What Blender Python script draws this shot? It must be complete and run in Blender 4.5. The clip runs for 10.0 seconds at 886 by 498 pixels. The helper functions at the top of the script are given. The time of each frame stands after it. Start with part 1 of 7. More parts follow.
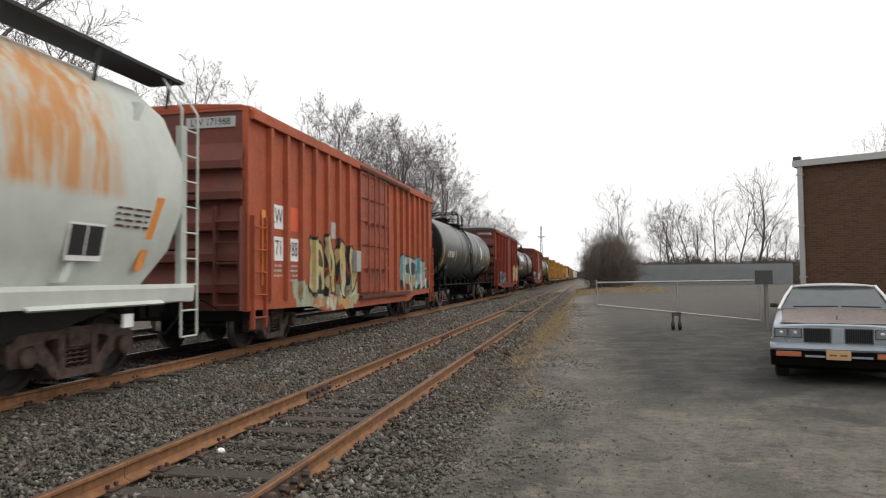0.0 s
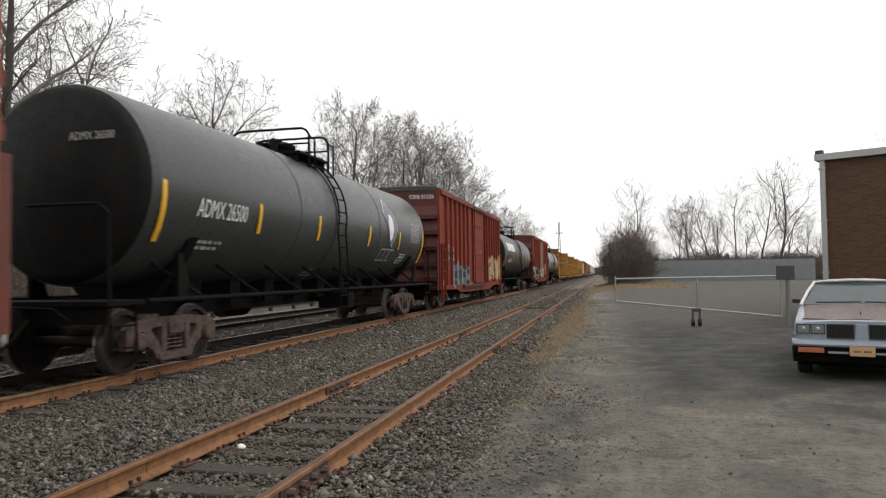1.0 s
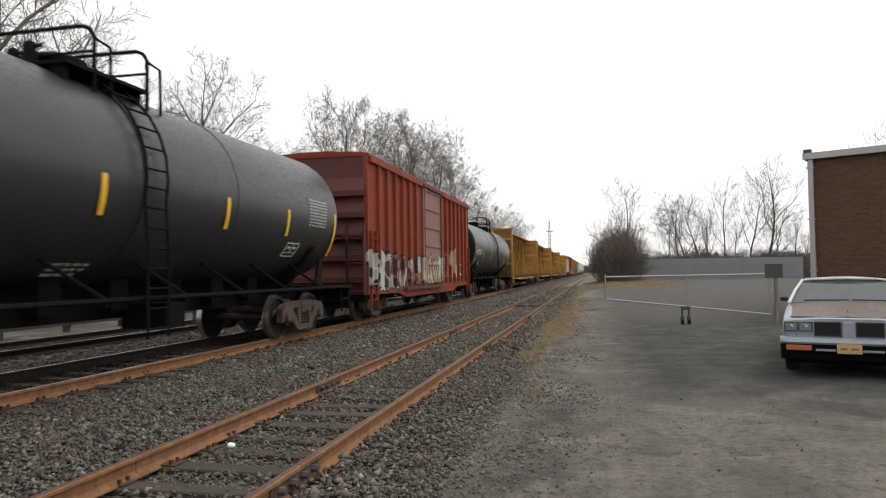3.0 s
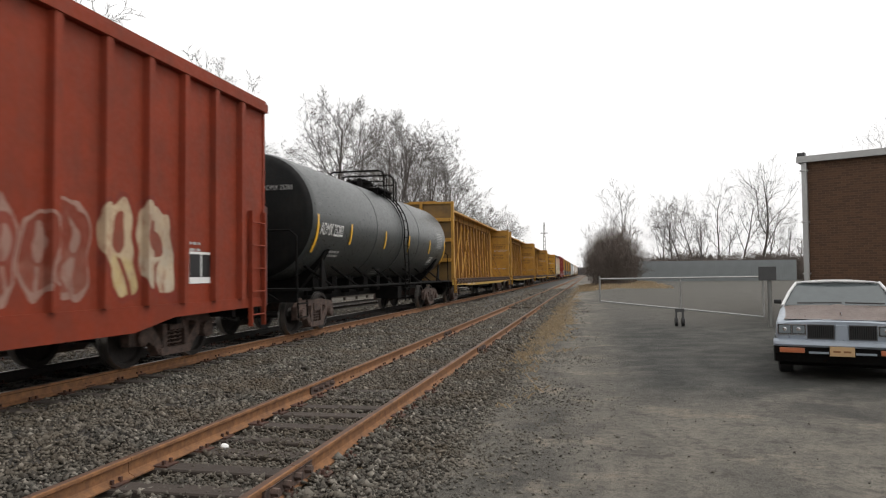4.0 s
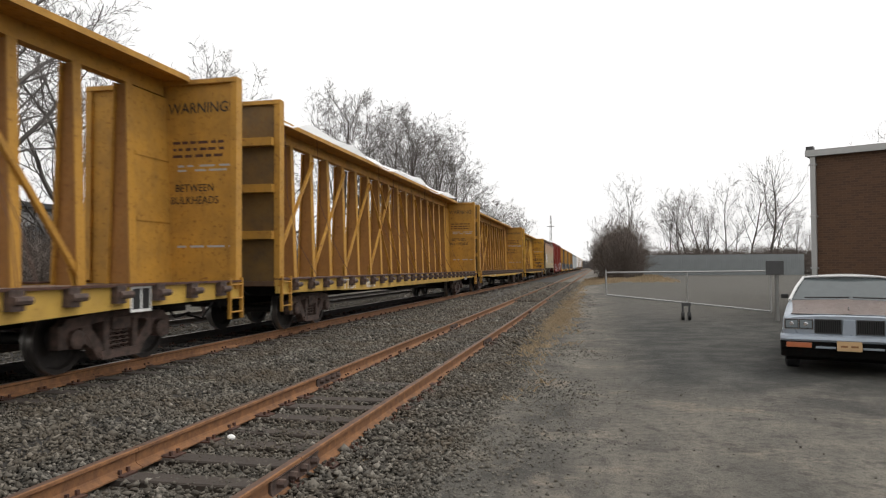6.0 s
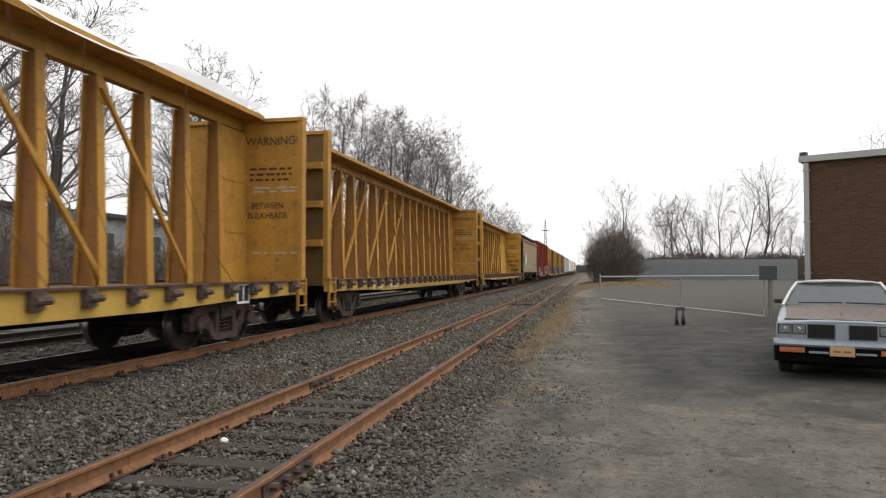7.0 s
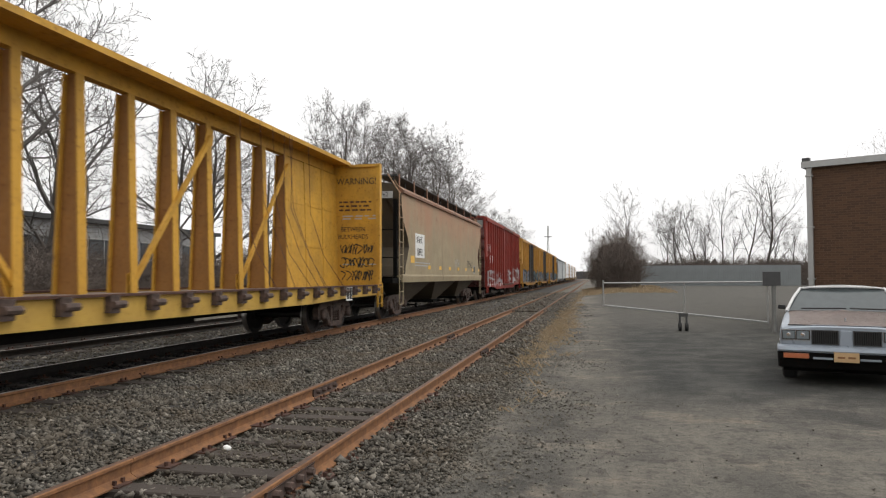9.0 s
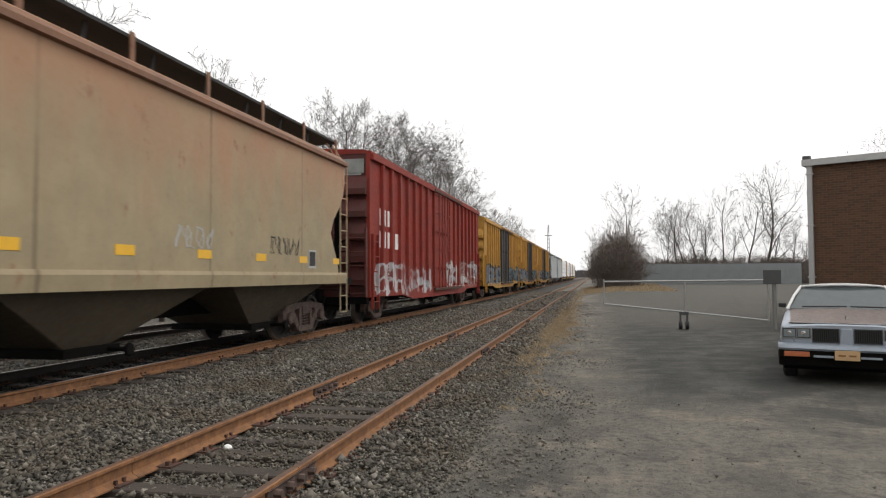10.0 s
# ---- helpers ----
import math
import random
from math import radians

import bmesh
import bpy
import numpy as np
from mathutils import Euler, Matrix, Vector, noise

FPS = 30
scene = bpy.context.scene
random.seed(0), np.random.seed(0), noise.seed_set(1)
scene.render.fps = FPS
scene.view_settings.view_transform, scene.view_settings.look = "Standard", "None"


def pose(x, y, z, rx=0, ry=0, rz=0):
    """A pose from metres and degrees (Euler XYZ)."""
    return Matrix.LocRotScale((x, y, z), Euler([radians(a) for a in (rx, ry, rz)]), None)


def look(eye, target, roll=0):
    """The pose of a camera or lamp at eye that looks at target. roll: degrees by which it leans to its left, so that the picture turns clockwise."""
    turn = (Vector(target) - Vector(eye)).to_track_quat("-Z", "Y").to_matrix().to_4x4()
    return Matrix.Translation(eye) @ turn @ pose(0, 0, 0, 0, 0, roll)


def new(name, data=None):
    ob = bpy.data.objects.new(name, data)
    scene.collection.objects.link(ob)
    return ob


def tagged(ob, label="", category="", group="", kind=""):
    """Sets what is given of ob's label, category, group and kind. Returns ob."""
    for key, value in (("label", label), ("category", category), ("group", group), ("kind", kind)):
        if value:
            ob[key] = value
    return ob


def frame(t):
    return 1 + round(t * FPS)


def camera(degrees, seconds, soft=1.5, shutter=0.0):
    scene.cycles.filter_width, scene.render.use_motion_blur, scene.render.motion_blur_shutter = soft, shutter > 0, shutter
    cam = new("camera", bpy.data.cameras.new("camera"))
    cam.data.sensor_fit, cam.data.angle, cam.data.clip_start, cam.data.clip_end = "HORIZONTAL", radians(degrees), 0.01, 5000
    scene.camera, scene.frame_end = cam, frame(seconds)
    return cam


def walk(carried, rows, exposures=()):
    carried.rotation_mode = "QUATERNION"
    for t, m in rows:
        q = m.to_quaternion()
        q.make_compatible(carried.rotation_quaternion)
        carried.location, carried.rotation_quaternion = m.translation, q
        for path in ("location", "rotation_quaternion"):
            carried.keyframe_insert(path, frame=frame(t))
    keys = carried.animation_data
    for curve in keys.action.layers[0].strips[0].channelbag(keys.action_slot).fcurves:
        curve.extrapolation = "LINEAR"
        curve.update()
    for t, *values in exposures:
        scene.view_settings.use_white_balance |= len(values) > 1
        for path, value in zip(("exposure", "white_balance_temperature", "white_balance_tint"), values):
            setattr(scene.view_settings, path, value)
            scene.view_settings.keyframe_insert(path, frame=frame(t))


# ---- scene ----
cam = camera(65.0, 10.0, soft=1.2, shutter=0.1)
SPEED = 21.25          # train, metres a second towards the camera
EYE = (0.0, 0.0, 1.55)
HEAD = [  # seconds, yaw, pitch, roll
    (0, 11.68, 2.39, 0.54),
    (0.5, 11.82, 2.32, 0.57),
    (1, 13.14, 2.14, 0.76),
    (1.5, 12.87, 2.00, 0.95),
    (2, 12.64, 1.65, 0.90),
    (2.5, 12.58, 1.81, 0.87),
    (4, 11.93, 2.08, 0.52),
    (4.5, 12.65, 1.51, 0.45),
    (5, 12.46, 1.67, 0.38),
    (5.5, 12.56, 1.44, 0.40),
    (7, 11.99, 1.78, -0.00),
    (7.5, 11.85, 1.90, 0.24),
    (8, 12.15, 2.05, 0.48),
    (8.5, 12.16, 2.06, -0.09),
    (9, 12.21, 2.33, 0.15),
    (9.5, 12.10, 2.27, 0.14),
    (10, 12.25, 2.25, 0.28),
]
walk(cam, [(t, pose(*EYE, 90 + p, r, w)) for t, w, p, r in HEAD], exposures=[(0.0, -0.2, 6680, 10), (10.0, -0.2, 6680, 10)])

# ---- world and light: bright overcast ----
world = bpy.data.worlds.new("overcast_sky")
scene.world = world
world.use_nodes = True
wn, wl = world.node_tree.nodes, world.node_tree.links
wn.clear()
sky = wn.new("ShaderNodeTexSky")
sky.sky_type, sky.sun_disc = 'NISHITA', False
sky.sun_elevation, sky.sun_rotation = radians(60), radians(77)
sky.air_density, sky.dust_density = 1.0, 6.0
grey = wn.new("ShaderNodeHueSaturation")
grey.inputs["Saturation"].default_value = 0.12
cloud = wn.new("ShaderNodeMix")
cloud.data_type = 'RGBA'
cloud.inputs[0].default_value = 0.7
cloud.inputs[7].default_value = (13.0, 13.1, 13.3, 1)
back = wn.new("ShaderNodeBackground")
back.inputs["Strength"].default_value = 0.13
wout = wn.new("ShaderNodeOutputWorld")
wl.new(sky.outputs[0], grey.inputs["Color"])
wl.new(grey.outputs[0], cloud.inputs[6])
wl.new(cloud.outputs[2], back.inputs["Color"])
wl.new(back.outputs[0], wout.inputs["Surface"])
sun = new("sun", bpy.data.lights.new("sun", 'SUN'))
sun.data.energy, sun.data.angle, sun.data.color = 0.7, radians(25), (1.0, 0.97, 0.92)
sun.matrix_world = look((45, 10, 80), (0, 0, 0))


# ---- materials ----
def nodes(name):
    m = bpy.data.materials.new(name)
    m.use_nodes = True
    nt = m.node_tree
    b = nt.nodes["Principled BSDF"]
    return m, nt, b


def mixc(nt, fac, a, b, mode='MIX'):
    n = nt.nodes.new("ShaderNodeMix")
    n.data_type, n.blend_type = 'RGBA', mode
    for i, v in ((0, fac), (6, a), (7, b)):
        if isinstance(v, (int, float)):
            n.inputs[i].default_value = v
        elif isinstance(v, tuple):
            n.inputs[i].default_value = (*v, 1)
        else:
            nt.links.new(v, n.inputs[i])
    return n.outputs[2]


def mth(nt, op, a, b=0.0, c=0.0):
    n = nt.nodes.new("ShaderNodeMath")
    n.operation = op
    for i, v in enumerate((a, b, c)):
        if isinstance(v, (int, float)):
            n.inputs[i].default_value = v
        else:
            nt.links.new(v, n.inputs[i])
    return n.outputs[0]


def coords(nt, scale=(1, 1, 1), loc=(0, 0, 0)):
    tc = nt.nodes.new("ShaderNodeTexCoord")
    mp = nt.nodes.new("ShaderNodeMapping")
    mp.inputs["Scale"].default_value, mp.inputs["Location"].default_value = scale, loc
    nt.links.new(tc.outputs["Object"], mp.inputs["Vector"])
    return mp.outputs[0]


def noi(nt, vec, scale, detail=4, rough=0.6):
    n = nt.nodes.new("ShaderNodeTexNoise")
    n.inputs["Scale"].default_value, n.inputs["Detail"].default_value = scale, detail
    n.inputs["Roughness"].default_value = rough
    nt.links.new(vec, n.inputs["Vector"])
    return n.outputs["Fac"]


def ramp(nt, fac, *stops):
    n = nt.nodes.new("ShaderNodeValToRGB")
    e = n.color_ramp.elements
    while len(e) < len(stops):
        e.new(0.5)
    for el, (p, c) in zip(e, stops):
        el.position = p
        el.color = (c, c, c, 1) if isinstance(c, (int, float)) else (*c, 1)
    nt.links.new(fac, n.inputs[0])
    return n.outputs[0]


def bump(nt, b, h, strength=0.3, dist=0.01):
    n = nt.nodes.new("ShaderNodeBump")
    n.inputs["Strength"].default_value, n.inputs["Distance"].default_value = strength, dist
    nt.links.new(h, n.inputs["Height"])
    nt.links.new(n.outputs[0], b.inputs["Normal"])


def step(nt, v, lo, hi):
    n = nt.nodes.new("ShaderNodeMapRange")
    n.interpolation_type = 'SMOOTHSTEP'
    n.inputs["From Min"].default_value, n.inputs["From Max"].default_value = lo, hi
    nt.links.new(v, n.inputs["Value"])
    return n.outputs[0]


def cells(nt, v, cols):
    """Constant colour bands over 0 to 1."""
    n = nt.nodes.new("ShaderNodeValToRGB")
    n.color_ramp.interpolation = 'CONSTANT'
    e = n.color_ramp.elements
    while len(e) < len(cols):
        e.new(0.5)
    for k, (el, q) in enumerate(zip(e, cols)):
        el.position, el.color = k / len(cols), (*q, 1)
    nt.links.new(v, n.inputs[0])
    return n.outputs[0]


def bubble_letters(nt, c, sp, y0, y1, z0, z1, count, lines, uppers, lowers):
    """A sprayed row of fat, leaning letter shapes with dark outlines, worn and dripping."""
    v = coords(nt, (1, 1, 1), (count * 3.1, y0 * 1.7, z1))
    warp = mth(nt, 'MULTIPLY', mth(nt, 'SUBTRACT', noi(nt, v, 1.3, 1), 0.5), 0.75)
    warp2 = mth(nt, 'MULTIPLY', mth(nt, 'SUBTRACT', noi(nt, v, 2.1, 1), 0.5), 0.7)
    yy = mth(nt, 'ADD', mth(nt, 'ADD', sp.outputs[1], warp), mth(nt, 'MULTIPLY', sp.outputs[2], 0.12))
    zz = mth(nt, 'ADD', sp.outputs[2], warp2)
    span = (y1 - y0) / count
    pos = mth(nt, 'DIVIDE', mth(nt, 'SUBTRACT', yy, y0), span)
    cell = mth(nt, 'DIVIDE', mth(nt, 'ADD', mth(nt, 'FLOOR', pos), 0.5), count)
    u = mth(nt, 'SUBTRACT', mth(nt, 'FRACT', pos), 0.5)
    w = mth(nt, 'DIVIDE', mth(nt, 'SUBTRACT', zz, 0.5 * (z0 + z1)), z1 - z0)
    body = mth(nt, 'ADD', mth(nt, 'POWER', mth(nt, 'MULTIPLY', mth(nt, 'ABSOLUTE', u), 2.04), 4.0), mth(nt, 'POWER', mth(nt, 'MULTIPLY', mth(nt, 'ABSOLUTE', w), 2.0), 4.0))
    uh = mth(nt, 'ADD', u, mth(nt, 'MULTIPLY', mth(nt, 'SUBTRACT', cell, 0.5), 0.35))
    wh = mth(nt, 'SUBTRACT', w, 0.12)
    hole = mth(nt, 'ADD', mth(nt, 'MULTIPLY', mth(nt, 'MULTIPLY', uh, uh), 42.0), mth(nt, 'MULTIPLY', mth(nt, 'MULTIPLY', wh, wh), 30.0))
    slit = mth(nt, 'MULTIPLY', step(nt, mth(nt, 'ABSOLUTE', uh), 0.09, 0.04), step(nt, w, -0.1, -0.16))
    inside = mth(nt, 'MULTIPLY', step(nt, body, 1.05, 0.95), mth(nt, 'MULTIPLY', step(nt, pos, -0.02, 0.02), step(nt, pos, count + 0.02, count - 0.02)))
    low = step(nt, mth(nt, 'ADD', w, mth(nt, 'MULTIPLY', warp, 0.6)), 0.0, -0.12)
    fill = mixc(nt, low, cells(nt, cell, uppers), cells(nt, cell, lowers))
    fill = mixc(nt, mth(nt, 'MULTIPLY', ramp(nt, noi(nt, v, 5, 4), (0.45, 0.0), (0.6, 0.55)), 1.0), fill, uppers[0])
    edge = mth(nt, 'MAXIMUM', step(nt, body, 0.5, 0.62), mth(nt, 'MAXIMUM', mth(nt, 'MULTIPLY', step(nt, hole, 1.1, 0.9), 0.9), slit))
    fill = mixc(nt, edge, fill, lines)
    worn = ramp(nt, noi(nt, coords(nt, (1, 1, 0.35)), 7, 5), (0.3, 0.25), (0.46, 1.0))
    return mixc(nt, mth(nt, 'MULTIPLY', inside, worn), c, fill)


def paint(name, col, rust=0.25, rustcol=(0.16, 0.06, 0.025), streak=0.5, rough=0.62, metal=0.0, dirt=(0.05, 0.042, 0.035), dirty=0.4, tags=(), spec=0.35):
    """Weathered paint: streaks run down, rust spots, road dirt; tags: sprayed letters (y0, y1, z0, z1, count, outline, upper and lower colours)."""
    m, nt, b = nodes(name)
    v = coords(nt)
    vs = coords(nt, (1, 1, 0.12))
    big, fine, run = noi(nt, v, 0.7, 5), noi(nt, v, 14, 5), noi(nt, vs, 5.0, 5, 0.7)
    c = mixc(nt, ramp(nt, big, (0.3, 0.0), (0.7, 1.0)), col, tuple(x * 0.78 for x in col))
    c = mixc(nt, mth(nt, 'MULTIPLY', ramp(nt, run, (0.5, 0.0), (0.72, 1.0)), streak), c, tuple(0.55 * x + 0.45 * y for x, y in zip(col, dirt)))
    if tags:
        sp = nt.nodes.new("ShaderNodeSeparateXYZ")
        tc = nt.nodes.new("ShaderNodeTexCoord")
        nt.links.new(tc.outputs["Object"], sp.inputs[0])
        for y0, y1, z0, z1, count, lines, uppers, lowers in tags:
            c = bubble_letters(nt, c, sp, y0, y1, z0, z1, count, lines, uppers, lowers)
    c = mixc(nt, mth(nt, 'MULTIPLY', ramp(nt, fine, (0.58, 0.0), (0.7, 1.0)), rust), c, rustcol)
    c = mixc(nt, mth(nt, 'MULTIPLY', ramp(nt, noi(nt, v, 2.3, 6), (0.4, 0.0), (0.75, 1.0)), dirty), c, dirt)
    nt.links.new(c, b.inputs["Base Color"])
    nt.links.new(ramp(nt, fine, (0.3, rough - 0.1), (0.7, min(1, rough + 0.2))), b.inputs["Roughness"])
    b.inputs["Metallic"].default_value = metal
    b.inputs["Specular IOR Level"].default_value = spec
    bump(nt, b, fine, 0.15, 0.004)
    return m


def rusty(name, col=(0.30, 0.12, 0.05), col2=(0.13, 0.055, 0.03), rough=0.8, metal=0.2, scale=9):
    m, nt, b = nodes(name)
    v = coords(nt)
    n1, n2 = noi(nt, v, scale, 6), noi(nt, v, scale * 7, 4)
    c = mixc(nt, ramp(nt, n1, (0.35, 0.0), (0.68, 1.0)), col, col2)
    c = mixc(nt, ramp(nt, n2, (0.5, 0.0), (0.8, 0.6)), c, tuple(x * 0.5 for x in col2))
    nt.links.new(c, b.inputs["Base Color"])
    b.inputs["Roughness"].default_value, b.inputs["Metallic"].default_value = rough, metal
    bump(nt, b, n2, 0.3, 0.004)
    return m


def plain(name, col, rough=0.5, metal=0.0, vary=0.2, scale=8):
    m, nt, b = nodes(name)
    n1 = noi(nt, coords(nt), scale, 5)
    nt.links.new(mixc(nt, n1, tuple(x * (1 + vary) for x in col), tuple(x * (1 - vary) for x in col)), b.inputs["Base Color"])
    b.inputs["Roughness"].default_value, b.inputs["Metallic"].default_value = rough, metal
    return m


def stones_mat(name, a, b2, dust, rough=0.9):
    m, nt, b = nodes(name)
    g = nt.nodes.new("ShaderNodeNewGeometry")
    c = mixc(nt, ramp(nt, g.outputs["Random Per Island"], (0.0, 0.0), (0.5, 0.22), (0.92, 0.5), (1.0, 1.0)), a, b2)
    v = coords(nt)
    c = mixc(nt, ramp(nt, noi(nt, v, 0.9, 5), (0.38, 0.05), (0.68, 0.75)), c, dust)
    c = mixc(nt, ramp(nt, noi(nt, v, 40, 3), (0.4, 0.0), (0.8, 0.5)), c, (0.03, 0.028, 0.026))
    nt.links.new(c, b.inputs["Base Color"])
    b.inputs["Roughness"].default_value = rough
    return m


def ground_mat():
    """Old dark asphalt beyond, gravelled dusty dirt nearer the tracks, with scuffs, stains and dry earth."""
    m, nt, b = nodes("gravelled_asphalt")
    v = coords(nt)
    vl = coords(nt, (1.0, 0.32, 1))
    tc = nt.nodes.new("ShaderNodeTexCoord")
    sp = nt.nodes.new("ShaderNodeSeparateXYZ")
    nt.links.new(tc.outputs["Object"], sp.inputs[0])
    big, mid, fine, grain = noi(nt, vl, 0.45, 5, 0.6), noi(nt, v, 1.4, 6, 0.65), noi(nt, v, 11, 6, 0.7), noi(nt, v, 60, 4, 0.8)
    wob = mth(nt, 'MULTIPLY', mth(nt, 'SUBTRACT', big, 0.5), 5.0)
    asphalt = mth(nt, 'MULTIPLY', step(nt, mth(nt, 'ADD', sp.outputs[1], wob), 7.6, 10.2), step(nt, mth(nt, 'ADD', sp.outputs[0], mth(nt, 'MULTIPLY', wob, 0.4)), -0.4, 1.1))
    dirt = mixc(nt, ramp(nt, big, (0.38, 0.0), (0.6, 1.0)), (0.068, 0.066, 0.06), (0.2, 0.184, 0.155))
    dirt = mixc(nt, ramp(nt, mid, (0.46, 0.0), (0.64, 0.7)), dirt, (0.215, 0.192, 0.16))
    dirt = mixc(nt, ramp(nt, noi(nt, v, 0.7, 6, 0.7), (0.56, 0.0), (0.66, 0.7)), dirt, (0.3, 0.245, 0.19))
    tar = mixc(nt, ramp(nt, mid, (0.4, 0.0), (0.64, 1.0)), (0.034, 0.036, 0.034), (0.088, 0.088, 0.08))
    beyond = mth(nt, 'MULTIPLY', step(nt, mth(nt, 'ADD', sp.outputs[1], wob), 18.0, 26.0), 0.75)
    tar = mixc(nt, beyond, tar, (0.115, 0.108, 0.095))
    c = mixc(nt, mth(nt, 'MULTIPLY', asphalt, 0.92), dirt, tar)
    c = mixc(nt, ramp(nt, noi(nt, coords(nt, (1, 1, 1), (7, 3, 0)), 2.3, 5, 0.7), (0.56, 0.0), (0.64, 0.5)), c, (0.04, 0.038, 0.034))
    c = mixc(nt, ramp(nt, fine, (0.4, 0.4), (0.52, 0.0)), c, (0.045, 0.042, 0.037))
    c = mixc(nt, ramp(nt, grain, (0.35, 0.65), (0.5, 0.0)), c, (0.03, 0.029, 0.026))
    c = mixc(nt, mth(nt, 'MULTIPLY', ramp(nt, grain, (0.6, 0.0), (0.72, 0.6)), mth(nt, 'SUBTRACT', 1.0, mth(nt, 'MULTIPLY', asphalt, 0.7))), c, (0.28, 0.25, 0.22))
    nt.links.new(c, b.inputs["Base Color"])
    b.inputs["Roughness"].default_value = 0.95
    b.inputs["Specular IOR Level"].default_value = 0.25
    bump(nt, b, mth(nt, 'ADD', grain, mth(nt, 'MULTIPLY', fine, 2.0)), 0.7, 0.025)
    return m


def wood_mat(name, col):
    m, nt, b = nodes(name)
    v = coords(nt, (0.6, 14, 14))
    n1, n2 = noi(nt, v, 3, 6), noi(nt, coords(nt), 6, 4)
    oi = nt.nodes.new("ShaderNodeObjectInfo")
    c = mixc(nt, n1, tuple(x * 1.5 for x in col), tuple(x * 0.45 for x in col))
    c = mixc(nt, oi.outputs["Random"], c, mixc(nt, n2, col, tuple(x * 0.6 for x in col)))
    nt.links.new(c, b.inputs["Base Color"])
    b.inputs["Roughness"].default_value = 0.92
    bump(nt, b, n1, 0.6, 0.01)
    return m


def brick_mat():
    m, nt, b = nodes("brick_face")
    oi = nt.nodes.new("ShaderNodeObjectInfo")
    g = nt.nodes.new("ShaderNodeNewGeometry")
    r = mth(nt, 'FRACT', mth(nt, 'ADD', oi.outputs["Random"], g.outputs["Random Per Island"]))
    c = mixc(nt, r, (0.07, 0.036, 0.02), (0.125, 0.066, 0.036))
    c = mixc(nt, ramp(nt, noi(nt, coords(nt), 30, 4), (0.4, 0.0), (0.7, 0.5)), c, (0.08, 0.045, 0.03))
    nt.links.new(c, b.inputs["Base Color"])
    b.inputs["Roughness"].default_value = 0.9
    return m


M = {
    "ground": ground_mat(),
    "ballast": stones_mat("ballast_stone", (0.036, 0.034, 0.028), (0.36, 0.33, 0.28), (0.1, 0.074, 0.046)),
    "ballast_bed": stones_mat("ballast_bed", (0.03, 0.028, 0.025), (0.04, 0.037, 0.033), (0.045, 0.037, 0.03)),
    # near-black stone colour stands for the shade under the train
    "shaded": stones_mat("shade_blackened_stone", (0.006, 0.0055, 0.005), (0.018, 0.016, 0.014), (0.01, 0.008, 0.007)),
    "gravel": stones_mat("lot_gravel", (0.07, 0.066, 0.056), (0.3, 0.275, 0.235), (0.14, 0.12, 0.09)),
    "rail": rusty("rusty_rail", (0.26, 0.12, 0.048), (0.14, 0.066, 0.032), 0.85, 0.0),
    "blackish": rusty("blackish_rail", (0.03, 0.024, 0.02), (0.012, 0.01, 0.009), 0.7, 0.2),
    "railworn": rusty("dull_brown_rail_head", (0.13, 0.07, 0.045), (0.07, 0.042, 0.03), 0.7, 0.2),
    "railtop": plain("polished_rail_head", (0.42, 0.36, 0.32), 0.3, 0.9, 0.15, 20),
    "plate": rusty("rusty_plate", (0.12, 0.055, 0.035), (0.05, 0.026, 0.02), 0.85),
    "tie": wood_mat("weathered_tie", (0.055, 0.043, 0.035)),
    "dark": paint("grimy_black", (0.0045, 0.0042, 0.004), 0.08, dirty=0.15, rough=0.85, dirt=(0.012, 0.0095, 0.008), spec=0.15),
    "iron": rusty("cast_iron_grime", (0.13, 0.083, 0.066), (0.035, 0.025, 0.021), 0.75, 0.1),
    "wheel": rusty("wheel_steel", (0.035, 0.028, 0.025), (0.014, 0.012, 0.011), 0.6, 0.4),
    "tread": plain("bright_wheel_tread", (0.35, 0.33, 0.31), 0.35, 0.9),
    "white": plain("white_stencil_paint", (0.75, 0.75, 0.73), 0.6),
    "dimwhite": plain("faded_stencil_paint", (0.4, 0.4, 0.39), 0.7),
    "yellowtape": plain("yellow_reflective_tape", (0.75, 0.42, 0.03), 0.4),
    "orangetape": plain("orange_paint", (0.7, 0.25, 0.05), 0.5),
    "blackpaint": plain("black_panel_paint", (0.012, 0.012, 0.012), 0.6),
}


# ---- mesh helpers ----
def box(bm, x0, x1, y0, y1, z0, z1):
    vs = [bm.verts.new((x, y, z)) for x in (x0, x1) for y in (y0, y1) for z in (z0, z1)]
    for f in ((0, 1, 3, 2), (4, 6, 7, 5), (0, 4, 5, 1), (2, 3, 7, 6), (0, 2, 6, 4), (1, 5, 7, 3)):
        bm.faces.new([vs[i] for i in f])


def prism(bm, poly, a, b, axis):
    """A polygon of (u, v) pushed from a to b along the axis; u, v are the two other axes in order."""
    def at(u, v, w):
        p = [u, v]
        p.insert("xyz".index(axis), w)
        return p
    lo, hi = ([bm.verts.new(at(u, v, w)) for u, v in poly] for w in (a, b))
    n = len(poly)
    bm.faces.new(lo), bm.faces.new(hi[::-1])
    for i in range(n):
        bm.faces.new((lo[i], hi[i], hi[(i + 1) % n], lo[(i + 1) % n]))


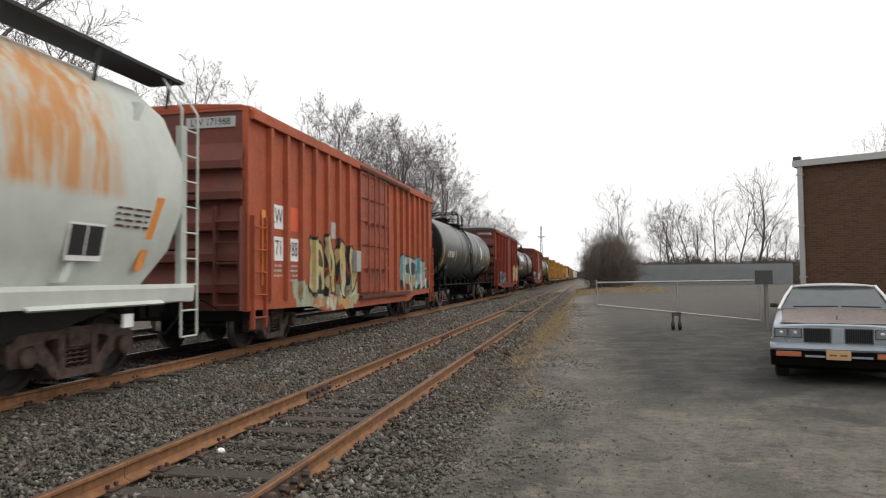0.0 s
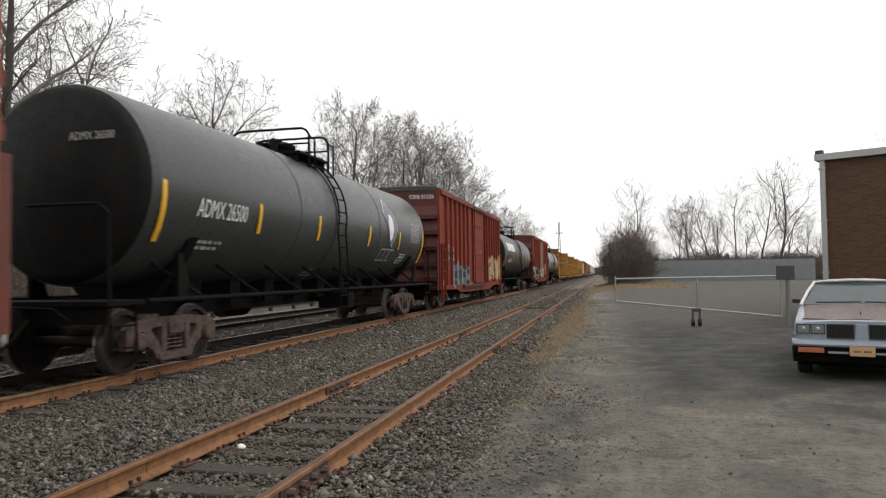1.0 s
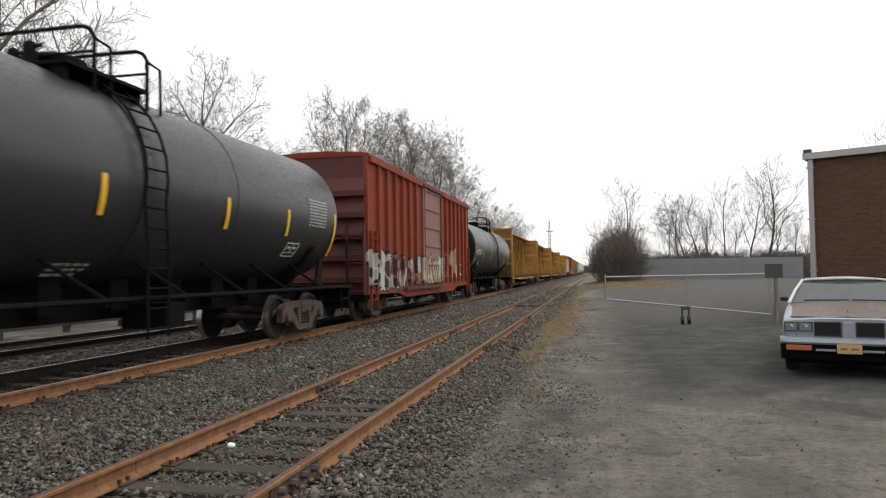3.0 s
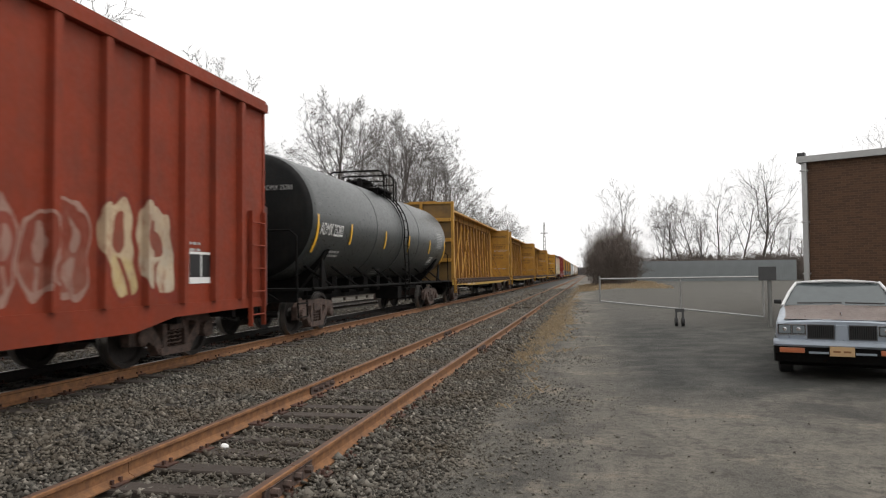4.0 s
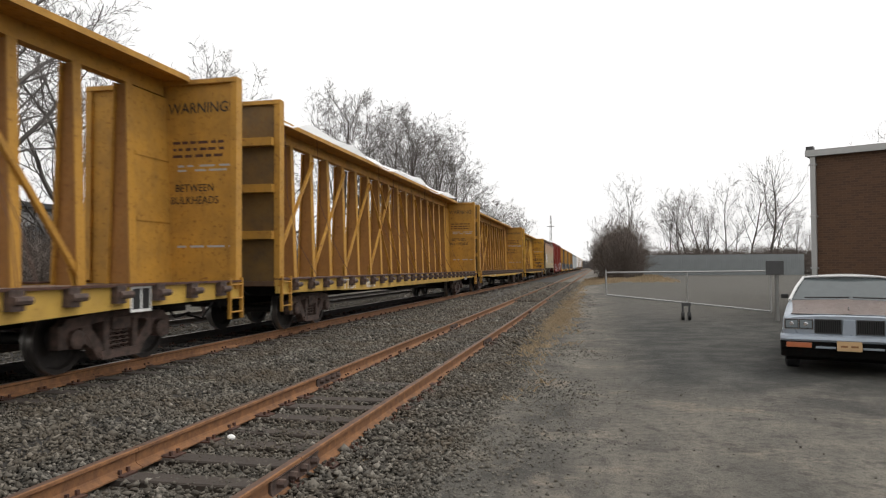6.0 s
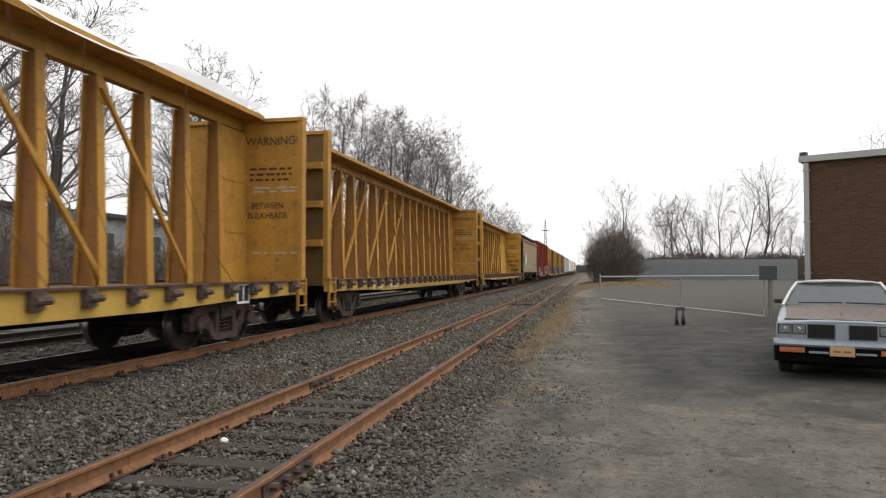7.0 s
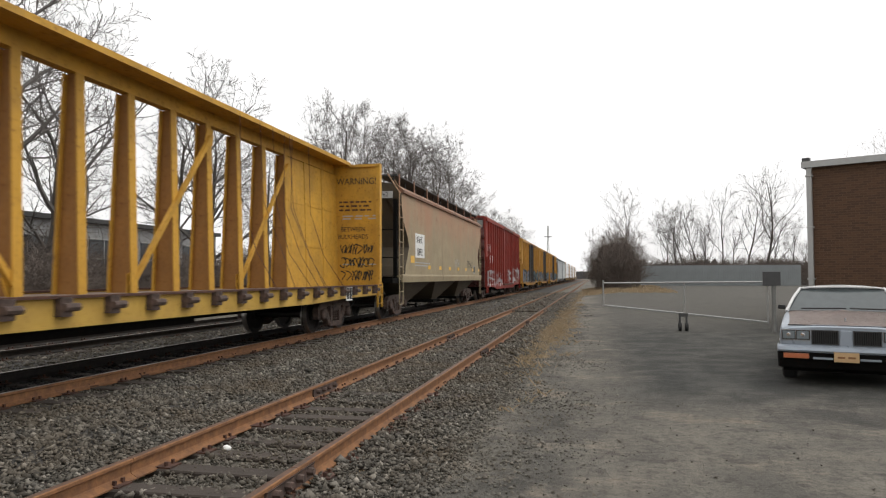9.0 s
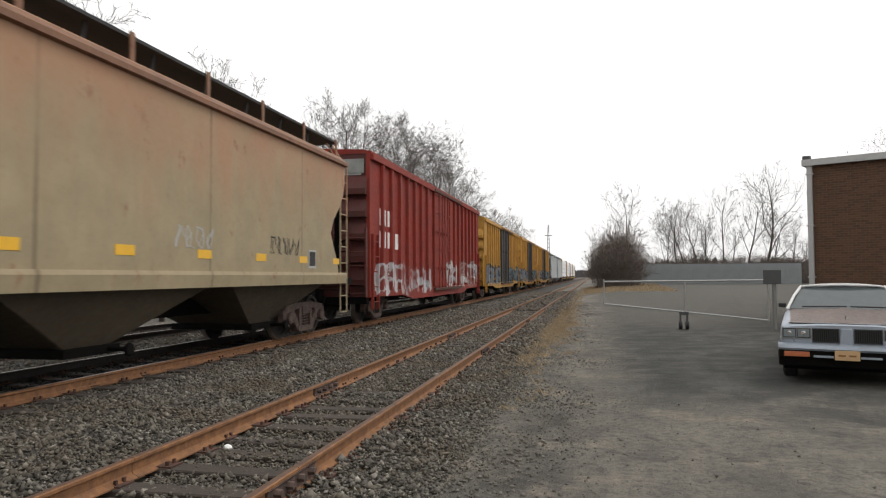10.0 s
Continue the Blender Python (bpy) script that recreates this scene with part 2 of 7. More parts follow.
def tube(bm, path, r, n=6, closed=False, taper=None):
    """A round bar along a path of points."""
    pts = [Vector(p) for p in path]
    rings = []
    for i, p in enumerate(pts):
        d = (pts[min(i + 1, len(pts) - 1)] - pts[max(i - 1, 0)]).normalized()
        u = d.cross(Vector((0.31, 0.17, 0.93)) if abs(d.z) < 0.9 else Vector((1, 0.1, 0))).normalized()
        w = d.cross(u)
        rr = r if taper is None else taper[i]
        rings.append([bm.verts.new(p + rr * (math.cos(a) * u + math.sin(a) * w)) for a in (2 * math.pi * k / n for k in range(n))])
    for a, b in zip(rings, rings[1:]):
        for k in range(n):
            bm.faces.new((a[k], a[(k + 1) % n], b[(k + 1) % n], b[k]))
    bm.faces.new(rings[0][::-1]), bm.faces.new(rings[-1])


def lathe(bm, profile, axis, n=24, centre=(0, 0, 0)):
    """Rings (w, r) about an axis through centre, closed at both ends."""
    rings = []
    for w, r in profile:
        ring = []
        for k in range(n):
            a = 2 * math.pi * k / n
            p = [r * math.cos(a), r * math.sin(a)]
            p.insert("xyz".index(axis), w)
            ring.append(bm.verts.new(Vector(p) + Vector(centre)))
        rings.append(ring)
    for a, b in zip(rings, rings[1:]):
        for k in range(n):
            bm.faces.new((a[k], a[(k + 1) % n], b[(k + 1) % n], b[k]))
    bm.faces.new(rings[0][::-1]), bm.faces.new(rings[-1])


def mesh(name, bm, mats, smooth=False, bevel=0.0):
    bmesh.ops.recalc_face_normals(bm, faces=bm.faces)
    if bevel:
        bmesh.ops.bevel(bm, geom=list(bm.edges), offset=bevel, segments=2, affect='EDGES', profile=0.7)
    if smooth:
        for f in bm.faces:
            f.smooth = True
        for e in bm.edges:
            e.smooth = e.calc_face_angle(0) < radians(38)
    me = bpy.data.meshes.new(name)
    bm.to_mesh(me)
    bm.free()
    for m in (mats if isinstance(mats, (list, tuple)) else [mats]):
        me.materials.append(m)
    return me


def link(name, me, parent=None, label="", at=None):
    ob = new(name, me)
    if parent:
        ob.parent = parent
    if at is not None:
        ob.matrix_basis = at
    if label:
        tagged(ob, label)
    return ob


def part(name, bm, material, parent, label="", smooth=False, bevel=0.0, at=None):
    return link(name, mesh(name, bm, material, smooth, bevel), parent, label, at)


def boxes(*bs):
    bm = bmesh.new()
    for b in bs:
        box(bm, *b)
    return bm


def thing(name, m, label, category, group="", kind=""):
    ob = new(name)
    ob.matrix_basis = m
    return tagged(ob, label, category, group, kind)


def text(name, body, size, material, parent, m, squeeze=1.0, depth=0.002):
    """Lettering as a thin mesh, centred, upright, facing +x."""
    cu = bpy.data.curves.new(name, 'FONT')
    cu.body, cu.size, cu.extrude, cu.align_x, cu.align_y, cu.resolution_u = body, size, depth, 'CENTER', 'CENTER', 3
    ob = bpy.data.objects.new(name, cu)
    me = bpy.data.meshes.new_from_object(ob)
    bpy.data.objects.remove(ob)
    me.transform(Matrix.Diagonal((squeeze, 1, 1, 1)))
    me.materials.clear()
    me.materials.append(material)
    o = new(name, me)
    o.parent = parent
    o.matrix_basis = m
    return o


def facing(x, y, z, tilt=0):
    """On a side that faces +x."""
    return Matrix.Translation((x, y, z)) @ pose(0, 0, 0, 90 + tilt, 0, 90)


# ---- trucks and running gear ----
def side_frame_mesh():
    bm = bmesh.new()
    a, b = -0.07, 0.07
    prism(bm, [(-1.12, 0.62), (-1.0, 0.72), (-0.45, 0.78), (0.45, 0.78), (1.0, 0.72), (1.12, 0.62), (1.0, 0.56), (0.45, 0.64), (-0.45, 0.64), (-1.0, 0.56)], a, b, "x")
    for s in (-1, 1):
        prism(bm, [(s * 1.14, 0.64), (s * 1.14, 0.34), (s * 0.98, 0.34), (s * 0.96, 0.62)], a, b, "x")
        prism(bm, [(s * 0.74, 0.62), (s * 0.72, 0.40), (s * 0.56, 0.30), (s * 0.50, 0.36), (s * 0.60, 0.50), (s * 0.56, 0.64)], a, b, "x")
        prism(bm, [(s * 0.78, 0.60), (s * 0.62, 0.62), (s * 0.28, 0.26), (s * 0.34, 0.14), (s * 0.44, 0.16)], a - 0.01, b + 0.01, "x")
        prism(bm, [(s * 0.36, 0.66), (s * 0.24, 0.66), (s * 0.24, 0.22), (s * 0.36, 0.2)], a, b + 0.02, "x")
        lathe(bm, [(-0.03, 0.13), (0.13, 0.13), (0.15, 0.09)], "x", 12, (0, s * 0.88, 0.457))
    prism(bm, [(-0.44, 0.25), (0.44, 0.25), (0.4, 0.13), (-0.4, 0.13)], a - 0.02, b + 0.03, "x")
    box(bm, -0.03, 0.1, -0.2, 0.2, 0.52, 0.7)
    return mesh("side_frame", bm, M["iron"], bevel=0.008)


def spring_mesh():
    bm = bmesh.new()
    for y in (-0.14, 0.0, 0.14):
        path = [(0.062 * math.cos(a), y + 0.062 * math.sin(a), 0.25 + 0.27 * a / (2 * math.pi * 4.5)) for a in (2 * math.pi * k / 8 for k in range(37))]
        tube(bm, path, 0.017, 4)
    return mesh("spring", bm, M["iron"], True)


def wheel_mesh():
    bm = bmesh.new()
    lathe(bm, [(-0.02, 0.09), (-0.02, 0.13), (0.02, 0.16), (0.035, 0.36), (-0.01, 0.39), (-0.01, 0.485), (0.02, 0.49), (0.03, 0.462), (0.13, 0.455), (0.13, 0.39), (0.075, 0.365), (0.06, 0.17), (0.11, 0.13), (0.11, 0.09)], "x", 36)
    me = mesh("wheel", bm, [M["wheel"], M["tread"]], True)
    for p in me.polygons:
        r = math.hypot(p.center.y, p.center.z)
        if r > 0.44 and abs(p.normal.x) < 0.7:
            p.material_index = 1
    return me


def axle_mesh():
    bm = bmesh.new()
    lathe(bm, [(-1.05, 0.07), (-0.9, 0.08), (0.9, 0.08), (1.05, 0.07)], "x", 10)
    return mesh("axle", bm, M["wheel"], True)


def bolster_mesh():
    bm = bmesh.new()
    box(bm, -1.02, 1.02, -0.2, 0.2, 0.5, 0.72)
    box(bm, -0.6, 0.6, -0.24, 0.24, 0.55, 0.8)
    for s in (-1, 1):
        box(bm, -0.95, 0.95, s * 0.42 - 0.04, s * 0.42 + 0.04, 0.36, 0.46)
        for q in (-1, 1):
            box(bm, q * 0.78 - 0.09, q * 0.78 + 0.09, s * 0.4 - 0.04, s * 0.4 + 0.06, 0.28, 0.6)
    return mesh("truck", bm, M["iron"], bevel=0.01)


RUN = dict(truck=bolster_mesh(), side_frame=side_frame_mesh(), spring=spring_mesh(), wheel=wheel_mesh(), axle=axle_mesh())
WHEELS = []


def truck(car, y):
    t = link("truck", RUN["truck"], car, at=pose(0, y, 0))
    for s in (-1, 1):
        link("side_frame", RUN["side_frame"], t, at=pose(s * 1.0, 0, 0, 0, 0, 0 if s > 0 else 180))
        link("spring", RUN["spring"], t, at=pose(s * 1.0, 0, 0))
        link("axle", RUN["axle"], t, at=pose(0, s * 0.88, 0.457))
        for q in (-1, 1):
            w = link("wheel", RUN["wheel"], t, at=pose(q * 0.72, s * 0.88, 0.457, 0, 0, 0 if q > 0 else 180))
            WHEELS.append((w, q * 0.72, s * 0.88, 0 if q > 0 else 180))


def coupler_mesh():
    bm = bmesh.new()
    box(bm, -0.07, 0.07, -0.55, 0.3, 0.78, 0.95)
    prism(bm, [(-0.17, -0.55), (-0.1, -0.82), (0.02, -0.86), (0.0, -0.72), (0.16, -0.8), (0.17, -0.5)], 0.72, 1.0, "z")
    box(bm, -0.2, 0.2, -0.2, 0.1, 0.7, 1.02)
    tube(bm, [(0.35, -0.1, 0.85), (0.36, -0.35, 0.62), (0.34, -0.6, 0.42), (0.2, -0.85, 0.5)], 0.025, 5)
    tube(bm, [(0.1, -0.35, 1.02), (0.9, -0.3, 1.0), (1.15, -0.3, 0.85)], 0.015, 5)
    return mesh("coupler", bm, M["dark"])


RUN["coupler"] = coupler_mesh()


def couplers(car, half):
    link("coupler", RUN["coupler"], car, at=pose(0, -half, 0))
    link("coupler", RUN["coupler"], car, at=pose(0, half, 0, 0, 0, 180))


def ladder(bm, x, y0, y1, z0, z1, n, r=0.016, out=0.06):
    """Two stiles and n rungs on a side that faces x."""
    for y in (y0, y1):
        box(bm, x - 0.005 if out > 0 else x + out, x + out if out > 0 else x + 0.005, y - 0.02, y + 0.02, z0, z1)
    for k in range(n):
        z = z0 + (k + 0.5) * (z1 - z0) / n
        tube(bm, [(x + out, y0, z), (x + out, y1, z)], r, 5)


def bars(bm, x, y0, y1, z, rows, rng, h=0.05, gap=0.1):
    """Lines of small lettering too worn to read."""
    for k in range(rows):
        y = y0
        while y < y1 - 0.05:
            w = rng.uniform(0.06, 0.2)
            box(bm, x, x + 0.003, y, min(y + w, y1), z - k * gap - h, z - k * gap)
            y += w + rng.uniform(0.03, 0.07)


PAINT = {}


def coat(key, *a, **k):
    if key not in PAINT:
        PAINT[key] = paint(key, *a, **k)
    return PAINT[key]


TRACK_X, RAIL_Z = -7.62, 0.19
TRAIN = []


def rail_car(name, s0, s1, label, category):
    """A car whose body spans s0 to s1 along the track at the start."""
    c = thing(name, pose(TRACK_X, (s0 + s1) / 2, RAIL_Z), label, category, "freight train cars")
    TRAIN.append((c, (s0 + s1) / 2))
    return c, (s1 - s0) / 2


# ---- boxcars ----
def boxcar(s0, s1, label, mat, door_mat, end_mat, posts, door, eave=4.50, sill=0.80, half_w=1.55, plug=True, roofmat=None, marks=()):
    car, h = rail_car("boxcar", s0, s1, label, "boxcar")
    w = half_w
    part("body", boxes((-w, w, -h, h, sill, eave)), mat, car)
    # roof: low ridge with cross ribs
    bm = bmesh.new()
    prism(bm, [(-w - 0.05, eave), (-w - 0.05, eave + 0.07), (-0.4, eave + 0.14), (0.4, eave + 0.14), (w + 0.05, eave + 0.07), (w + 0.05, eave)], -h - 0.04, h + 0.04, "y")
    n = int(2 * h / 1.2)
    for k in range(n + 1):
        y = -h + 2 * h * k / n
        prism(bm, [(-w + 0.1, eave + 0.06), (-w + 0.1, eave + 0.1), (-0.4, eave + 0.165), (0.4, eave + 0.165), (w - 0.1, eave + 0.1), (w - 0.1, eave + 0.06)], y - 0.05, y + 0.05, "y")
    part("roof", bm, roofmat or mat, car)
    # top and bottom chords
    for sx in (-1, 1):
        x0, x1 = sorted((sx * (w - 0.002), sx * (w + 0.115)))
        part("top_chord", boxes((x0, x1, -h, h, eave - 0.17, eave - 0.003)), mat, car, bevel=0.012)
        bm = bmesh.new()
        xo = sx * (w + 0.03)
        prism(bm, [(-h, sill + 0.16), (h, sill + 0.16), (h, sill), (h * 0.62, sill - 0.04), (h * 0.5, sill - 0.2), (-h * 0.5, sill - 0.2), (-h * 0.62, sill - 0.04), (-h, sill)], *sorted((sx * (w - 0.03), xo)), "x")
        part("side_sill", bm, mat, car)
    # side posts, in the car's own space so that sprayed paint runs over them
    for y in posts:
        for sx in (-1, 1):
            bm = bmesh.new()
            yl = y - 0.5 * (s0 + s1)
            prism(bm, [(sx * w, yl - 0.075), (sx * (w + 0.1), yl - 0.06), (sx * (w + 0.1), yl + 0.06), (sx * w, yl + 0.075)], sill + 0.163, eave - 0.173, "z")
            part("side_post", bm, mat, car)
    # doors
    d0, d1 = (v - 0.5 * (s0 + s1) for v in door)
    for sx in (-1, 1):
        bm = bmesh.new()
        bx = lambda a, b, c, d, e, f: box(bm, *sorted((sx * (w + a), sx * (w + b))), c, d, e, f)
        bx(0.004, 0.05, d0, d1, sill + 0.17, eave - 0.18)
        dm = part("door", bm, door_mat, car)
        k = 5
        zz = [sill + 0.22 + (eave - sill - 0.44) * i / k for i in range(k + 1)]
        for z in zz:
            bm = bmesh.new()
            bx(0.052, 0.085, d0 + 0.1, d1 - 0.1, z - 0.035, z + 0.035)
            part("door_rib", bm, door_mat, dm, bevel=0.008)
        for y in (d0 + 0.04, d1 - 0.04):
            bm = bmesh.new()
            bx(0.052, 0.092, y - 0.05, y + 0.05, sill + 0.19, eave - 0.2)
            part("door_stile", bm, door_mat, dm, bevel=0.008)
        rods = ((0.22, 0.42), (0.58, 0.78)) if plug else ((0.04,), (0.96,))
        for fr in [q for r in rods for q in r]:
            bm = bmesh.new()
            y = d0 + fr * (d1 - d0)
            tube(bm, [(sx * (w + 0.12), y, sill + 0.05), (sx * (w + 0.12), y, eave - 0.1)], 0.025, 6)
            for z in zz[1:-1:2]:
                box(bm, *sorted((sx * (w + 0.08), sx * (w + 0.14))), y - 0.06, y + 0.06, z - 0.12, z - 0.04)
            part("lock_rod", bm, door_mat, dm)
        part("door_track", boxes((*sorted((sx * (w + 0.031), sx * (w + 0.13))), d0 - (0 if plug else 2.4), d1 + (2.4 if plug else 0), sill + 0.02, sill + 0.12)), M["plate"], car)
        part("door_rail", boxes((*sorted((sx * (w + 0.117), sx * (w + 0.15))), d0 - 0.1, d1 + (2.4 if plug else 0.1), eave - 0.15, eave - 0.06)), M["plate"], car)
    # ribbed ends
    for sy in (-1, 1):
        bm = bmesh.new()
        hgt = (eave - sill - 0.85) / 5
        for k in range(5):
            z = sill + 0.3 + k * hgt
            prism(bm, [(sy * (h + 0.006), z), (sy * (h + 0.19), z + 0.03), (sy * (h + 0.19), z + hgt * 0.3), (sy * (h + 0.006), z + hgt * 0.92)], -w + 0.06, w - 0.06, "x")
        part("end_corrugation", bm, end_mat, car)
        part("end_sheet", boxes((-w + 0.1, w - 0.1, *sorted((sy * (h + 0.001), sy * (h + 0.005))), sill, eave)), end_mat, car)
        for sx in (-1, 1):
            part("corner_post", boxes((*sorted((sx * (w - 0.1), sx * (w + 0.02))), *sorted((sy * (h - 0.03), sy * (h + 0.05))), sill - 0.02, eave + 0.01)), mat, car, bevel=0.01)
            bm = bmesh.new()
            a, b = sorted((sy * (h - 0.08), sy * (h - 0.58)))
            ladder(bm, sx * (w + 0.02), a, b, sill - 0.35, sill + 1.75, 5, out=0.075 * sx)
            part("side_ladder", bm, mat, car)
            bm = bmesh.new()
            for i in range(5):
                z = sill + 0.1 + 0.38 * i
                tube(bm, [(sx * (w - 0.55), sy * (h + 0.24), z), (sx * (w - 0.05), sy * (h + 0.24), z)], 0.016, 5)
            for x in (w - 0.55, w - 0.05):
                box(bm, *sorted((sx * x - 0.02, sx * x + 0.02)), *sorted((sy * (h + 0.1), sy * (h + 0.25))), sill, sill + 1.9)
            part("end_ladder", bm, end_mat, car)
    # brake wheel and underframe
    bm = bmesh.new()
    lathe(bm, [(-h - 0.34, 0.28), (-h - 0.31, 0.29), (-h - 0.28, 0.26), (-h - 0.31, 0.24), (-h - 0.34, 0.28)][:4], "y", 18, (-0.6, 0, sill + 1.35))
    box(bm, -0.75, -0.45, -h - 0.3, -h, sill + 1.2, sill + 1.5)
    part("brake_wheel", bm, M["dark"], car)
    bm = boxes((-0.22, 0.22, -h, h, 0.62, sill - 0.003), (-w + 0.1, w - 0.1, -h, -h + 0.25, sill - 0.2, sill - 0.004), (-w + 0.1, w - 0.1, h - 0.25, h, sill - 0.2, sill - 0.004))
    for k in range(9):
        y = -h + 1 + (2 * h - 2) * k / 8
        box(bm, -w + 0.05, w - 0.05, y - 0.06, y + 0.06, sill - 0.15, sill - 0.005)
    lathe(bm, [(-0.6, 0.2), (0.6, 0.2)], "y", 12, (0.8, 1.4, 0.58))
    tube(bm, [(0.6, -h * 0.6, 0.55), (0.5, h * 0.6, 0.55)], 0.025, 5)
    part("underframe", bm, M["dark"], car)
    couplers(car, h + 0.12)
    for sy in (-1, 1):
        truck(car, sy * (h - 2.1))
    return car, h


def evenly(a, b, n):
    return [a + (b - a) * (k + 1) / (n + 1) for k in range(n)]


# ---- tank cars ----
def shell_patch(name, polys, material, car, y, z, r, zc):
    """Flat outlines (along, up) wrapped on the tank's side round the point y, z."""
    bm = bmesh.new()
    for poly in polys:
        bm.faces.new([bm.verts.new((0, u, v)) for u, v in poly])
    for k in range(-12, 13):
        bmesh.ops.bisect_plane(bm, geom=bm.verts[:] + bm.edges[:] + bm.faces[:], plane_co=(0, 0, 0.08 * k), plane_no=(0, 0, 1))
    a0 = math.asin((z - zc) / r)
    for v in bm.verts:
        a = a0 + v.co.z / r
        v.co = ((r + 0.008) * math.cos(a), y + v.co.y, zc + (r + 0.008) * math.sin(a))
    bmesh.ops.solidify(bm, geom=bm.faces[:], thickness=0.004)
    return part(name, bm, material, car)



def tank_car(s0, s1, label, mat, numbers, r=1.5, zc=2.75, logo=None, bands=(), sh=0.0, tapes=(-4.4, -1.65, 1.5, 4.5)):
    """s0 to s1: from head to head of the shell."""
    car, h = rail_car("tank_car", s0, s1, label, "tank car")
    bm = bmesh.new()
    prof = [(-h + 0.34 * q * q, max(0.03, q * r)) for q in (0.0, 0.2, 0.4, 0.6, 0.75, 0.86)]
    prof += [(-h + 0.25 + 0.33 * (1 - math.cos(a)), r * 0.86 + r * 0.14 * math.sin(a)) for a in (math.pi / 2 * k / 5 for k in range(1, 6))]
    ring = 0.012
    body = []
    for b in (-0.33, 0.33):
        y = b * h
        body += [(y - 0.05, r), (y - 0.04, r + ring), (y + 0.04, r + ring), (y + 0.05, r)]
    lathe(bm, prof[-3:] + body + [(-y, q) for y, q in reversed(prof[-3:])], "y", 56, (0, 0, zc))
    part("shell", bm, mat, car, smooth=True)
    # heads coloured black to hold the shade of the gap between cars
    for sy in (-1, 1):
        bm = bmesh.new()
        lathe(bm, [(-sy * y, q) for y, q in prof[:-2]], "y", 56, (0, 0, zc))
        bmesh.ops.recalc_face_normals(bm, faces=bm.faces[:])
        part("tank_head", bm, coat("shade_black_tank_head_paint", (0.007, 0.0075, 0.0075), 0.05, streak=0.3, dirty=0.12, rough=0.6, spec=0.15), car, "dished tank head, blackened for the shade between cars", smooth=True)
    text("end_lettering", numbers[0][0], 0.16, M["trim"], car, pose(0.75, -h + 0.045, zc + 0.6, 90, 0, 0), 0.8)
    rng = random.Random(int(s0))
    # band and ladder at mid length
    for y in bands or (0.3 + sh,):
        bm = bmesh.new()
        lathe(bm, [(y - 0.09, r + 0.004), (y - 0.085, r + 0.03), (y + 0.085, r + 0.03), (y + 0.09, r + 0.004)], "y", 56, (0, 0, zc))
        part("tank_band", bm, mat, car, smooth=True)
    for sx in (-1, 1):
        bm = bmesh.new()
        for y in (0.35 + sh - 0.24, 0.35 + sh + 0.24):
            path = [(sx * (r + 0.11) * math.cos(a), y, zc + (r + 0.11) * math.sin(a)) for a in (radians(q) for q in range(72, -13, -12))]
            path += [(sx * (r + 0.12), y, zc - 1.0), (sx * (r + 0.12), y, 0.5)]
            tube(bm, path, 0.022, 5)
        for k in range(15):
            a = radians(70 - k * 11)
            if k < 7:
                x, z = sx * (r + 0.11) * math.cos(a), zc + (r + 0.11) * math.sin(a)
            else:
                x, z = sx * (r + 0.12), zc - 0.15 - (k - 7) * 0.28
            if z > 0.5:
                tube(bm, [(x, 0.35 + sh - 0.24, z), (x, 0.35 + sh + 0.24, z)], 0.016, 5)
        part("ladder", bm, M["dark"], car)
        # running rail along the side with struts up to the shell
        bm = bmesh.new()
        tube(bm, [(sx * (r + 0.03), -h + 0.2, 1.06), (sx * (r + 0.03), h - 0.2, 1.06)], 0.035, 6)
        for k in range(8):
            y = -h * 0.8 + k * h * 1.6 / 7
            tube(bm, [(sx * (r + 0.03), y, 1.06), (sx * 0.95, y - 0.5, zc - 1.15)], 0.03, 5)
            box(bm, *sorted((sx * 0.3, sx * (r + 0.03))), y - 0.03, y + 0.03, 0.98, 1.06)
        part("side_rail", bm, M["dark"], car)
    # saddles, centre sill and end platforms
    bm = boxes((-0.25, 0.25, -h - 0.5, h + 0.5, 0.72, 1.05))
    for sy in (-1, 1):
        y = sy * (h - 1.6)
        prism(bm, [(-1.35, zc - 0.75), (-1.15, zc - 1.1), (-0.6, 1.0), (0.6, 1.0), (1.15, zc - 1.1), (1.35, zc - 0.75), (1.0, zc - 1.02), (0.4, zc - 1.35), (-0.4, zc - 1.35), (-1.0, zc - 1.02)], y - 0.12, y + 0.12, "y")
        box(bm, -1.5, 1.5, *sorted((sy * (h + 0.55), sy * (h - 0.25))), 1.02, 1.08)
        box(bm, -1.45, 1.45, *sorted((sy * (h + 0.5), sy * (h + 0.42))), 0.78, 1.02)
        for k in range(4):
            yy = sy * h * 0.18 * (k + 0.5)
            box(bm, -0.5, 0.5, yy - 0.2, yy + 0.2, 0.85, zc - r + 0.1)
    lathe(bm, [(-0.5, 0.22), (0.5, 0.22)], "y", 12, (-0.75, -1.5, 0.7))
    box(bm, 0.3, 1.1, 1.0, 1.5, 0.55, 0.95)
    part("underframe", bm, M["dark"], car)
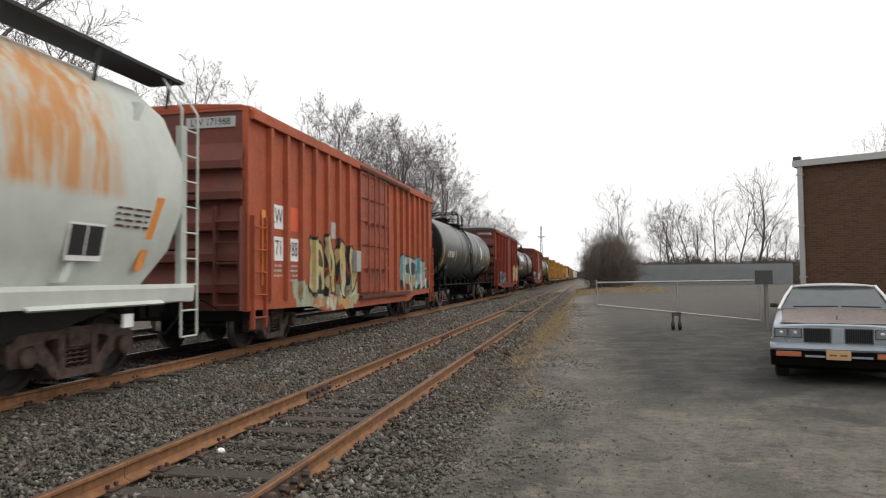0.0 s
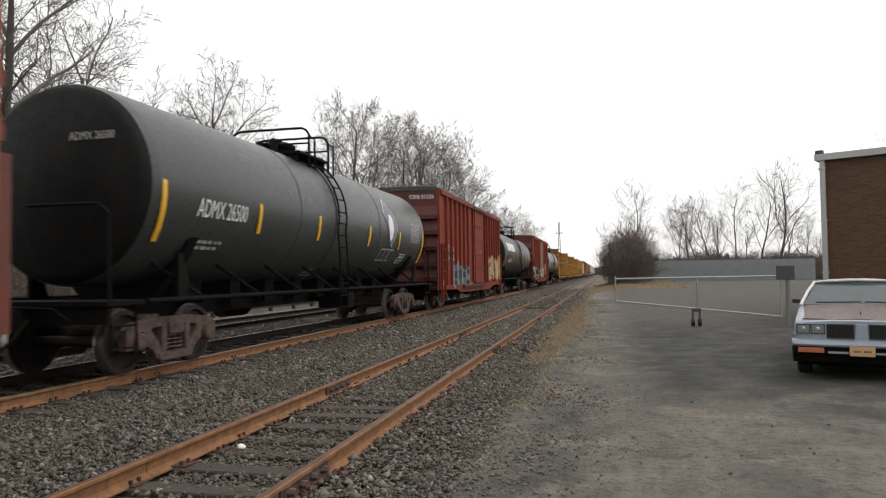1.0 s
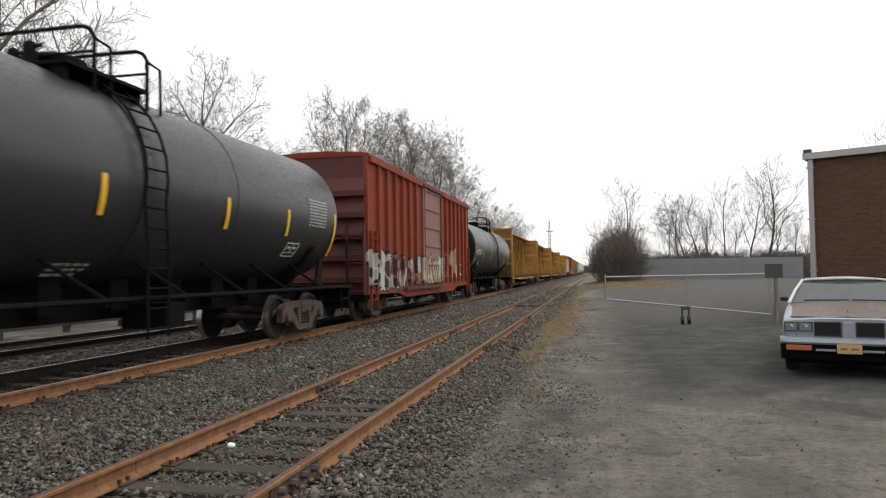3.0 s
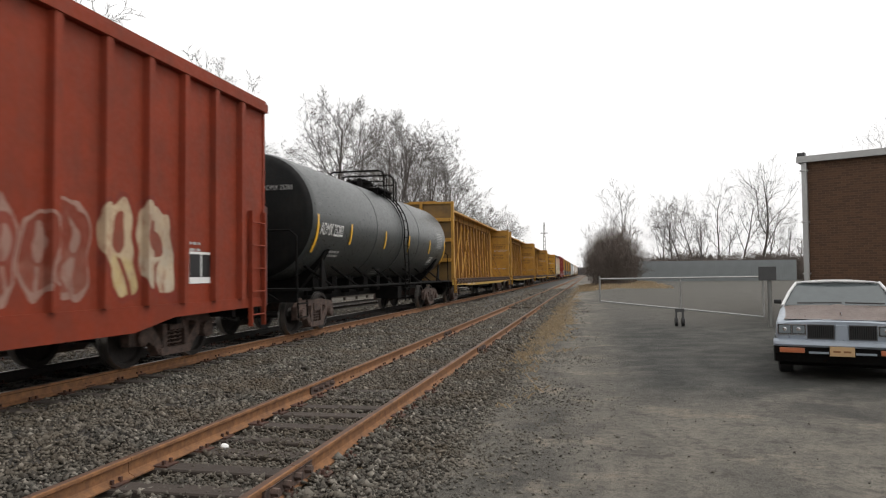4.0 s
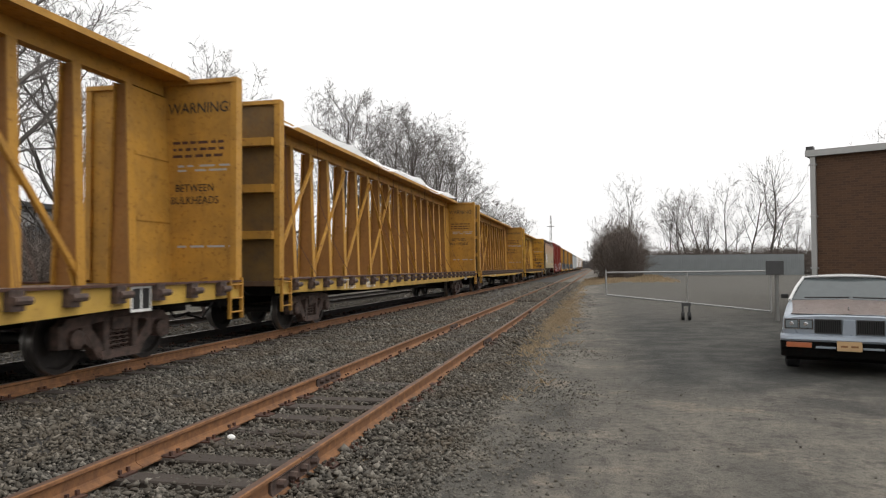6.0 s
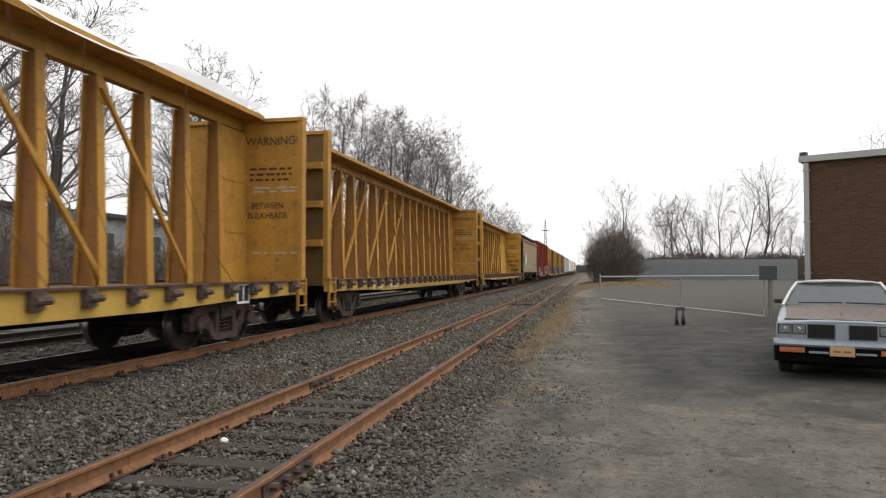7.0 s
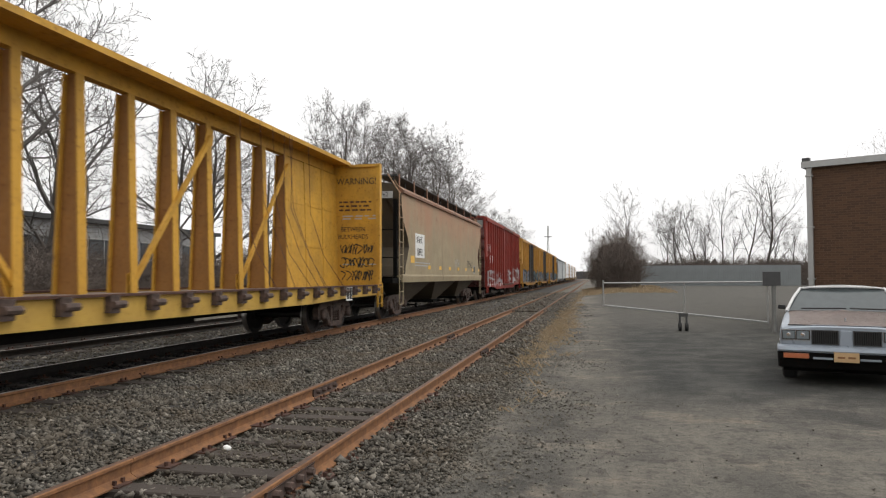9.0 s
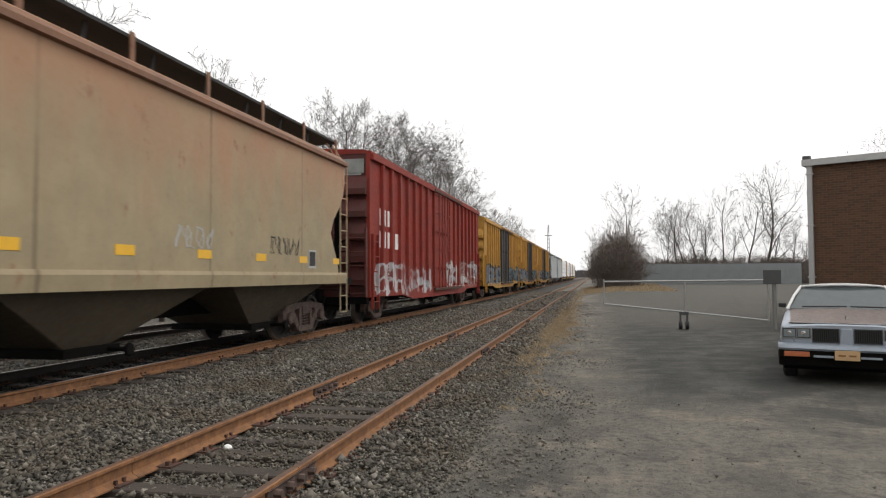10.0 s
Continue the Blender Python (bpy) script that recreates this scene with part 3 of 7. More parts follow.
    for sy in (-1, 1):
        for sx in (-1, 1):
            bm = bmesh.new()
            y = sy * (h + 0.42)
            tube(bm, [(sx * 0.15, y, 2.35), (sx * 1.25, y, 2.35), (sx * 1.4, y, 2.22), (sx * 1.42, y, 1.05)], 0.025, 6)
            part("end_handrail", bm, M["dark"], car)
            bm = bmesh.new()
            tube(bm, [(sx * 1.42, y, 1.04), (sx * 1.45, y, 0.45), (sx * 1.45, y - sy * 0.5, 0.45), (sx * 1.42, y - sy * 0.5, 1.04)], 0.022, 5)
            tube(bm, [(sx * 1.45, y, 0.75), (sx * 1.45, y - sy * 0.5, 0.75)], 0.02, 5)
            part("step", bm, M["dark"], car)
            bm = bmesh.new()
            prism(bm, [(sy * (h - 1.55), 1.06), (sy * (h - 1.25), 1.75), (sy * (h - 1.15), 1.75), (sy * (h - 1.15), 1.06)], *sorted((sx * 1.3, sx * 1.36)), "x")
            part("saddle_bracket", bm, M["dark"], car)
    # dome fittings, platform and safety rails
    top = zc + r
    bm = bmesh.new()
    lathe(bm, [(top - 0.1, 0.36), (top + 0.18, 0.36), (top + 0.2, 0.42), (top + 0.26, 0.42), (top + 0.34, 0.25), (top + 0.36, 0.05)], "z", 20, (0, 0.25 + sh, 0))
    part("manway", bm, M["dark"], car, smooth=True)
    for x, y in ((0.25, sh - 0.5), (-0.2, sh - 0.3), (0.1, sh + 0.8)):
        bm = bmesh.new()
        lathe(bm, [(top - 0.1, 0.09), (top + 0.25, 0.09), (top + 0.3, 0.05)], "z", 10, (x, y, 0))
        tube(bm, [(x, y, top + 0.2), (x + 0.2, y, top + 0.24)], 0.03, 6)
        part("valve", bm, M["dark"], car, smooth=True)
    for sx in (-1, 1):
        bm = boxes((*sorted((sx * 0.5, sx * 1.0)), sh - 0.7, sh + 1.0, top - 0.1, top - 0.05))
        for y in (sh - 0.6, sh + 0.9):
            box(bm, *sorted((sx * 0.7, sx * 0.9)), y - 0.05, y + 0.05, top - 0.55, top - 0.06)
        part("platform", bm, M["dark"], car)
    for y in (sh - 0.15, sh + 1.0):
        bm = bmesh.new()
        tube(bm, [(-0.97, y, top - 0.35), (-0.97, y, top + 0.42), (-0.9, y, top + 0.53), (-0.78, y, top + 0.58), (0.78, y, top + 0.58), (0.9, y, top + 0.53), (0.97, y, top + 0.42), (0.97, y, top - 0.35)], 0.03, 6)
        tube(bm, [(-0.97, y, top + 0.22), (0.97, y, top + 0.22)], 0.022, 6)
        for sx in (-1, 1):
            tube(bm, [(sx * 0.97, y, top + 0.4), (sx * 0.97, y + 0.32, top + 0.36), (sx * 0.97, y + 0.34, top - 0.35)], 0.024, 6)
        part("safety_rail", bm, M["dark"], car)
    # lettering and reflective tape on the curved side
    def on_shell(z):  # half width and tilt at a height
        a = math.asin(max(-1, min(1, (z - zc) / r)))
        return r * math.cos(a), -math.degrees(a)
    for body, y, z, size, key, sq in numbers:
        x, tilt = on_shell(z)
        text("lettering", body, size, M[key], car, Matrix.Translation((x + 0.012, y, z)) @ pose(0, 0, 0, 0, tilt, 0) @ pose(0, 0, 0, 90, 0, 90), sq)
    bm = bmesh.new()
    for y0, y1, z, rows in ((-h + 1.5, -h + 2.5, zc - 0.78, 2), (-1.1, -0.45, zc - 1.2, 3)):
        bars(bm, 0, y0, y1, 0, rows, rng, 0.055, 0.11)
        x, tilt = on_shell(z)
        part("small_lettering", bm, M["dimwhite"], car, at=Matrix.Translation((x + 0.012, 0, z)) @ pose(0, 0, 0, 0, tilt, 0))
        bm = bmesh.new()
    bm.free()
    for y, lo, hi in [(-h + 0.62, -30, 20), (h - 0.62, -34, 12)] + [(y, -19, 2) for y in tapes]:
        tape = bmesh.new()
        sec = [radians(lo + (hi - lo) * k / 6) for k in range(7)]
        prism(tape, [((r - 0.01) * math.cos(a), zc - 0.1 + (r - 0.01) * math.sin(a)) for a in sec] + [((r + 0.007) * math.cos(a), zc - 0.1 + (r + 0.007) * math.sin(a)) for a in reversed(sec)], y - 0.05, y + 0.05, "y")
        part("reflective_tape", tape, M["yellowtape"], car)
    table, box_mark = [], []
    for row in range(9):
        u = -0.48
        while u < 0.48:
            q = rng.uniform(0.06, 0.16)
            table.append([(u, 0.3 - 0.07 * row), (min(u + q, 0.5), 0.3 - 0.07 * row), (min(u + q, 0.5), 0.335 - 0.07 * row), (u, 0.335 - 0.07 * row)])
            u += q + rng.uniform(0.02, 0.05)
    tagged(shell_patch("stencil_table", table, M["dimwhite"], car, h - 1.65, zc - 0.05, r, zc), kind="stuff")
    for a, b, c, d in ((-0.3, 0.3, 0.15, 0.175), (-0.3, 0.3, -0.175, -0.15), (-0.3, -0.275, -0.15, 0.15), (0.275, 0.3, -0.15, 0.15), (-0.012, 0.012, -0.06, 0.15), (-0.275, 0.275, -0.075, -0.06), (-0.2, -0.06, 0.03, 0.08), (0.06, 0.2, 0.03, 0.08)):
        box_mark.append([(a, c), (b, c), (b, d), (a, d)])
    shell_patch("data_panel", box_mark, M["white"], car, h - 2.6, zc - 0.85, r, zc)
    if logo:
        logo(car, on_shell, h, zc)
    couplers(car, h + 0.5)
    for sy in (-1, 1):
        truck(car, sy * (h - 1.5))
    return car, h


# ---- centrebeam flat cars ----
def centrebeam(s0, s1, label, mat, dark_mat, end_mat, web_mat, number="", wrap=False, load=False, sheets=1, braces=(), scrawl=False):
    """s0 to s1: outside the bulkheads."""
    car, h = rail_car("centerbeam_flatcar", s0, s1, label, "flat car")
    w, dz, top = 1.5, 1.1, 4.8
    btop = top - 0.1
    deck = boxes((-w + 0.08, w - 0.08, -h, h, dz - 0.1, dz))
    part("deck", deck, dark_mat, car)
    for sx in (-1, 1):
        bm = bmesh.new()
        prism(bm, [(-h, dz + 0.02), (h, dz + 0.02), (h, dz - 0.24), (h * 0.72, dz - 0.27), (h * 0.55, dz - 0.33), (-h * 0.55, dz - 0.33), (-h * 0.72, dz - 0.27), (-h, dz - 0.24)], *sorted((sx * (w - 0.07), sx * w)), "x")
        part("side_sill", bm, M["sill"], car)
        part("deck_edge", boxes((*sorted((sx * (w - 0.1), sx * (w + 0.06))), -h, h, dz + 0.022, dz + 0.055)), M["plate"], car)
    # winches along the sill
    bm = bmesh.new()
    prism(bm, [(0.0, -0.13), (0.1, -0.13), (0.12, -0.03), (0.1, 0.05), (0.03, 0.14), (0.0, 0.14)], -0.17, 0.06, "z")
    lathe(bm, [(-0.12, 0.05), (0.12, 0.05)], "y", 8, (0.12, 0, -0.06))
    wm = mesh("winch", bm, M["iron"])
    n = 26
    for k in range(n):
        for sx in (-1, 1):
            link("winch", wm, car, at=pose(sx * (w + 0.001), -h + 0.7 + (2 * h - 1.4) * k / (n - 1), dz - 0.02, 0, 0, 0 if sx > 0 else 180))
    # top chord: a wide flange over a web
    bm = bmesh.new()
    side = [(0.62, -0.04), (0.62, -0.14), (0.58, -0.14), (0.58, -0.1), (0.09, -0.1), (0.09, -0.36)]
    prism(bm, [(x, top + z) for x, z in side] + [(-x, top + z) for x, z in reversed(side)], -h + 0.2, h - 0.2, "y")
    part("top_chord", bm, mat, car)
    # posts, tapered plates with flanges
    bm = bmesh.new()
    ends = []
    for z, o in ((dz + 0.02, 0.235), (top - 0.37, 0.125)):
        side = [(o, -0.085), (o, 0.085), (o - 0.025, 0.085), (o - 0.025, 0.012)]
        ends.append([bm.verts.new((x, y, z)) for x, y in side + [(-x, y) for x, y in reversed(side)] + [(-x, -y) for x, y in side[2:]][::1] + [(x, -y) for x, y in reversed(side[2:])]])
    lo, hi = ends
    for k in range(len(lo)):
        bm.faces.new((lo[k], lo[(k + 1) % len(lo)], hi[(k + 1) % len(lo)], hi[k]))
    bm.faces.new(lo[::-1]), bm.faces.new(hi)
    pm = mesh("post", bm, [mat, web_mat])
    # web faces take a darker ochre than the flanges
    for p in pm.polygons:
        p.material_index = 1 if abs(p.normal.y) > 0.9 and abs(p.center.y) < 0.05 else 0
    ys = [-h + 2 * h * (k + 1) / 19 for k in range(18)]
    for y in ys:
        link("post", pm, car, at=pose(0, y, 0))
    # sheeted bays at both ends
    for k in [*range(sheets), *range(19 - sheets, 19)]:
        a, b = -h + 2 * h * k / 19 + 0.02, -h + 2 * h * (k + 1) / 19 - 0.02
        for sx in (-1, 1):
            bm = bmesh.new()
            prism(bm, [(sx * 0.2, dz + 0.02), (sx * 0.225, dz + 0.02), (sx * 0.115, top - 0.39), (sx * 0.09, top - 0.39)], a + 0.08, b - 0.08, "y")
            for z in (dz + 1.1, dz + 2.2):
                u = 0.24 - 0.11 * (z - dz) / (top - 0.39 - dz)
                box(bm, *sorted((sx * (u - 0.04), sx * u)), a + 0.09, b - 0.09, z - 0.03, z + 0.03)
            part("sheet_panel", bm, mat, car)
    # diagonals between some posts
    for k, up in braces:
        a, b = ys[k], ys[min(17, k + 2)]
        z0, z1 = (dz + 0.15, top - 0.6) if up else (top - 0.6, dz + 0.15)
        bm = bmesh.new()
        q = 0.075
        prism(bm, [(a - q, z0), (a + q, z0), (b + q, z1), (b - q, z1)], 0.16, 0.2, "x")
        prism(bm, [(a - q, z0), (a - q + 0.02, z0), (b - q + 0.02, z1), (b - q, z1)], 0.201, 0.235, "x")
        for yy, zz, g in ((a, z0, 1), (b, z1, -1)):
            v = 1 if zz > 3 else -1
            prism(bm, [(yy - g * 0.1, zz + v * 0.14), (yy + g * 0.1, zz + v * 0.14), (yy + g * 0.2, zz - v * 0.1), (yy + g * 0.1, zz - v * 0.24), (yy - g * 0.1, zz - v * 0.18)], 0.145, 0.158, "x")
        part("brace", bm, mat, car)
    # loose tie-down straps hanging from the chord
    rng = random.Random(int(s0))
    for k in range(10):
        bm = bmesh.new()
        y = rng.uniform(-h + 1, h - 1)
        tube(bm, [(0.62, y, top - 0.1), (0.66, y + rng.uniform(-0.2, 0.2), 3.0), (1.1, y + rng.uniform(-0.25, 0.25), 1.9), (1.5, y + rng.uniform(-0.2, 0.2), dz + 0.05)], 0.008, 3)
        part("tie_down_cable", bm, M["plate"], car)
    # bulkheads: panelled inside, ribbed outside
    for sy in (-1, 1):
        a, b = sorted((sy * (h - 0.14), sy * (h - 0.06)))
        part("bulkhead", boxes((-w, w, a, b, dz, btop)), mat, car)
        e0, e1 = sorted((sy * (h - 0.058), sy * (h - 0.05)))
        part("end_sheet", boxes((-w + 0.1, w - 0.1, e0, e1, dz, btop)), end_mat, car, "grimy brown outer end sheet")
        bm = boxes((-w - 0.02, -w + 0.1, *sorted((sy * (h - 0.2), sy * h)), dz - 0.1, btop + 0.01), (w - 0.1, w + 0.02, *sorted((sy * (h - 0.2), sy * h)), dz - 0.1, btop + 0.01))
        box(bm, -w, w, *sorted((sy * (h - 0.22), sy * (h + 0.02))), btop - 0.08, btop)
        for k in range(1, 4):
            z = dz + k * (top - dz) / 4
            box(bm, -w + 0.1, w - 0.1, *sorted((sy * (h - 0.06), sy * (h + 0.12))), z - 0.09, z + 0.07)
        box(bm, -0.06, 0.06, *sorted((sy * (h - 0.06), sy * (h + 0.08))), dz, btop)
        part("bulkhead_frame", bm, mat, car)
        bm = bmesh.new()
        ladder(bm, w + 0.02, *sorted((sy * (h - 0.05), sy * (h - 0.45))), 0.5, dz + 0.1, 3, out=0.05)
        part("ladder", bm, mat, car)
        for i in range(4):
            z = dz + 0.3 + i * 0.42
            bm = bmesh.new()
            tube(bm, [(-w + 0.15, sy * (h - 0.05), z), (-w + 0.15, sy * (h + 0.1), z), (-w + 0.6, sy * (h + 0.1), z), (-w + 0.6, sy * (h - 0.05), z)], 0.016, 5)
            part("grab_iron", bm, end_mat, car)
    part("underframe", boxes((-0.3, 0.3, -h - 0.2, h + 0.2, 0.6, dz - 0.1), (-w + 0.3, w - 0.3, -2.0, 2.0, 0.62, 0.85), (-w + 0.1, w - 0.1, -h + 0.2, -h + 2.6, dz - 0.3, dz - 0.1), (-w + 0.1, w - 0.1, h - 2.6, h - 0.2, dz - 0.3, dz - 0.1)), M["dark"], car)
    if number:
        a, b = number.split()
        text("lettering", a, 0.36, M["white"], car, facing(w + 0.006, -h + 4.05, dz - 0.16), 1.0)
        text("lettering", b, 0.36, M["white"], car, facing(w + 0.006, -h + 5.75, dz - 0.16), 0.85)
    bm = bmesh.new()
    for y in (h - 2.75,):
        box(bm, w + 0.004, w + 0.01, y - 0.22, y + 0.22, dz - 0.33, dz + 0.03)
    pl = part("data_panel", bm, M["white"], car)
    bm = boxes((w + 0.011, w + 0.014, h - 2.93, h - 2.77, dz - 0.29, dz - 0.01), (w + 0.011, w + 0.014, h - 2.73, h - 2.57, dz - 0.29, dz - 0.01))
    part("data_lettering", bm, M["blackpaint"], pl)
    # stencil on the bulkheads' inner faces
    bm = bmesh.new()
    bars(bm, 0, -0.5, 0.5, 0, 3, rng, 0.05, 0.12)
    part("bulkhead_stencil", bm, M["plate"], car, at=Matrix.Translation((w - 0.75, h - 0.143, 3.62)) @ pose(0, 0, 0, 0, 0, -90))
    m = Matrix.Translation((w - 0.72, h - 0.145, 0)) @ pose(0, 0, 0, 90, 0, 0)
    text("warning_stencil", "WARNING!", 0.27, M["blackpaint"], car, Matrix.Translation((0, 0, 4.2)) @ m, 0.9)
    for body, z in (("BETWEEN", 2.78), ("BULKHEADS", 2.56)):
        text("warning_stencil", body, 0.19, M["blackpaint"], car, Matrix.Translation((-0.1, 0, z)) @ m, 0.9)
    if scrawl:
        # looping black spray strokes low on the bulkhead's inner face
        rs = random.Random(77)
        bm = bmesh.new()
        for row, (za, n) in enumerate(((2.2, 6), (1.8, 7), (1.42, 6))):
            for i in range(n):
                cx = w - 1.2 + (i + 0.5) * 1.0 / n
                pts, a0, ax, az = [], rs.uniform(0, 6.3), rs.uniform(0.05, 0.1), rs.uniform(0.11, 0.17)
                f1, f2 = rs.choice((1, 2)), rs.choice((1, 2, 3))
                for q in range(13):
                    u = a0 + q * 0.42
                    pts.append((cx + ax * math.cos(f1 * u) + 0.03 * math.sin(3 * u), h - 0.147, za + az * math.sin(f2 * u)))
                tube(bm, pts, 0.016, 4)
        for v in bm.verts:
            v.co.y = h - 0.146 + (v.co.y - h + 0.147) * 0.1
        part("graffiti_scrawl", bm, M["blackpaint"], car, "black spray-painted scrawl")
    for z in (1.75, 3.1, 3.18):
        bm = bmesh.new()
        x = 0.35
        while x < w - 0.12:
            q = rng.uniform(0.1, 0.4)
            box(bm, x, min(x + q, w - 0.11), h - 0.146, h - 0.1415, z - 0.02, z + 0.015)
            x += q + rng.uniform(0.05, 0.2)
        part("wrap_remnant", bm, M["dimwhite"], car)
    if wrap:
        bm = bmesh.new()
        n, q = 40, 9
        grid = []
        for i in range(n + 1):
            y = -h + 0.3 + (2 * h - 0.6) * i / n
            row = []
            for j in range(q):
                x = -0.66 + 1.32 * j / (q - 1)
                sag = 0.14 * math.sin(i * 0.9) * math.cos(j * 1.7) + 0.1 * math.sin(i * 0.37 + j)
                z = top + 0.06 + 0.8 * abs(sag) - 0.3 * (x / 0.66) ** 6 * max(0.0, math.sin(i * 0.45 + 0.5))
                row.append(bm.verts.new((x, y, max(z, top - 0.16 if abs(x) > 0.64 else top + 0.0))))
            grid.append(row)
        for i in range(n):
            for j in range(q - 1):
                bm.faces.new((grid[i][j], grid[i + 1][j], grid[i + 1][j + 1], grid[i][j + 1]))
        bmesh.ops.solidify(bm, geom=list(bm.faces), thickness=0.01)
        part("torn_wrap", bm, M["wrap"], car, "torn white plastic lumber wrap", smooth=True)
    if load:
        for k in range(9):
            a = -h + 0.5 + k * (2 * h - 1.0) / 9
            for z in (dz + 0.06, dz + 0.92, dz + 1.78, dz + 2.64):
                part("lumber_pack", boxes((-1.4, 1.4, a + 0.03, a + (2 * h - 1.0) / 9 - 0.05, z, z + 0.78)), M["wrap"], car, bevel=0.03)
    couplers(car, h + 0.25)
    for sy in (-1, 1):
        truck(car, sy * (h - 2.6))
    return car, h


# ---- covered hoppers ----
def hopper(s0, s1, label, mat, trim_mat, rounded=False, top=4.35, sill=1.25, marks=None, bay_mat=None):
    # bay_mat, where given: darker body colour with the underside's shade put in
    bay_mat = bay_mat or mat
    car, h = rail_car("covered_hopper", s0, s1, label, "hopper car")
    w = 1.58
    inset_t, inset_b = (0.75, 1.9) if not rounded else (0.95, 1.0)
    bm = bmesh.new()
    if rounded:
        prof = [(-1.25, sill), (-1.5, sill + 0.55), (-1.62, sill + 1.2), (-1.6, sill + 1.9), (-1.4, top - 0.5), (-1.05, top - 0.1), (-0.5, top + 0.1)]
        prof = prof + [(-x, z) for x, z in reversed(prof)]
    else:
        prof = [(-w, sill + k * (top - 0.4 - sill) / 8) for k in range(9)] + [(-w, top - 0.28), (-w + 0.12, top - 0.06), (-0.7, top + 0.12)]
        prof = prof + [(-x, z) for x, z in reversed(prof)]
    # cross-sections along the car: the ends are cut back and sloped
    if rounded:
        def end_y(z):
            u = (z - sill) / (top - sill)
            return 0.35 + 0.55 * (abs(u - 0.52) / 0.5) ** 2.2
    else:
        def end_y(z):
            u = (z - sill) / (top - sill)
            return 0.65 + 0.95 * math.exp(-((u - 0.33) / 0.23) ** 2) + 0.3 * max(0.0, 1 - u / 0.2)
    rings = []
    for y0, sgn in ((-h, 1), (h, -1)):
        rings.append([bm.verts.new((x, y0 + sgn * end_y(z), z)) for x, z in prof])
    n = len(prof)
    for i in range(n):
        bm.faces.new((rings[0][i], rings[0][(i + 1) % n], rings[1][(i + 1) % n], rings[1][i]))
    for ring, flip in ((rings[0], False), (rings[1], True)):
        cap = bmesh.new()
        vs = [cap.verts.new(v.co) for v in ring]
        cap.faces.new(vs if not flip else vs[::-1])
        bmesh.ops.triangulate(cap, faces=cap.faces[:])
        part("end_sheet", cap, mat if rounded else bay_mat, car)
    part("body", bm, mat, car, smooth=rounded)
    # roof hatches and running board
    bm = bmesh.new()
    for k in range(4):
        y = -h + 2.2 + k * (2 * h - 4.4) / 3
        box(bm, -0.3, 0.3, y - 1.6, y + 1.6, top + 0.1, top + 0.24)
    part("roof_hatch", bm, mat, car, bevel=0.02)
    he = h if rounded else h - 0.6
    walk_z = top + (0.2 if rounded else 0.26)
    for sx in (-1, 1):
        bm = boxes((*sorted((sx * 0.72, sx * (1.32 if rounded else 1.42))), *((-he - 0.1, he + 0.1) if rounded else (-he + 0.1, he - 0.1)), walk_z, walk_z + 0.05))
        for k in range(12):
            y = -he + 0.2 + k * (2 * he - 0.4) / 11
            tube(bm, [(sx * 1.28, y, walk_z), (sx * 1.2, y, top - 0.25)], 0.03, 4)
        part("running_board", bm, M["grating"], car)
        if not rounded:
            for k in range(9):
                y = -he + 0.3 + k * (2 * he - 0.6) / 8
                part("board_support", boxes((*sorted((sx * 1.425, sx * 1.45)), y - 0.05, y + 0.05, top - 0.2, walk_z + 0.09)), trim_mat, car)
        # top side rail and side sill
        if not rounded:
            bm = bmesh.new()
            prism(bm, [(sx * (w - 0.05), top - 0.32), (sx * (w + 0.08), top - 0.3), (sx * (w + 0.08), top - 0.22), (sx * (w - 0.1), top - 0.08)], -he + 0.02, he - 0.02, "y")
            part("top_side_rail", bm, trim_mat, car)
        bm = bmesh.new()
        prism(bm, [(sx * (w - 0.3), sill - 0.02), (sx * (w + 0.03), sill + 0.06), (sx * (w + 0.05), sill + 0.0), (sx * (w + 0.03), sill - 0.2), (sx * (w - 0.02), sill - 0.2), (sx * (w - 0.02), sill - 0.03)], -he + 0.05, he - 0.05, "y")
        part("side_sill", bm, mat, car)
    # hopper bays below
    bays = 3
    for k in range(bays):
        y = -h + 3.6 + k * (2 * h - 7.2) / (bays - 1)
        bm = bmesh.new()
        ln = (2 * h - 7.2) / (bays - 1) * 0.5
        v0 = [bm.verts.new(p) for p in ((-w + 0.1, y - ln, sill - 0.02), (w - 0.1, y - ln, sill - 0.02), (w - 0.1, y + ln, sill - 0.02), (-w + 0.1, y + ln, sill - 0.02))]
        v1 = [bm.verts.new(p) for p in ((-0.8, y - 0.45, 0.42), (0.8, y - 0.45, 0.42), (0.8, y + 0.45, 0.42), (-0.8, y + 0.45, 0.42))]
        for i in range(4):
            bm.faces.new((v0[i], v0[(i + 1) % 4], v1[(i + 1) % 4], v1[i]))
        bm.faces.new(v0[::-1]), bm.faces.new(v1)
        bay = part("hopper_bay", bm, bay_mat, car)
        bm = boxes((-0.9, 0.9, y - 0.55, y + 0.55, 0.3, 0.418))
        tube(bm, [(-1.2, y + 0.3, 0.36), (1.25, y + 0.3, 0.36)], 0.035, 6)
        lathe(bm, [(1.2, 0.09), (1.26, 0.09)], "x", 8, (0, y + 0.3, 0.36))
        part("outlet_gate", bm, M["dark"], bay)
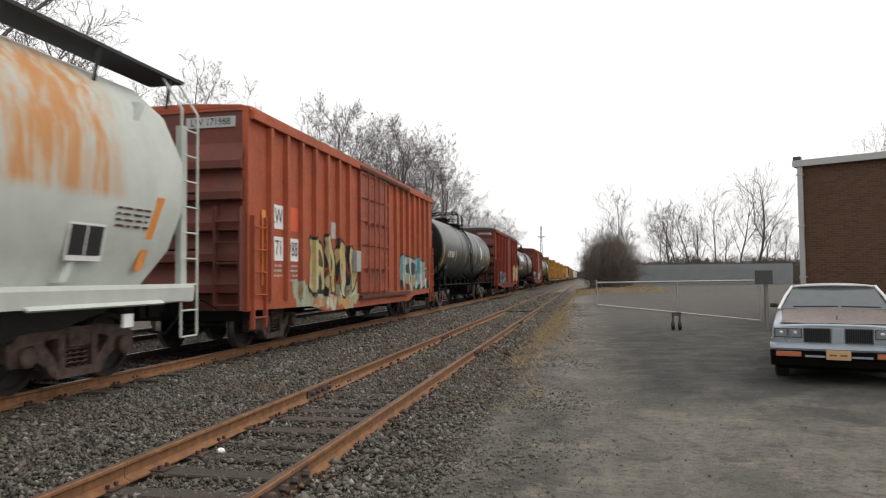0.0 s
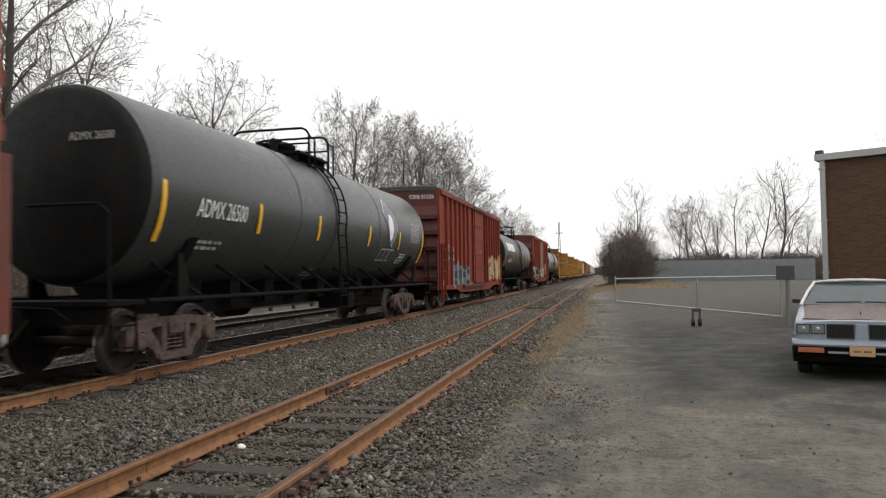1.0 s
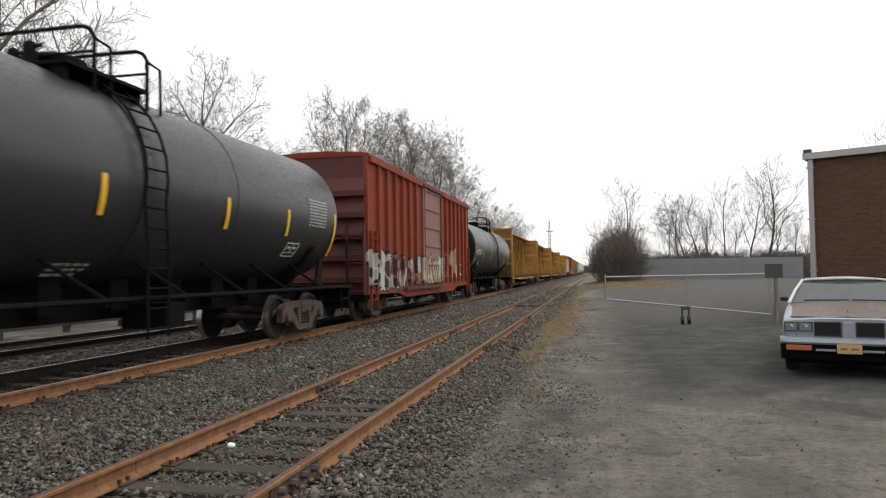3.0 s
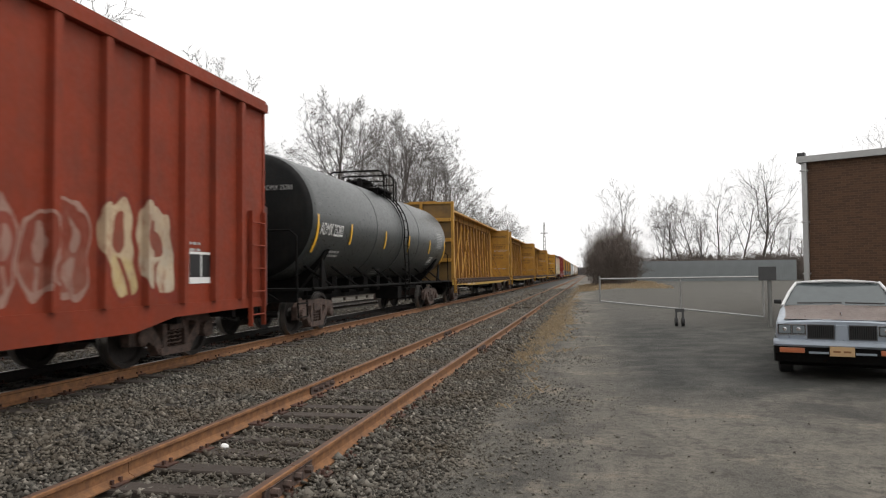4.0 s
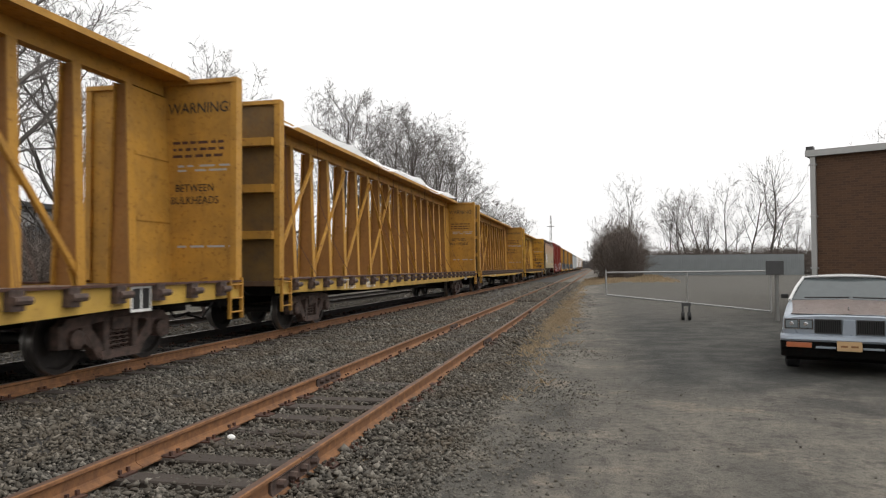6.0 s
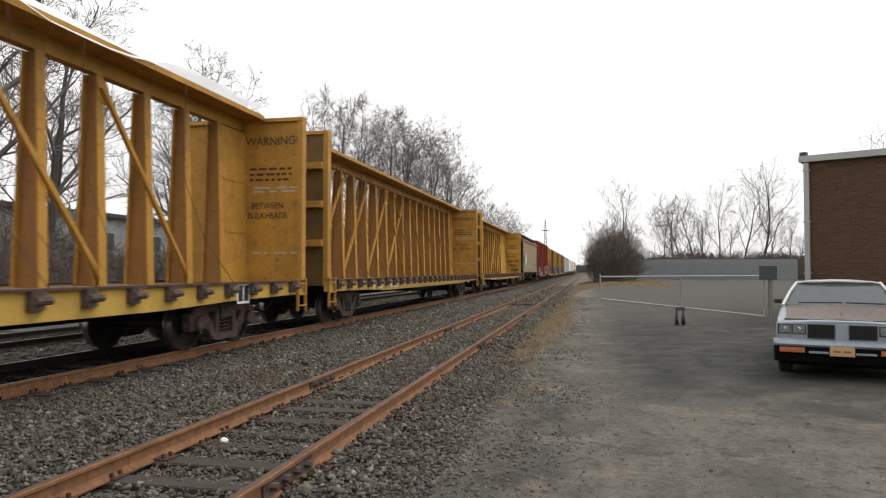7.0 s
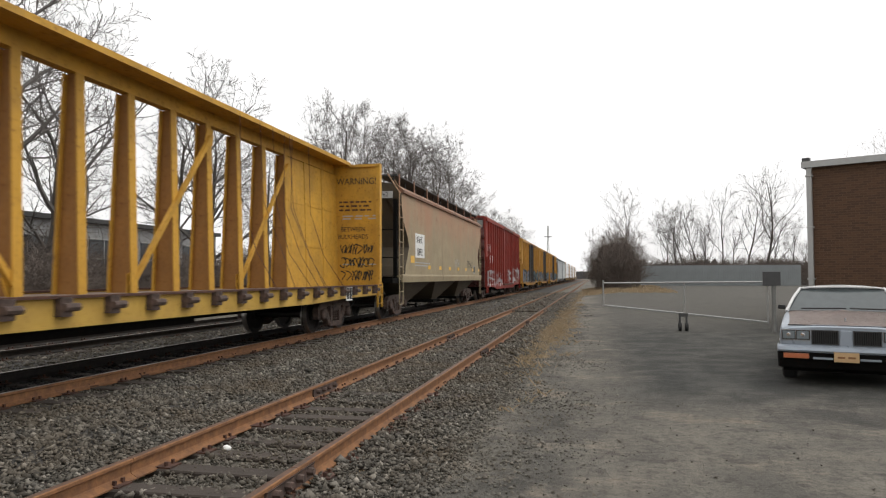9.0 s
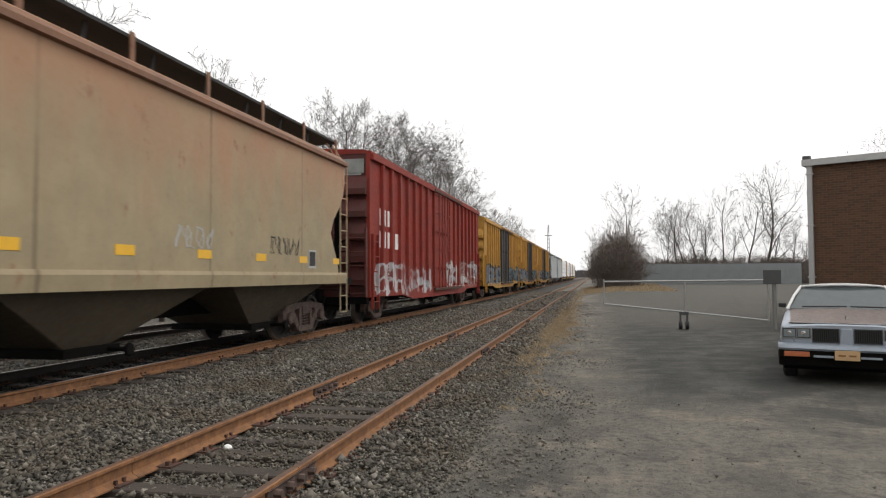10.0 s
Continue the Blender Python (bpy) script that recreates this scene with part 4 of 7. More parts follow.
    # end sheets, posts, platforms, ladders
    for sy in (-1, 1):
        bm = boxes((-w + 0.08, w - 0.08, *sorted((sy * (h - 2.3), sy * (h + 0.1))), sill - 0.22, sill - 0.06))
        prism(bm, [(sy * (h - 1.2), top - 0.4), (sy * (h - 1.1), top - 0.45), (sy * (h - 2.6), sill + 0.1), (sy * (h - 2.7), sill + 0.1)], -w + 0.12, w - 0.12, "x")
        for x in (-w + 0.2, 0, w - 0.2):
            box(bm, x - 0.06, x + 0.06, *sorted((sy * (he - 0.1), sy * (he + 0.02))), sill - 0.06, top - 0.5)
        part("end_frame", bm, M["dark"] if not rounded else trim_mat, car)
        for sx in (-1, 1):
            bm = bmesh.new()
            y0, y1 = sorted((sy * (he + 0.12), sy * (he - 0.32)))
            xo = sx * (w - 0.02)
            for y in (y0, y1):
                tube(bm, [(xo, y, 0.5), (xo, y, top - 0.3), (xo * 0.75, y, top + 0.3)], 0.022, 5)
            for i in range(10):
                z = 0.5 + i * 0.4
                if z < top - 0.2:
                    tube(bm, [(xo, y0, z), (xo, y1, z)], 0.016, 5)
            part("ladder", bm, mat, car)
            bm = bmesh.new()
            ye = sy * (he + 0.12)
            for z in (sill + 0.6, sill + 1.5):
                tube(bm, [(xo, ye, z), (sx * 0.2, ye, z)], 0.018, 5)
            part("end_handrail", bm, M["dark"], car)
    part("underframe", boxes((-0.25, 0.25, -h - 0.1, h + 0.1, 0.66, 0.98)), M["dark"], car)
    lathe_bm = bmesh.new()
    lathe(lathe_bm, [(-0.5, 0.22), (0.5, 0.22)], "x", 12, (0, -h + 1.0, sill + 0.25))
    part("air_reservoir", lathe_bm, M["dark"], car)
    couplers(car, h + 0.1)
    for sy in (-1, 1):
        truck(car, sy * (h - 1.9))
    if marks:
        marks(car, h, w, sill)
    return car, h


M["sill"] = paint("pale_yellow_sill_paint", (0.6, 0.38, 0.08), 0.4, rustcol=(0.18, 0.08, 0.035), streak=0.3, dirty=0.3, dirt=(0.16, 0.08, 0.04))
M["wrap"] = plain("white_plastic_wrap", (0.78, 0.78, 0.78), 0.35, 0, 0.08, 3)
M["grating"] = plain("dark_steel_grating", (0.035, 0.036, 0.038), 0.7, 0.3)


# ---- ground ----
def lot_height(x, y):
    """Level by the tracks; rises a little towards the parked car and again beyond the gate."""
    if -5.0 < x < -1.2:
        return -0.1 * min(1.0, (x + 5.0) / 0.5, (-1.2 - x) / 0.5)
    up = 0.05 * max(0.0, min(1.0, (x + 0.5) / 3.0))
    if x > -1:
        k = max(0.0, min(1.0, (y - 26) / 60))
        up += 0.4 * k * k * (3 - 2 * k) * max(0.0, min(1.0, (x + 1) / 3.0))
    return up


def ground():
    xs = [-3000, -800, -300, -120, -60, -40, -28, -22, -18, -15] + [-14 + 0.5 * k for k in range(61)] + [18, 22, 28, 36, 50, 80, 150, 400, 1000, 3000]
    ys = [-3000, -600, -150, -50, -25, -15, -8, -4] + [-2 + 0.5 * k for k in range(64)] + [31, 33, 36, 39, 43, 47, 52, 58, 64, 70, 78, 86, 95, 110, 130, 160, 220, 320, 500, 900, 1800, 4000]
    vs, fs = [], []
    for y in ys:
        for x in xs:
            z = lot_height(x, y) + (0.025 * noise.noise((x * 0.5, y * 0.5, 0)) if abs(x) < 20 and -3 < y < 40 else 0)
            vs.append((x, y, z - 0.03))
    n = len(xs)
    for j in range(len(ys) - 1):
        for i in range(n - 1):
            fs.append((j * n + i, j * n + i + 1, (j + 1) * n + i + 1, (j + 1) * n + i))
    me = bpy.data.meshes.new("ground")
    me.from_pydata(vs, [], fs)
    for p in me.polygons:
        p.use_smooth = True
    me.materials.append(M["ground"])
    return tagged(new("ground", me), "grey gravelled asphalt and packed dirt", "ground", kind="structure")


ground()

# ---- tracks ----
RAILH = 0.165
SIDING = (-3.70, -2.27, 0.09)
MAIN = (TRACK_X - 0.75, TRACK_X + 0.75, RAIL_Z)
FAR = (-12.4, -10.9, RAIL_Z)


def rail_mesh(y0, y1, shiny, side):
    prof = [(-0.07, 0), (0.07, 0), (0.07, 0.012), (0.02, 0.035), (0.009, 0.05), (0.009, 0.12), (0.035, 0.135), (0.035, 0.158), (0.026, 0.165),
            (-0.026, 0.165), (-0.035, 0.158), (-0.035, 0.135), (-0.009, 0.12), (-0.009, 0.05), (-0.02, 0.035), (-0.07, 0.012)]
    bm = bmesh.new()
    prism(bm, prof, y0, y1, "y")
    bmesh.ops.recalc_face_normals(bm, faces=bm.faces)
    bm.faces.ensure_lookup_table()
    me = bpy.data.meshes.new("rail")
    for f in bm.faces:
        if f.normal.z > 0.9 and f.calc_center_median().z > 0.15:
            f.material_index = 1
    bm.to_mesh(me)
    bm.free()
    me.materials.append(side)
    me.materials.append(M["railtop"] if shiny else M["railworn"])
    return me


def track(name, rails, y0, y1, label, shiny, joints=(), sides=("rail", "rail")):
    x0, x1, top = rails
    tr = thing(name, pose(0.5 * (x0 + x1), 0, top - RAILH), label, "railway track", kind="structure")
    cuts = [y0] + sorted(joints) + [y1]
    half = 0.5 * (x1 - x0)
    for s, side in zip((-1, 1), sides):
        for a, b in zip(cuts, cuts[1:]):
            link("rail", rail_mesh(a + 0.004, b - 0.004, shiny, M[side]), tr, at=pose(s * half, 0, 0))
    return tr


siding = track("siding_track", SIDING, -8, 400, "disused siding with rusty rails on weathered ties", False, (5.05, 10.15, 17.6, 28.0))
main = track("main_track", MAIN, -30, 1200, "main line track with rusty near rail and blackish far rail", True, (), ("blackish", "rail"))
far = track("second_track", FAR, -30, 1200, "second main line track with blackish rails", True, (), ("blackish", "blackish"))


# ---- ties, joint bars ----
def ties(tr, x, y0, n, top, lo=0.0):
    bm = bmesh.new()
    box(bm, -1.3, 1.3, -0.11, 0.11, -0.16, 0)
    bmesh.ops.bevel(bm, geom=list(bm.edges), offset=0.012, segments=1, affect='EDGES')
    me = mesh("tie", bm, M["tie"])
    pb = bmesh.new()
    box(pb, -0.15, 0.15, -0.085, 0.085, 0.0, 0.014)
    for sx in (-1, 1):
        for sy in (-1, 1):
            box(pb, sx * 0.09 - 0.012, sx * 0.09 + 0.012, sy * 0.05 - 0.012, sy * 0.05 + 0.012, 0.01, 0.05)
    pl = mesh("tie_plate", pb, M["plate"])
    rng = random.Random(int(abs(x) * 10))
    base = tr.matrix_basis.translation
    half = 0.72
    for k in range(n):
        y = y0 + 0.56 * k + rng.uniform(-0.04, 0.04)
        t = link("tie", me, tr, at=pose(rng.uniform(-0.08, 0.08), y, top - base.z + rng.uniform(-0.012, 0.008), rng.uniform(-0.5, 0.5), rng.uniform(-0.4, 0.4), rng.uniform(-1.5, 1.5)))
        if k < 40:
            for s in (-1, 1):
                link("tie_plate", pl, t, at=pose(s * half, 0, 0.001))


ties(siding, -2.985, 2.6, 110, -0.07)
ties(main, TRACK_X, 3.5, 90, 0.032)
ties(far, -11.65, 6.0, 70, 0.022)


def joint_bar(tr, side, y):
    bm = bmesh.new()
    for s in (-1, 1):
        prism(bm, [(s * 0.012, 0.03), (s * 0.045, 0.022), (s * 0.03, 0.06), (s * 0.03, 0.11), (s * 0.04, 0.13), (s * 0.012, 0.135)], y - 0.42, y + 0.42, "y")
        for k in range(4):
            lathe(bm, [(s * 0.028, 0.034), (s * 0.085, 0.03)] if s > 0 else [(-0.085, 0.03), (-0.028, 0.034)], "x", 6, (0, y - 0.3 + 0.2 * k, 0.085))
    part("joint_bar", bm, M["iron"], tr, at=pose(side * 0.715, 0, 0))


for s, y in ((1, 4.95), (-1, 9.2), (-1, 17.9), (1, 14.4), (1, 24.0)):
    joint_bar(siding, s, y)


# ---- ballast ----
def stones(name, label, mat, regions, seed):
    """Loose stones strewn over stretches (x0, x1, y0, y1, per square metre, size, z)."""
    rng = np.random.default_rng(seed)
    octa = np.array([(1, 0, 0), (-1, 0, 0), (0, 1, 0), (0, -1, 0), (0, 0, 1), (0, 0, -1)], float)
    tris = np.array([(0, 2, 4), (2, 1, 4), (1, 3, 4), (3, 0, 4), (2, 0, 5), (1, 2, 5), (3, 1, 5), (0, 3, 5)])
    vs = []
    for x0, x1, y0, y1, dens, size, z in regions:
        n = int((x1 - x0) * (y1 - y0) * dens)
        c = np.stack([rng.uniform(x0, x1, n), rng.uniform(y0, y1, n), rng.uniform(-0.012, 0.012, n)], 1)
        za, zb = z if isinstance(z, tuple) else (z, z)
        c[:, 2] += za + (zb - za) * (c[:, 0] - x0) / (x1 - x0)
        s = size * rng.lognormal(0, 0.35, n)
        v = octa[None] * rng.uniform(0.55, 1.2, (n, 6, 1)) + rng.normal(0, 0.28, (n, 6, 3))
        v *= (s[:, None] * np.stack([np.ones(n), np.ones(n), np.full(n, 0.75)], 1))[:, None, :]
        a = rng.uniform(0, 2 * np.pi, n)
        ca, sa = np.cos(a)[:, None], np.sin(a)[:, None]
        w = np.stack([v[..., 0] * ca - v[..., 1] * sa, v[..., 0] * sa + v[..., 1] * ca, v[..., 2]], -1)
        vs.append((w + c[:, None, :]).reshape(-1, 3))
    vs = np.concatenate(vs)
    n = len(vs) // 6
    fs = (tris[None] + 6 * np.arange(n)[:, None, None]).reshape(-1, 3)
    me = bpy.data.meshes.new(name)
    me.vertices.add(len(vs))
    me.vertices.foreach_set("co", vs.ravel())
    me.loops.add(fs.size)
    me.loops.foreach_set("vertex_index", fs.ravel().astype(np.int32))
    me.polygons.add(len(fs))
    me.polygons.foreach_set("loop_start", np.arange(0, fs.size, 3, dtype=np.int32))
    me.update(calc_edges=True)
    me.materials.append(mat)
    return tagged(new(name, me), label, name.replace("_", " "), kind="stuff")


def beds():
    for nm, xa, xb, z in (("main_ballast_bed", -13.9, -5.1, 0.005), ("siding_ballast_bed", -5.2, -1.0, -0.1)):
        bm = bmesh.new()
        if z > 0:
            prism(bm, [(xa - 0.8, -0.2), (xa, z), (xb, z), (xb + 0.5, -0.05), (xb + 0.5, -0.2)], -30, 420, "y")
            tagged(new(nm, mesh(nm, bm, M["ballast_bed"])), "dark ballast shoulder under the main tracks", "ballast", kind="structure")
            # thin black sheet paints the train's shade between the rails
            dark_strip = boxes((-8.3, -6.95, -30, 300, z + 0.001, z + 0.005))
            tagged(new("oil_stained_bed", mesh("oil_stained_bed", dark_strip, M["shaded"])), "grit between the main line rails, blackened for the train's shade", "ballast", kind="structure")
        else:
            bm.free()


beds()
stones("ballast", "grey crushed stone ballast with pale chips", M["ballast"], [
    (-5.2, -4.5, 3.0, 14, 760, 0.022, (0.02, -0.04)), (-4.6, -3.8, 3.0, 14, 900, 0.021, -0.045), (-3.58, -2.38, 3.0, 14, 560, 0.02, -0.084), (-3.58, -2.38, 8.5, 14, 420, 0.021, -0.066), (-2.2, -1.1, 3.0, 14, 800, 0.02, -0.055),
    (-6.3, -5.1, 4.0, 16, 680, 0.023, 0.014), (-6.78, -6.3, 4.5, 16, 420, 0.022, 0.01), (-10.8, -8.5, 7, 20, 160, 0.03, 0.012), (-13.8, -10.9, 8, 22, 100, 0.032, 0.01),
    (-5.2, -4.5, 14, 32, 280, 0.03, (0.02, -0.035)), (-4.6, -3.8, 14, 32, 300, 0.03, -0.04), (-3.58, -2.38, 14, 32, 300, 0.028, -0.07), (-2.2, -1.1, 14, 32, 240, 0.03, -0.05),
    (-6.75, -5.1, 16, 36, 240, 0.033, 0.012), (-10.8, -8.5, 20, 40, 80, 0.04, 0.012),
    (-6.7, -1.2, 32, 70, 45, 0.055, -0.02), (-13.8, -8.5, 36, 90, 16, 0.07, 0.01)], 5)
# stones coloured near black, as shaded by the passing train
stones("oily_ballast", "ballast between the main line rails, blackened for the train's shade", M["shaded"], [
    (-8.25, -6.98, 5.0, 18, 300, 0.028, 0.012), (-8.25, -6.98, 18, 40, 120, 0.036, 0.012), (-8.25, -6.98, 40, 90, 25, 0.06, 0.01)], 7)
stones("lot_gravel", "loose small gravel strewn over the lot", M["gravel"], [
    (-1.3, -0.6, 2.5, 16, 620, 0.015, -0.035), (-0.6, 0.0, 2.5, 16, 330, 0.012, -0.03), (0.0, 0.7, 2.5, 14, 150, 0.009, -0.026), (0.2, 6.0, 2.5, 10, 40, 0.007, 0.012), (-1.2, 0.6, 2.5, 9, 90, 0.008, -0.02), (-1.3, 0.2, 16, 40, 30, 0.025, -0.03)], 6)

# a white stone between the siding's rails
bm = bmesh.new()
bmesh.ops.create_icosphere(bm, subdivisions=2, radius=0.04)
for v in bm.verts:
    v.co *= 1 + 0.35 * noise.noise(v.co * 18)
    v.co.z *= 0.7
ws = new("white_stone", mesh("white_stone", bm, M["white"]))
ws.matrix_basis = pose(-3.42, 6.08, -0.06, 0, 0, 30)
tagged(ws, "white chalky stone lying on siding ballast", "stone")

# ---- brick building ----
M["mortar"] = plain("sandy_mortar", (0.16, 0.1, 0.065), 0.95)
M["brick"] = brick_mat()
M["trim"] = plain("pale_metal_trim", (0.36, 0.36, 0.35), 0.5, 0.2, 0.15)
M["darktrim"] = plain("dark_flashing", (0.05, 0.05, 0.05), 0.6)


def building():
    b = thing("brick_building", pose(6.13, 22.1, 0.05, 0, 0, -27), "low brown brick building with pale metal roof trim", "building")
    H = 4.72
    bm = boxes((0, 14, 0.012, 0.3, -0.3, H), (0.012, 0.3, 0.3, 22, -0.3, H), (13.7, 14, 0.3, 22, -0.3, H), (0.3, 13.7, 21.7, 22, -0.3, H))
    part("wall", bm, M["mortar"], b)
    bm = boxes((-0.05, 14.2, -0.12, 22.2, H + 0.003, H + 0.1))
    roof = part("roof", bm, M["darktrim"], b)
    part("fascia", boxes((-0.1, 14.24, -0.17, -0.12, H - 0.06, H + 0.13)), M["trim"], roof, bevel=0.01)
    part("gutter", boxes((-0.1, -0.05, -0.119, 22.2, H - 0.04, H + 0.12)), M["darktrim"], roof)
    bm = boxes((-0.08, 0.12, -0.14, 0.06, H + 0.132, H + 0.24))
    part("gutter_end", bm, M["darktrim"], roof, bevel=0.01)
    bm = bmesh.new()
    box(bm, 0.02, 0.16, -0.13, -0.01, 0.15, H - 0.06)
    for z in (1.4, 2.9, 4.4):
        box(bm, -0.01, 0.19, -0.145, 0.005, z, z + 0.05)
    part("downspout", bm, M["trim"], b, bevel=0.012)
    # bricks in running bond, single ones nearest the camera, the rest as one piece
    bm = bmesh.new()
    box(bm, 0, 0.195, 0, 0.012, 0, 0.057)
    bk = mesh("brick", bm, M["brick"])
    rng = random.Random(4)
    rest = []
    count = 0
    wall = [o for o in b.children if o.name.startswith("wall")][0]
    for r in range(68):
        z = 0.06 + r * 0.0675
        for c in range(-1, 30):
            x = c * 0.206 + (0.103 if r % 2 else 0)
            if x < 0.0 or x > 5.6:
                continue
            if 42 <= r < 68 and x < 2.4 and count < 300:
                link("brick", bk, wall, at=pose(x, rng.uniform(-0.002, 0.002), z))
                count += 1
            else:
                rest.append((x, z, rng.uniform(-0.002, 0.002)))
    bm = bmesh.new()
    for x, z, y in rest:
        box(bm, x, x + 0.195, y, 0.012, z, z + 0.057)
    me = bpy.data.meshes.new("brickwork")
    bm.to_mesh(me)
    bm.free()
    me.materials.append(M["brick"])
    tagged(link("brickwork", me, wall), kind="stuff")
    return b


BUILDING = building()


# ---- the train ----
def rust_streaks(m):
    """Orange rust run down over the pale paint from the hatches."""
    nt = m.node_tree
    b = nt.nodes["Principled BSDF"]
    old = b.inputs["Base Color"].links[0].from_socket
    sp = nt.nodes.new("ShaderNodeSeparateXYZ")
    tc = nt.nodes.new("ShaderNodeTexCoord")
    nt.links.new(tc.outputs["Object"], sp.inputs[0])
    run = noi(nt, coords(nt, (1, 1.0, 0.13)), 3.2, 6, 0.65)
    zone = mth(nt, 'MULTIPLY', step(nt, sp.outputs[1], 4.5, 5.2), step(nt, sp.outputs[1], 7.5, 7.0))
    zone = mth(nt, 'MULTIPLY', zone, mth(nt, 'MULTIPLY', step(nt, sp.outputs[2], 2.35, 2.55), step(nt, sp.outputs[2], 4.4, 4.0)))
    k = mth(nt, 'MULTIPLY', ramp(nt, run, (0.38, 0.0), (0.55, 0.95)), zone)
    nt.links.new(mixc(nt, k, old, mixc(nt, run, (0.62, 0.36, 0.14), (0.4, 0.13, 0.03))), b.inputs["Base Color"])
    return m


RED, RUSTRED = (0.43, 0.105, 0.05), (0.22, 0.031, 0.0135)
lw = coat("orange_red_boxcar_paint", RED, 0.3, streak=0.45, dirty=0.3, spec=0.2, tags=((-5.5, -1.4, 0.6, 1.35, 5, (0.32, 0.36, 0.25), ((0.38, 0.42, 0.3), (0.55, 0.22, 0.06), (0.6, 0.57, 0.48)), ((0.36, 0.4, 0.28), (0.5, 0.2, 0.06), (0.6, 0.55, 0.44), (0.55, 0.24, 0.05), (0.4, 0.36, 0.2))),
    (-4.6, -1.35, 0.95, 2.3, 4, (0.025, 0.028, 0.028), ((0.5, 0.42, 0.2), (0.46, 0.42, 0.22), (0.5, 0.4, 0.17), (0.52, 0.46, 0.24)), ((0.55, 0.48, 0.26), (0.5, 0.38, 0.14), (0.55, 0.5, 0.34), (0.5, 0.4, 0.18))),
    (3.0, 6.9, 0.92, 2.1, 6, (0.06, 0.085, 0.085), ((0.24, 0.45, 0.45), (0.5, 0.56, 0.54), (0.1, 0.33, 0.36), (0.42, 0.5, 0.46)), ((0.6, 0.6, 0.56), (0.55, 0.5, 0.3), (0.5, 0.55, 0.55), (0.6, 0.58, 0.5)))))
# end colour is the side's red darkened, shade painted in
lwd = coat("shaded_brown_red_end_paint", (0.17, 0.045, 0.032), 0.3, dirty=0.5)
lwdoor = coat("rusty_red_door_paint", (0.36, 0.085, 0.042), 0.5, rustcol=(0.09, 0.035, 0.02), streak=0.6, dirty=0.55, dirt=(0.1, 0.045, 0.03))
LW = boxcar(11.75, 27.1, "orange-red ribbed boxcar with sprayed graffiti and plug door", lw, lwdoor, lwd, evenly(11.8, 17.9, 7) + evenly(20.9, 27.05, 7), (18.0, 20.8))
def boxcar_marks(car, h, rows, seed, panel=True, data=1.3):
    """Number panels, small stencils and a data box on the near side."""
    rngm = random.Random(seed)
    x = 1.553
    for body, y, z, size, boxed in rows:
        if boxed:
            pl = part("number_panel", boxes((x, x + 0.003, y - boxed, y + boxed, z - 0.24, z + 0.24)), M["white"], car)
        if body:
            text("lettering", body, size, M["blackpaint" if boxed else "white"], car, facing(x + 0.006, y, z), 0.75)
    zs = 1.66 if rows else 1.95
    for y, z, n in ((-h + 1.2, zs, 3), (-h + 1.95, zs, 4), (h - 2.4, 1.9, 3)):
        bm = bmesh.new()
        bars(bm, x, y - 0.25, y + 0.25, z, n, rngm, 0.04, 0.1)
        part("small_lettering", bm, M["dimwhite"], car)
    y = h - data
    pl = part("data_panel", boxes((x, x + 0.004, y - 0.36, y + 0.36, 1.25, 1.75)), M["white"], car)
    part("data_panel_field", boxes((x + 0.005, x + 0.007, y - 0.32, y - 0.02, 1.35, 1.71), (x + 0.005, x + 0.007, y + 0.02, y + 0.32, 1.35, 1.71)), M["blackpaint"], pl)
    if panel:
        part("end_number_panel", boxes((0.3, 1.3, -h - 0.035, -h - 0.006, 4.2, 4.4)), M["dimwhite"], car)


def end_text(car, body, x, y, z, size, key):
    """Lettering on an end that faces the camera."""
    text("end_lettering", body, size, M[key], car, pose(x, y, z, 90, 0, 0), 0.9)


boxcar_marks(*LW, [("LW", -6.48, 2.62, 0.44, 0.29), ("171", -6.48, 1.98, 0.44, 0.29), ("988", -5.72, 1.98, 0.44, 0.29)], 3)
end_text(LW[0], "LW 171988", 0.8, -LW[1] - 0.038, 4.3, 0.19, "blackpaint")
part("corner_stripe", boxes((1.572, 1.576, -LW[1] + 0.5, -LW[1] + 0.66, 1.25, 2.7)), M["orangetape"], LW[0])
part("small_sign", boxes((1.553, 1.556, -3.45, -3.15, 2.35, 2.75)), M["dimwhite"], LW[0])
part("orange_patch", boxes((1.552, 1.5545, -6.0, -5.44, 2.38, 2.88)), plain("bright_orange_patch", (0.62, 0.1, 0.04), 0.6), LW[0])
part("brake_box", boxes((1.56, 1.7, -1.95, -1.6, 1.55, 2.1)), M["trim"], LW[0], bevel=0.01)
b2 = coat("dark_red_boxcar_paint", RUSTRED, 0.3, dirty=0.3, spec=0.2, tags=((-5.6, -1.6, 0.85, 1.75, 4, (0.09, 0.11, 0.13), ((0.2, 0.26, 0.3), (0.27, 0.3, 0.3), (0.17, 0.23, 0.28)), ((0.3, 0.33, 0.34), (0.17, 0.23, 0.27), (0.26, 0.3, 0.3), (0.33, 0.36, 0.36))),
    (3.3, 7.5, 1.0, 2.35, 4, (0.4, 0.2, 0.1), ((0.62, 0.52, 0.33), (0.62, 0.54, 0.4), (0.58, 0.36, 0.18)), ((0.6, 0.48, 0.28), (0.62, 0.55, 0.42), (0.55, 0.3, 0.14)))))
# darkened red puts shade on the ends of the dark red boxcars
b2e = coat("shaded_red_end_paint", (0.1, 0.024, 0.02), 0.3, dirty=0.45)
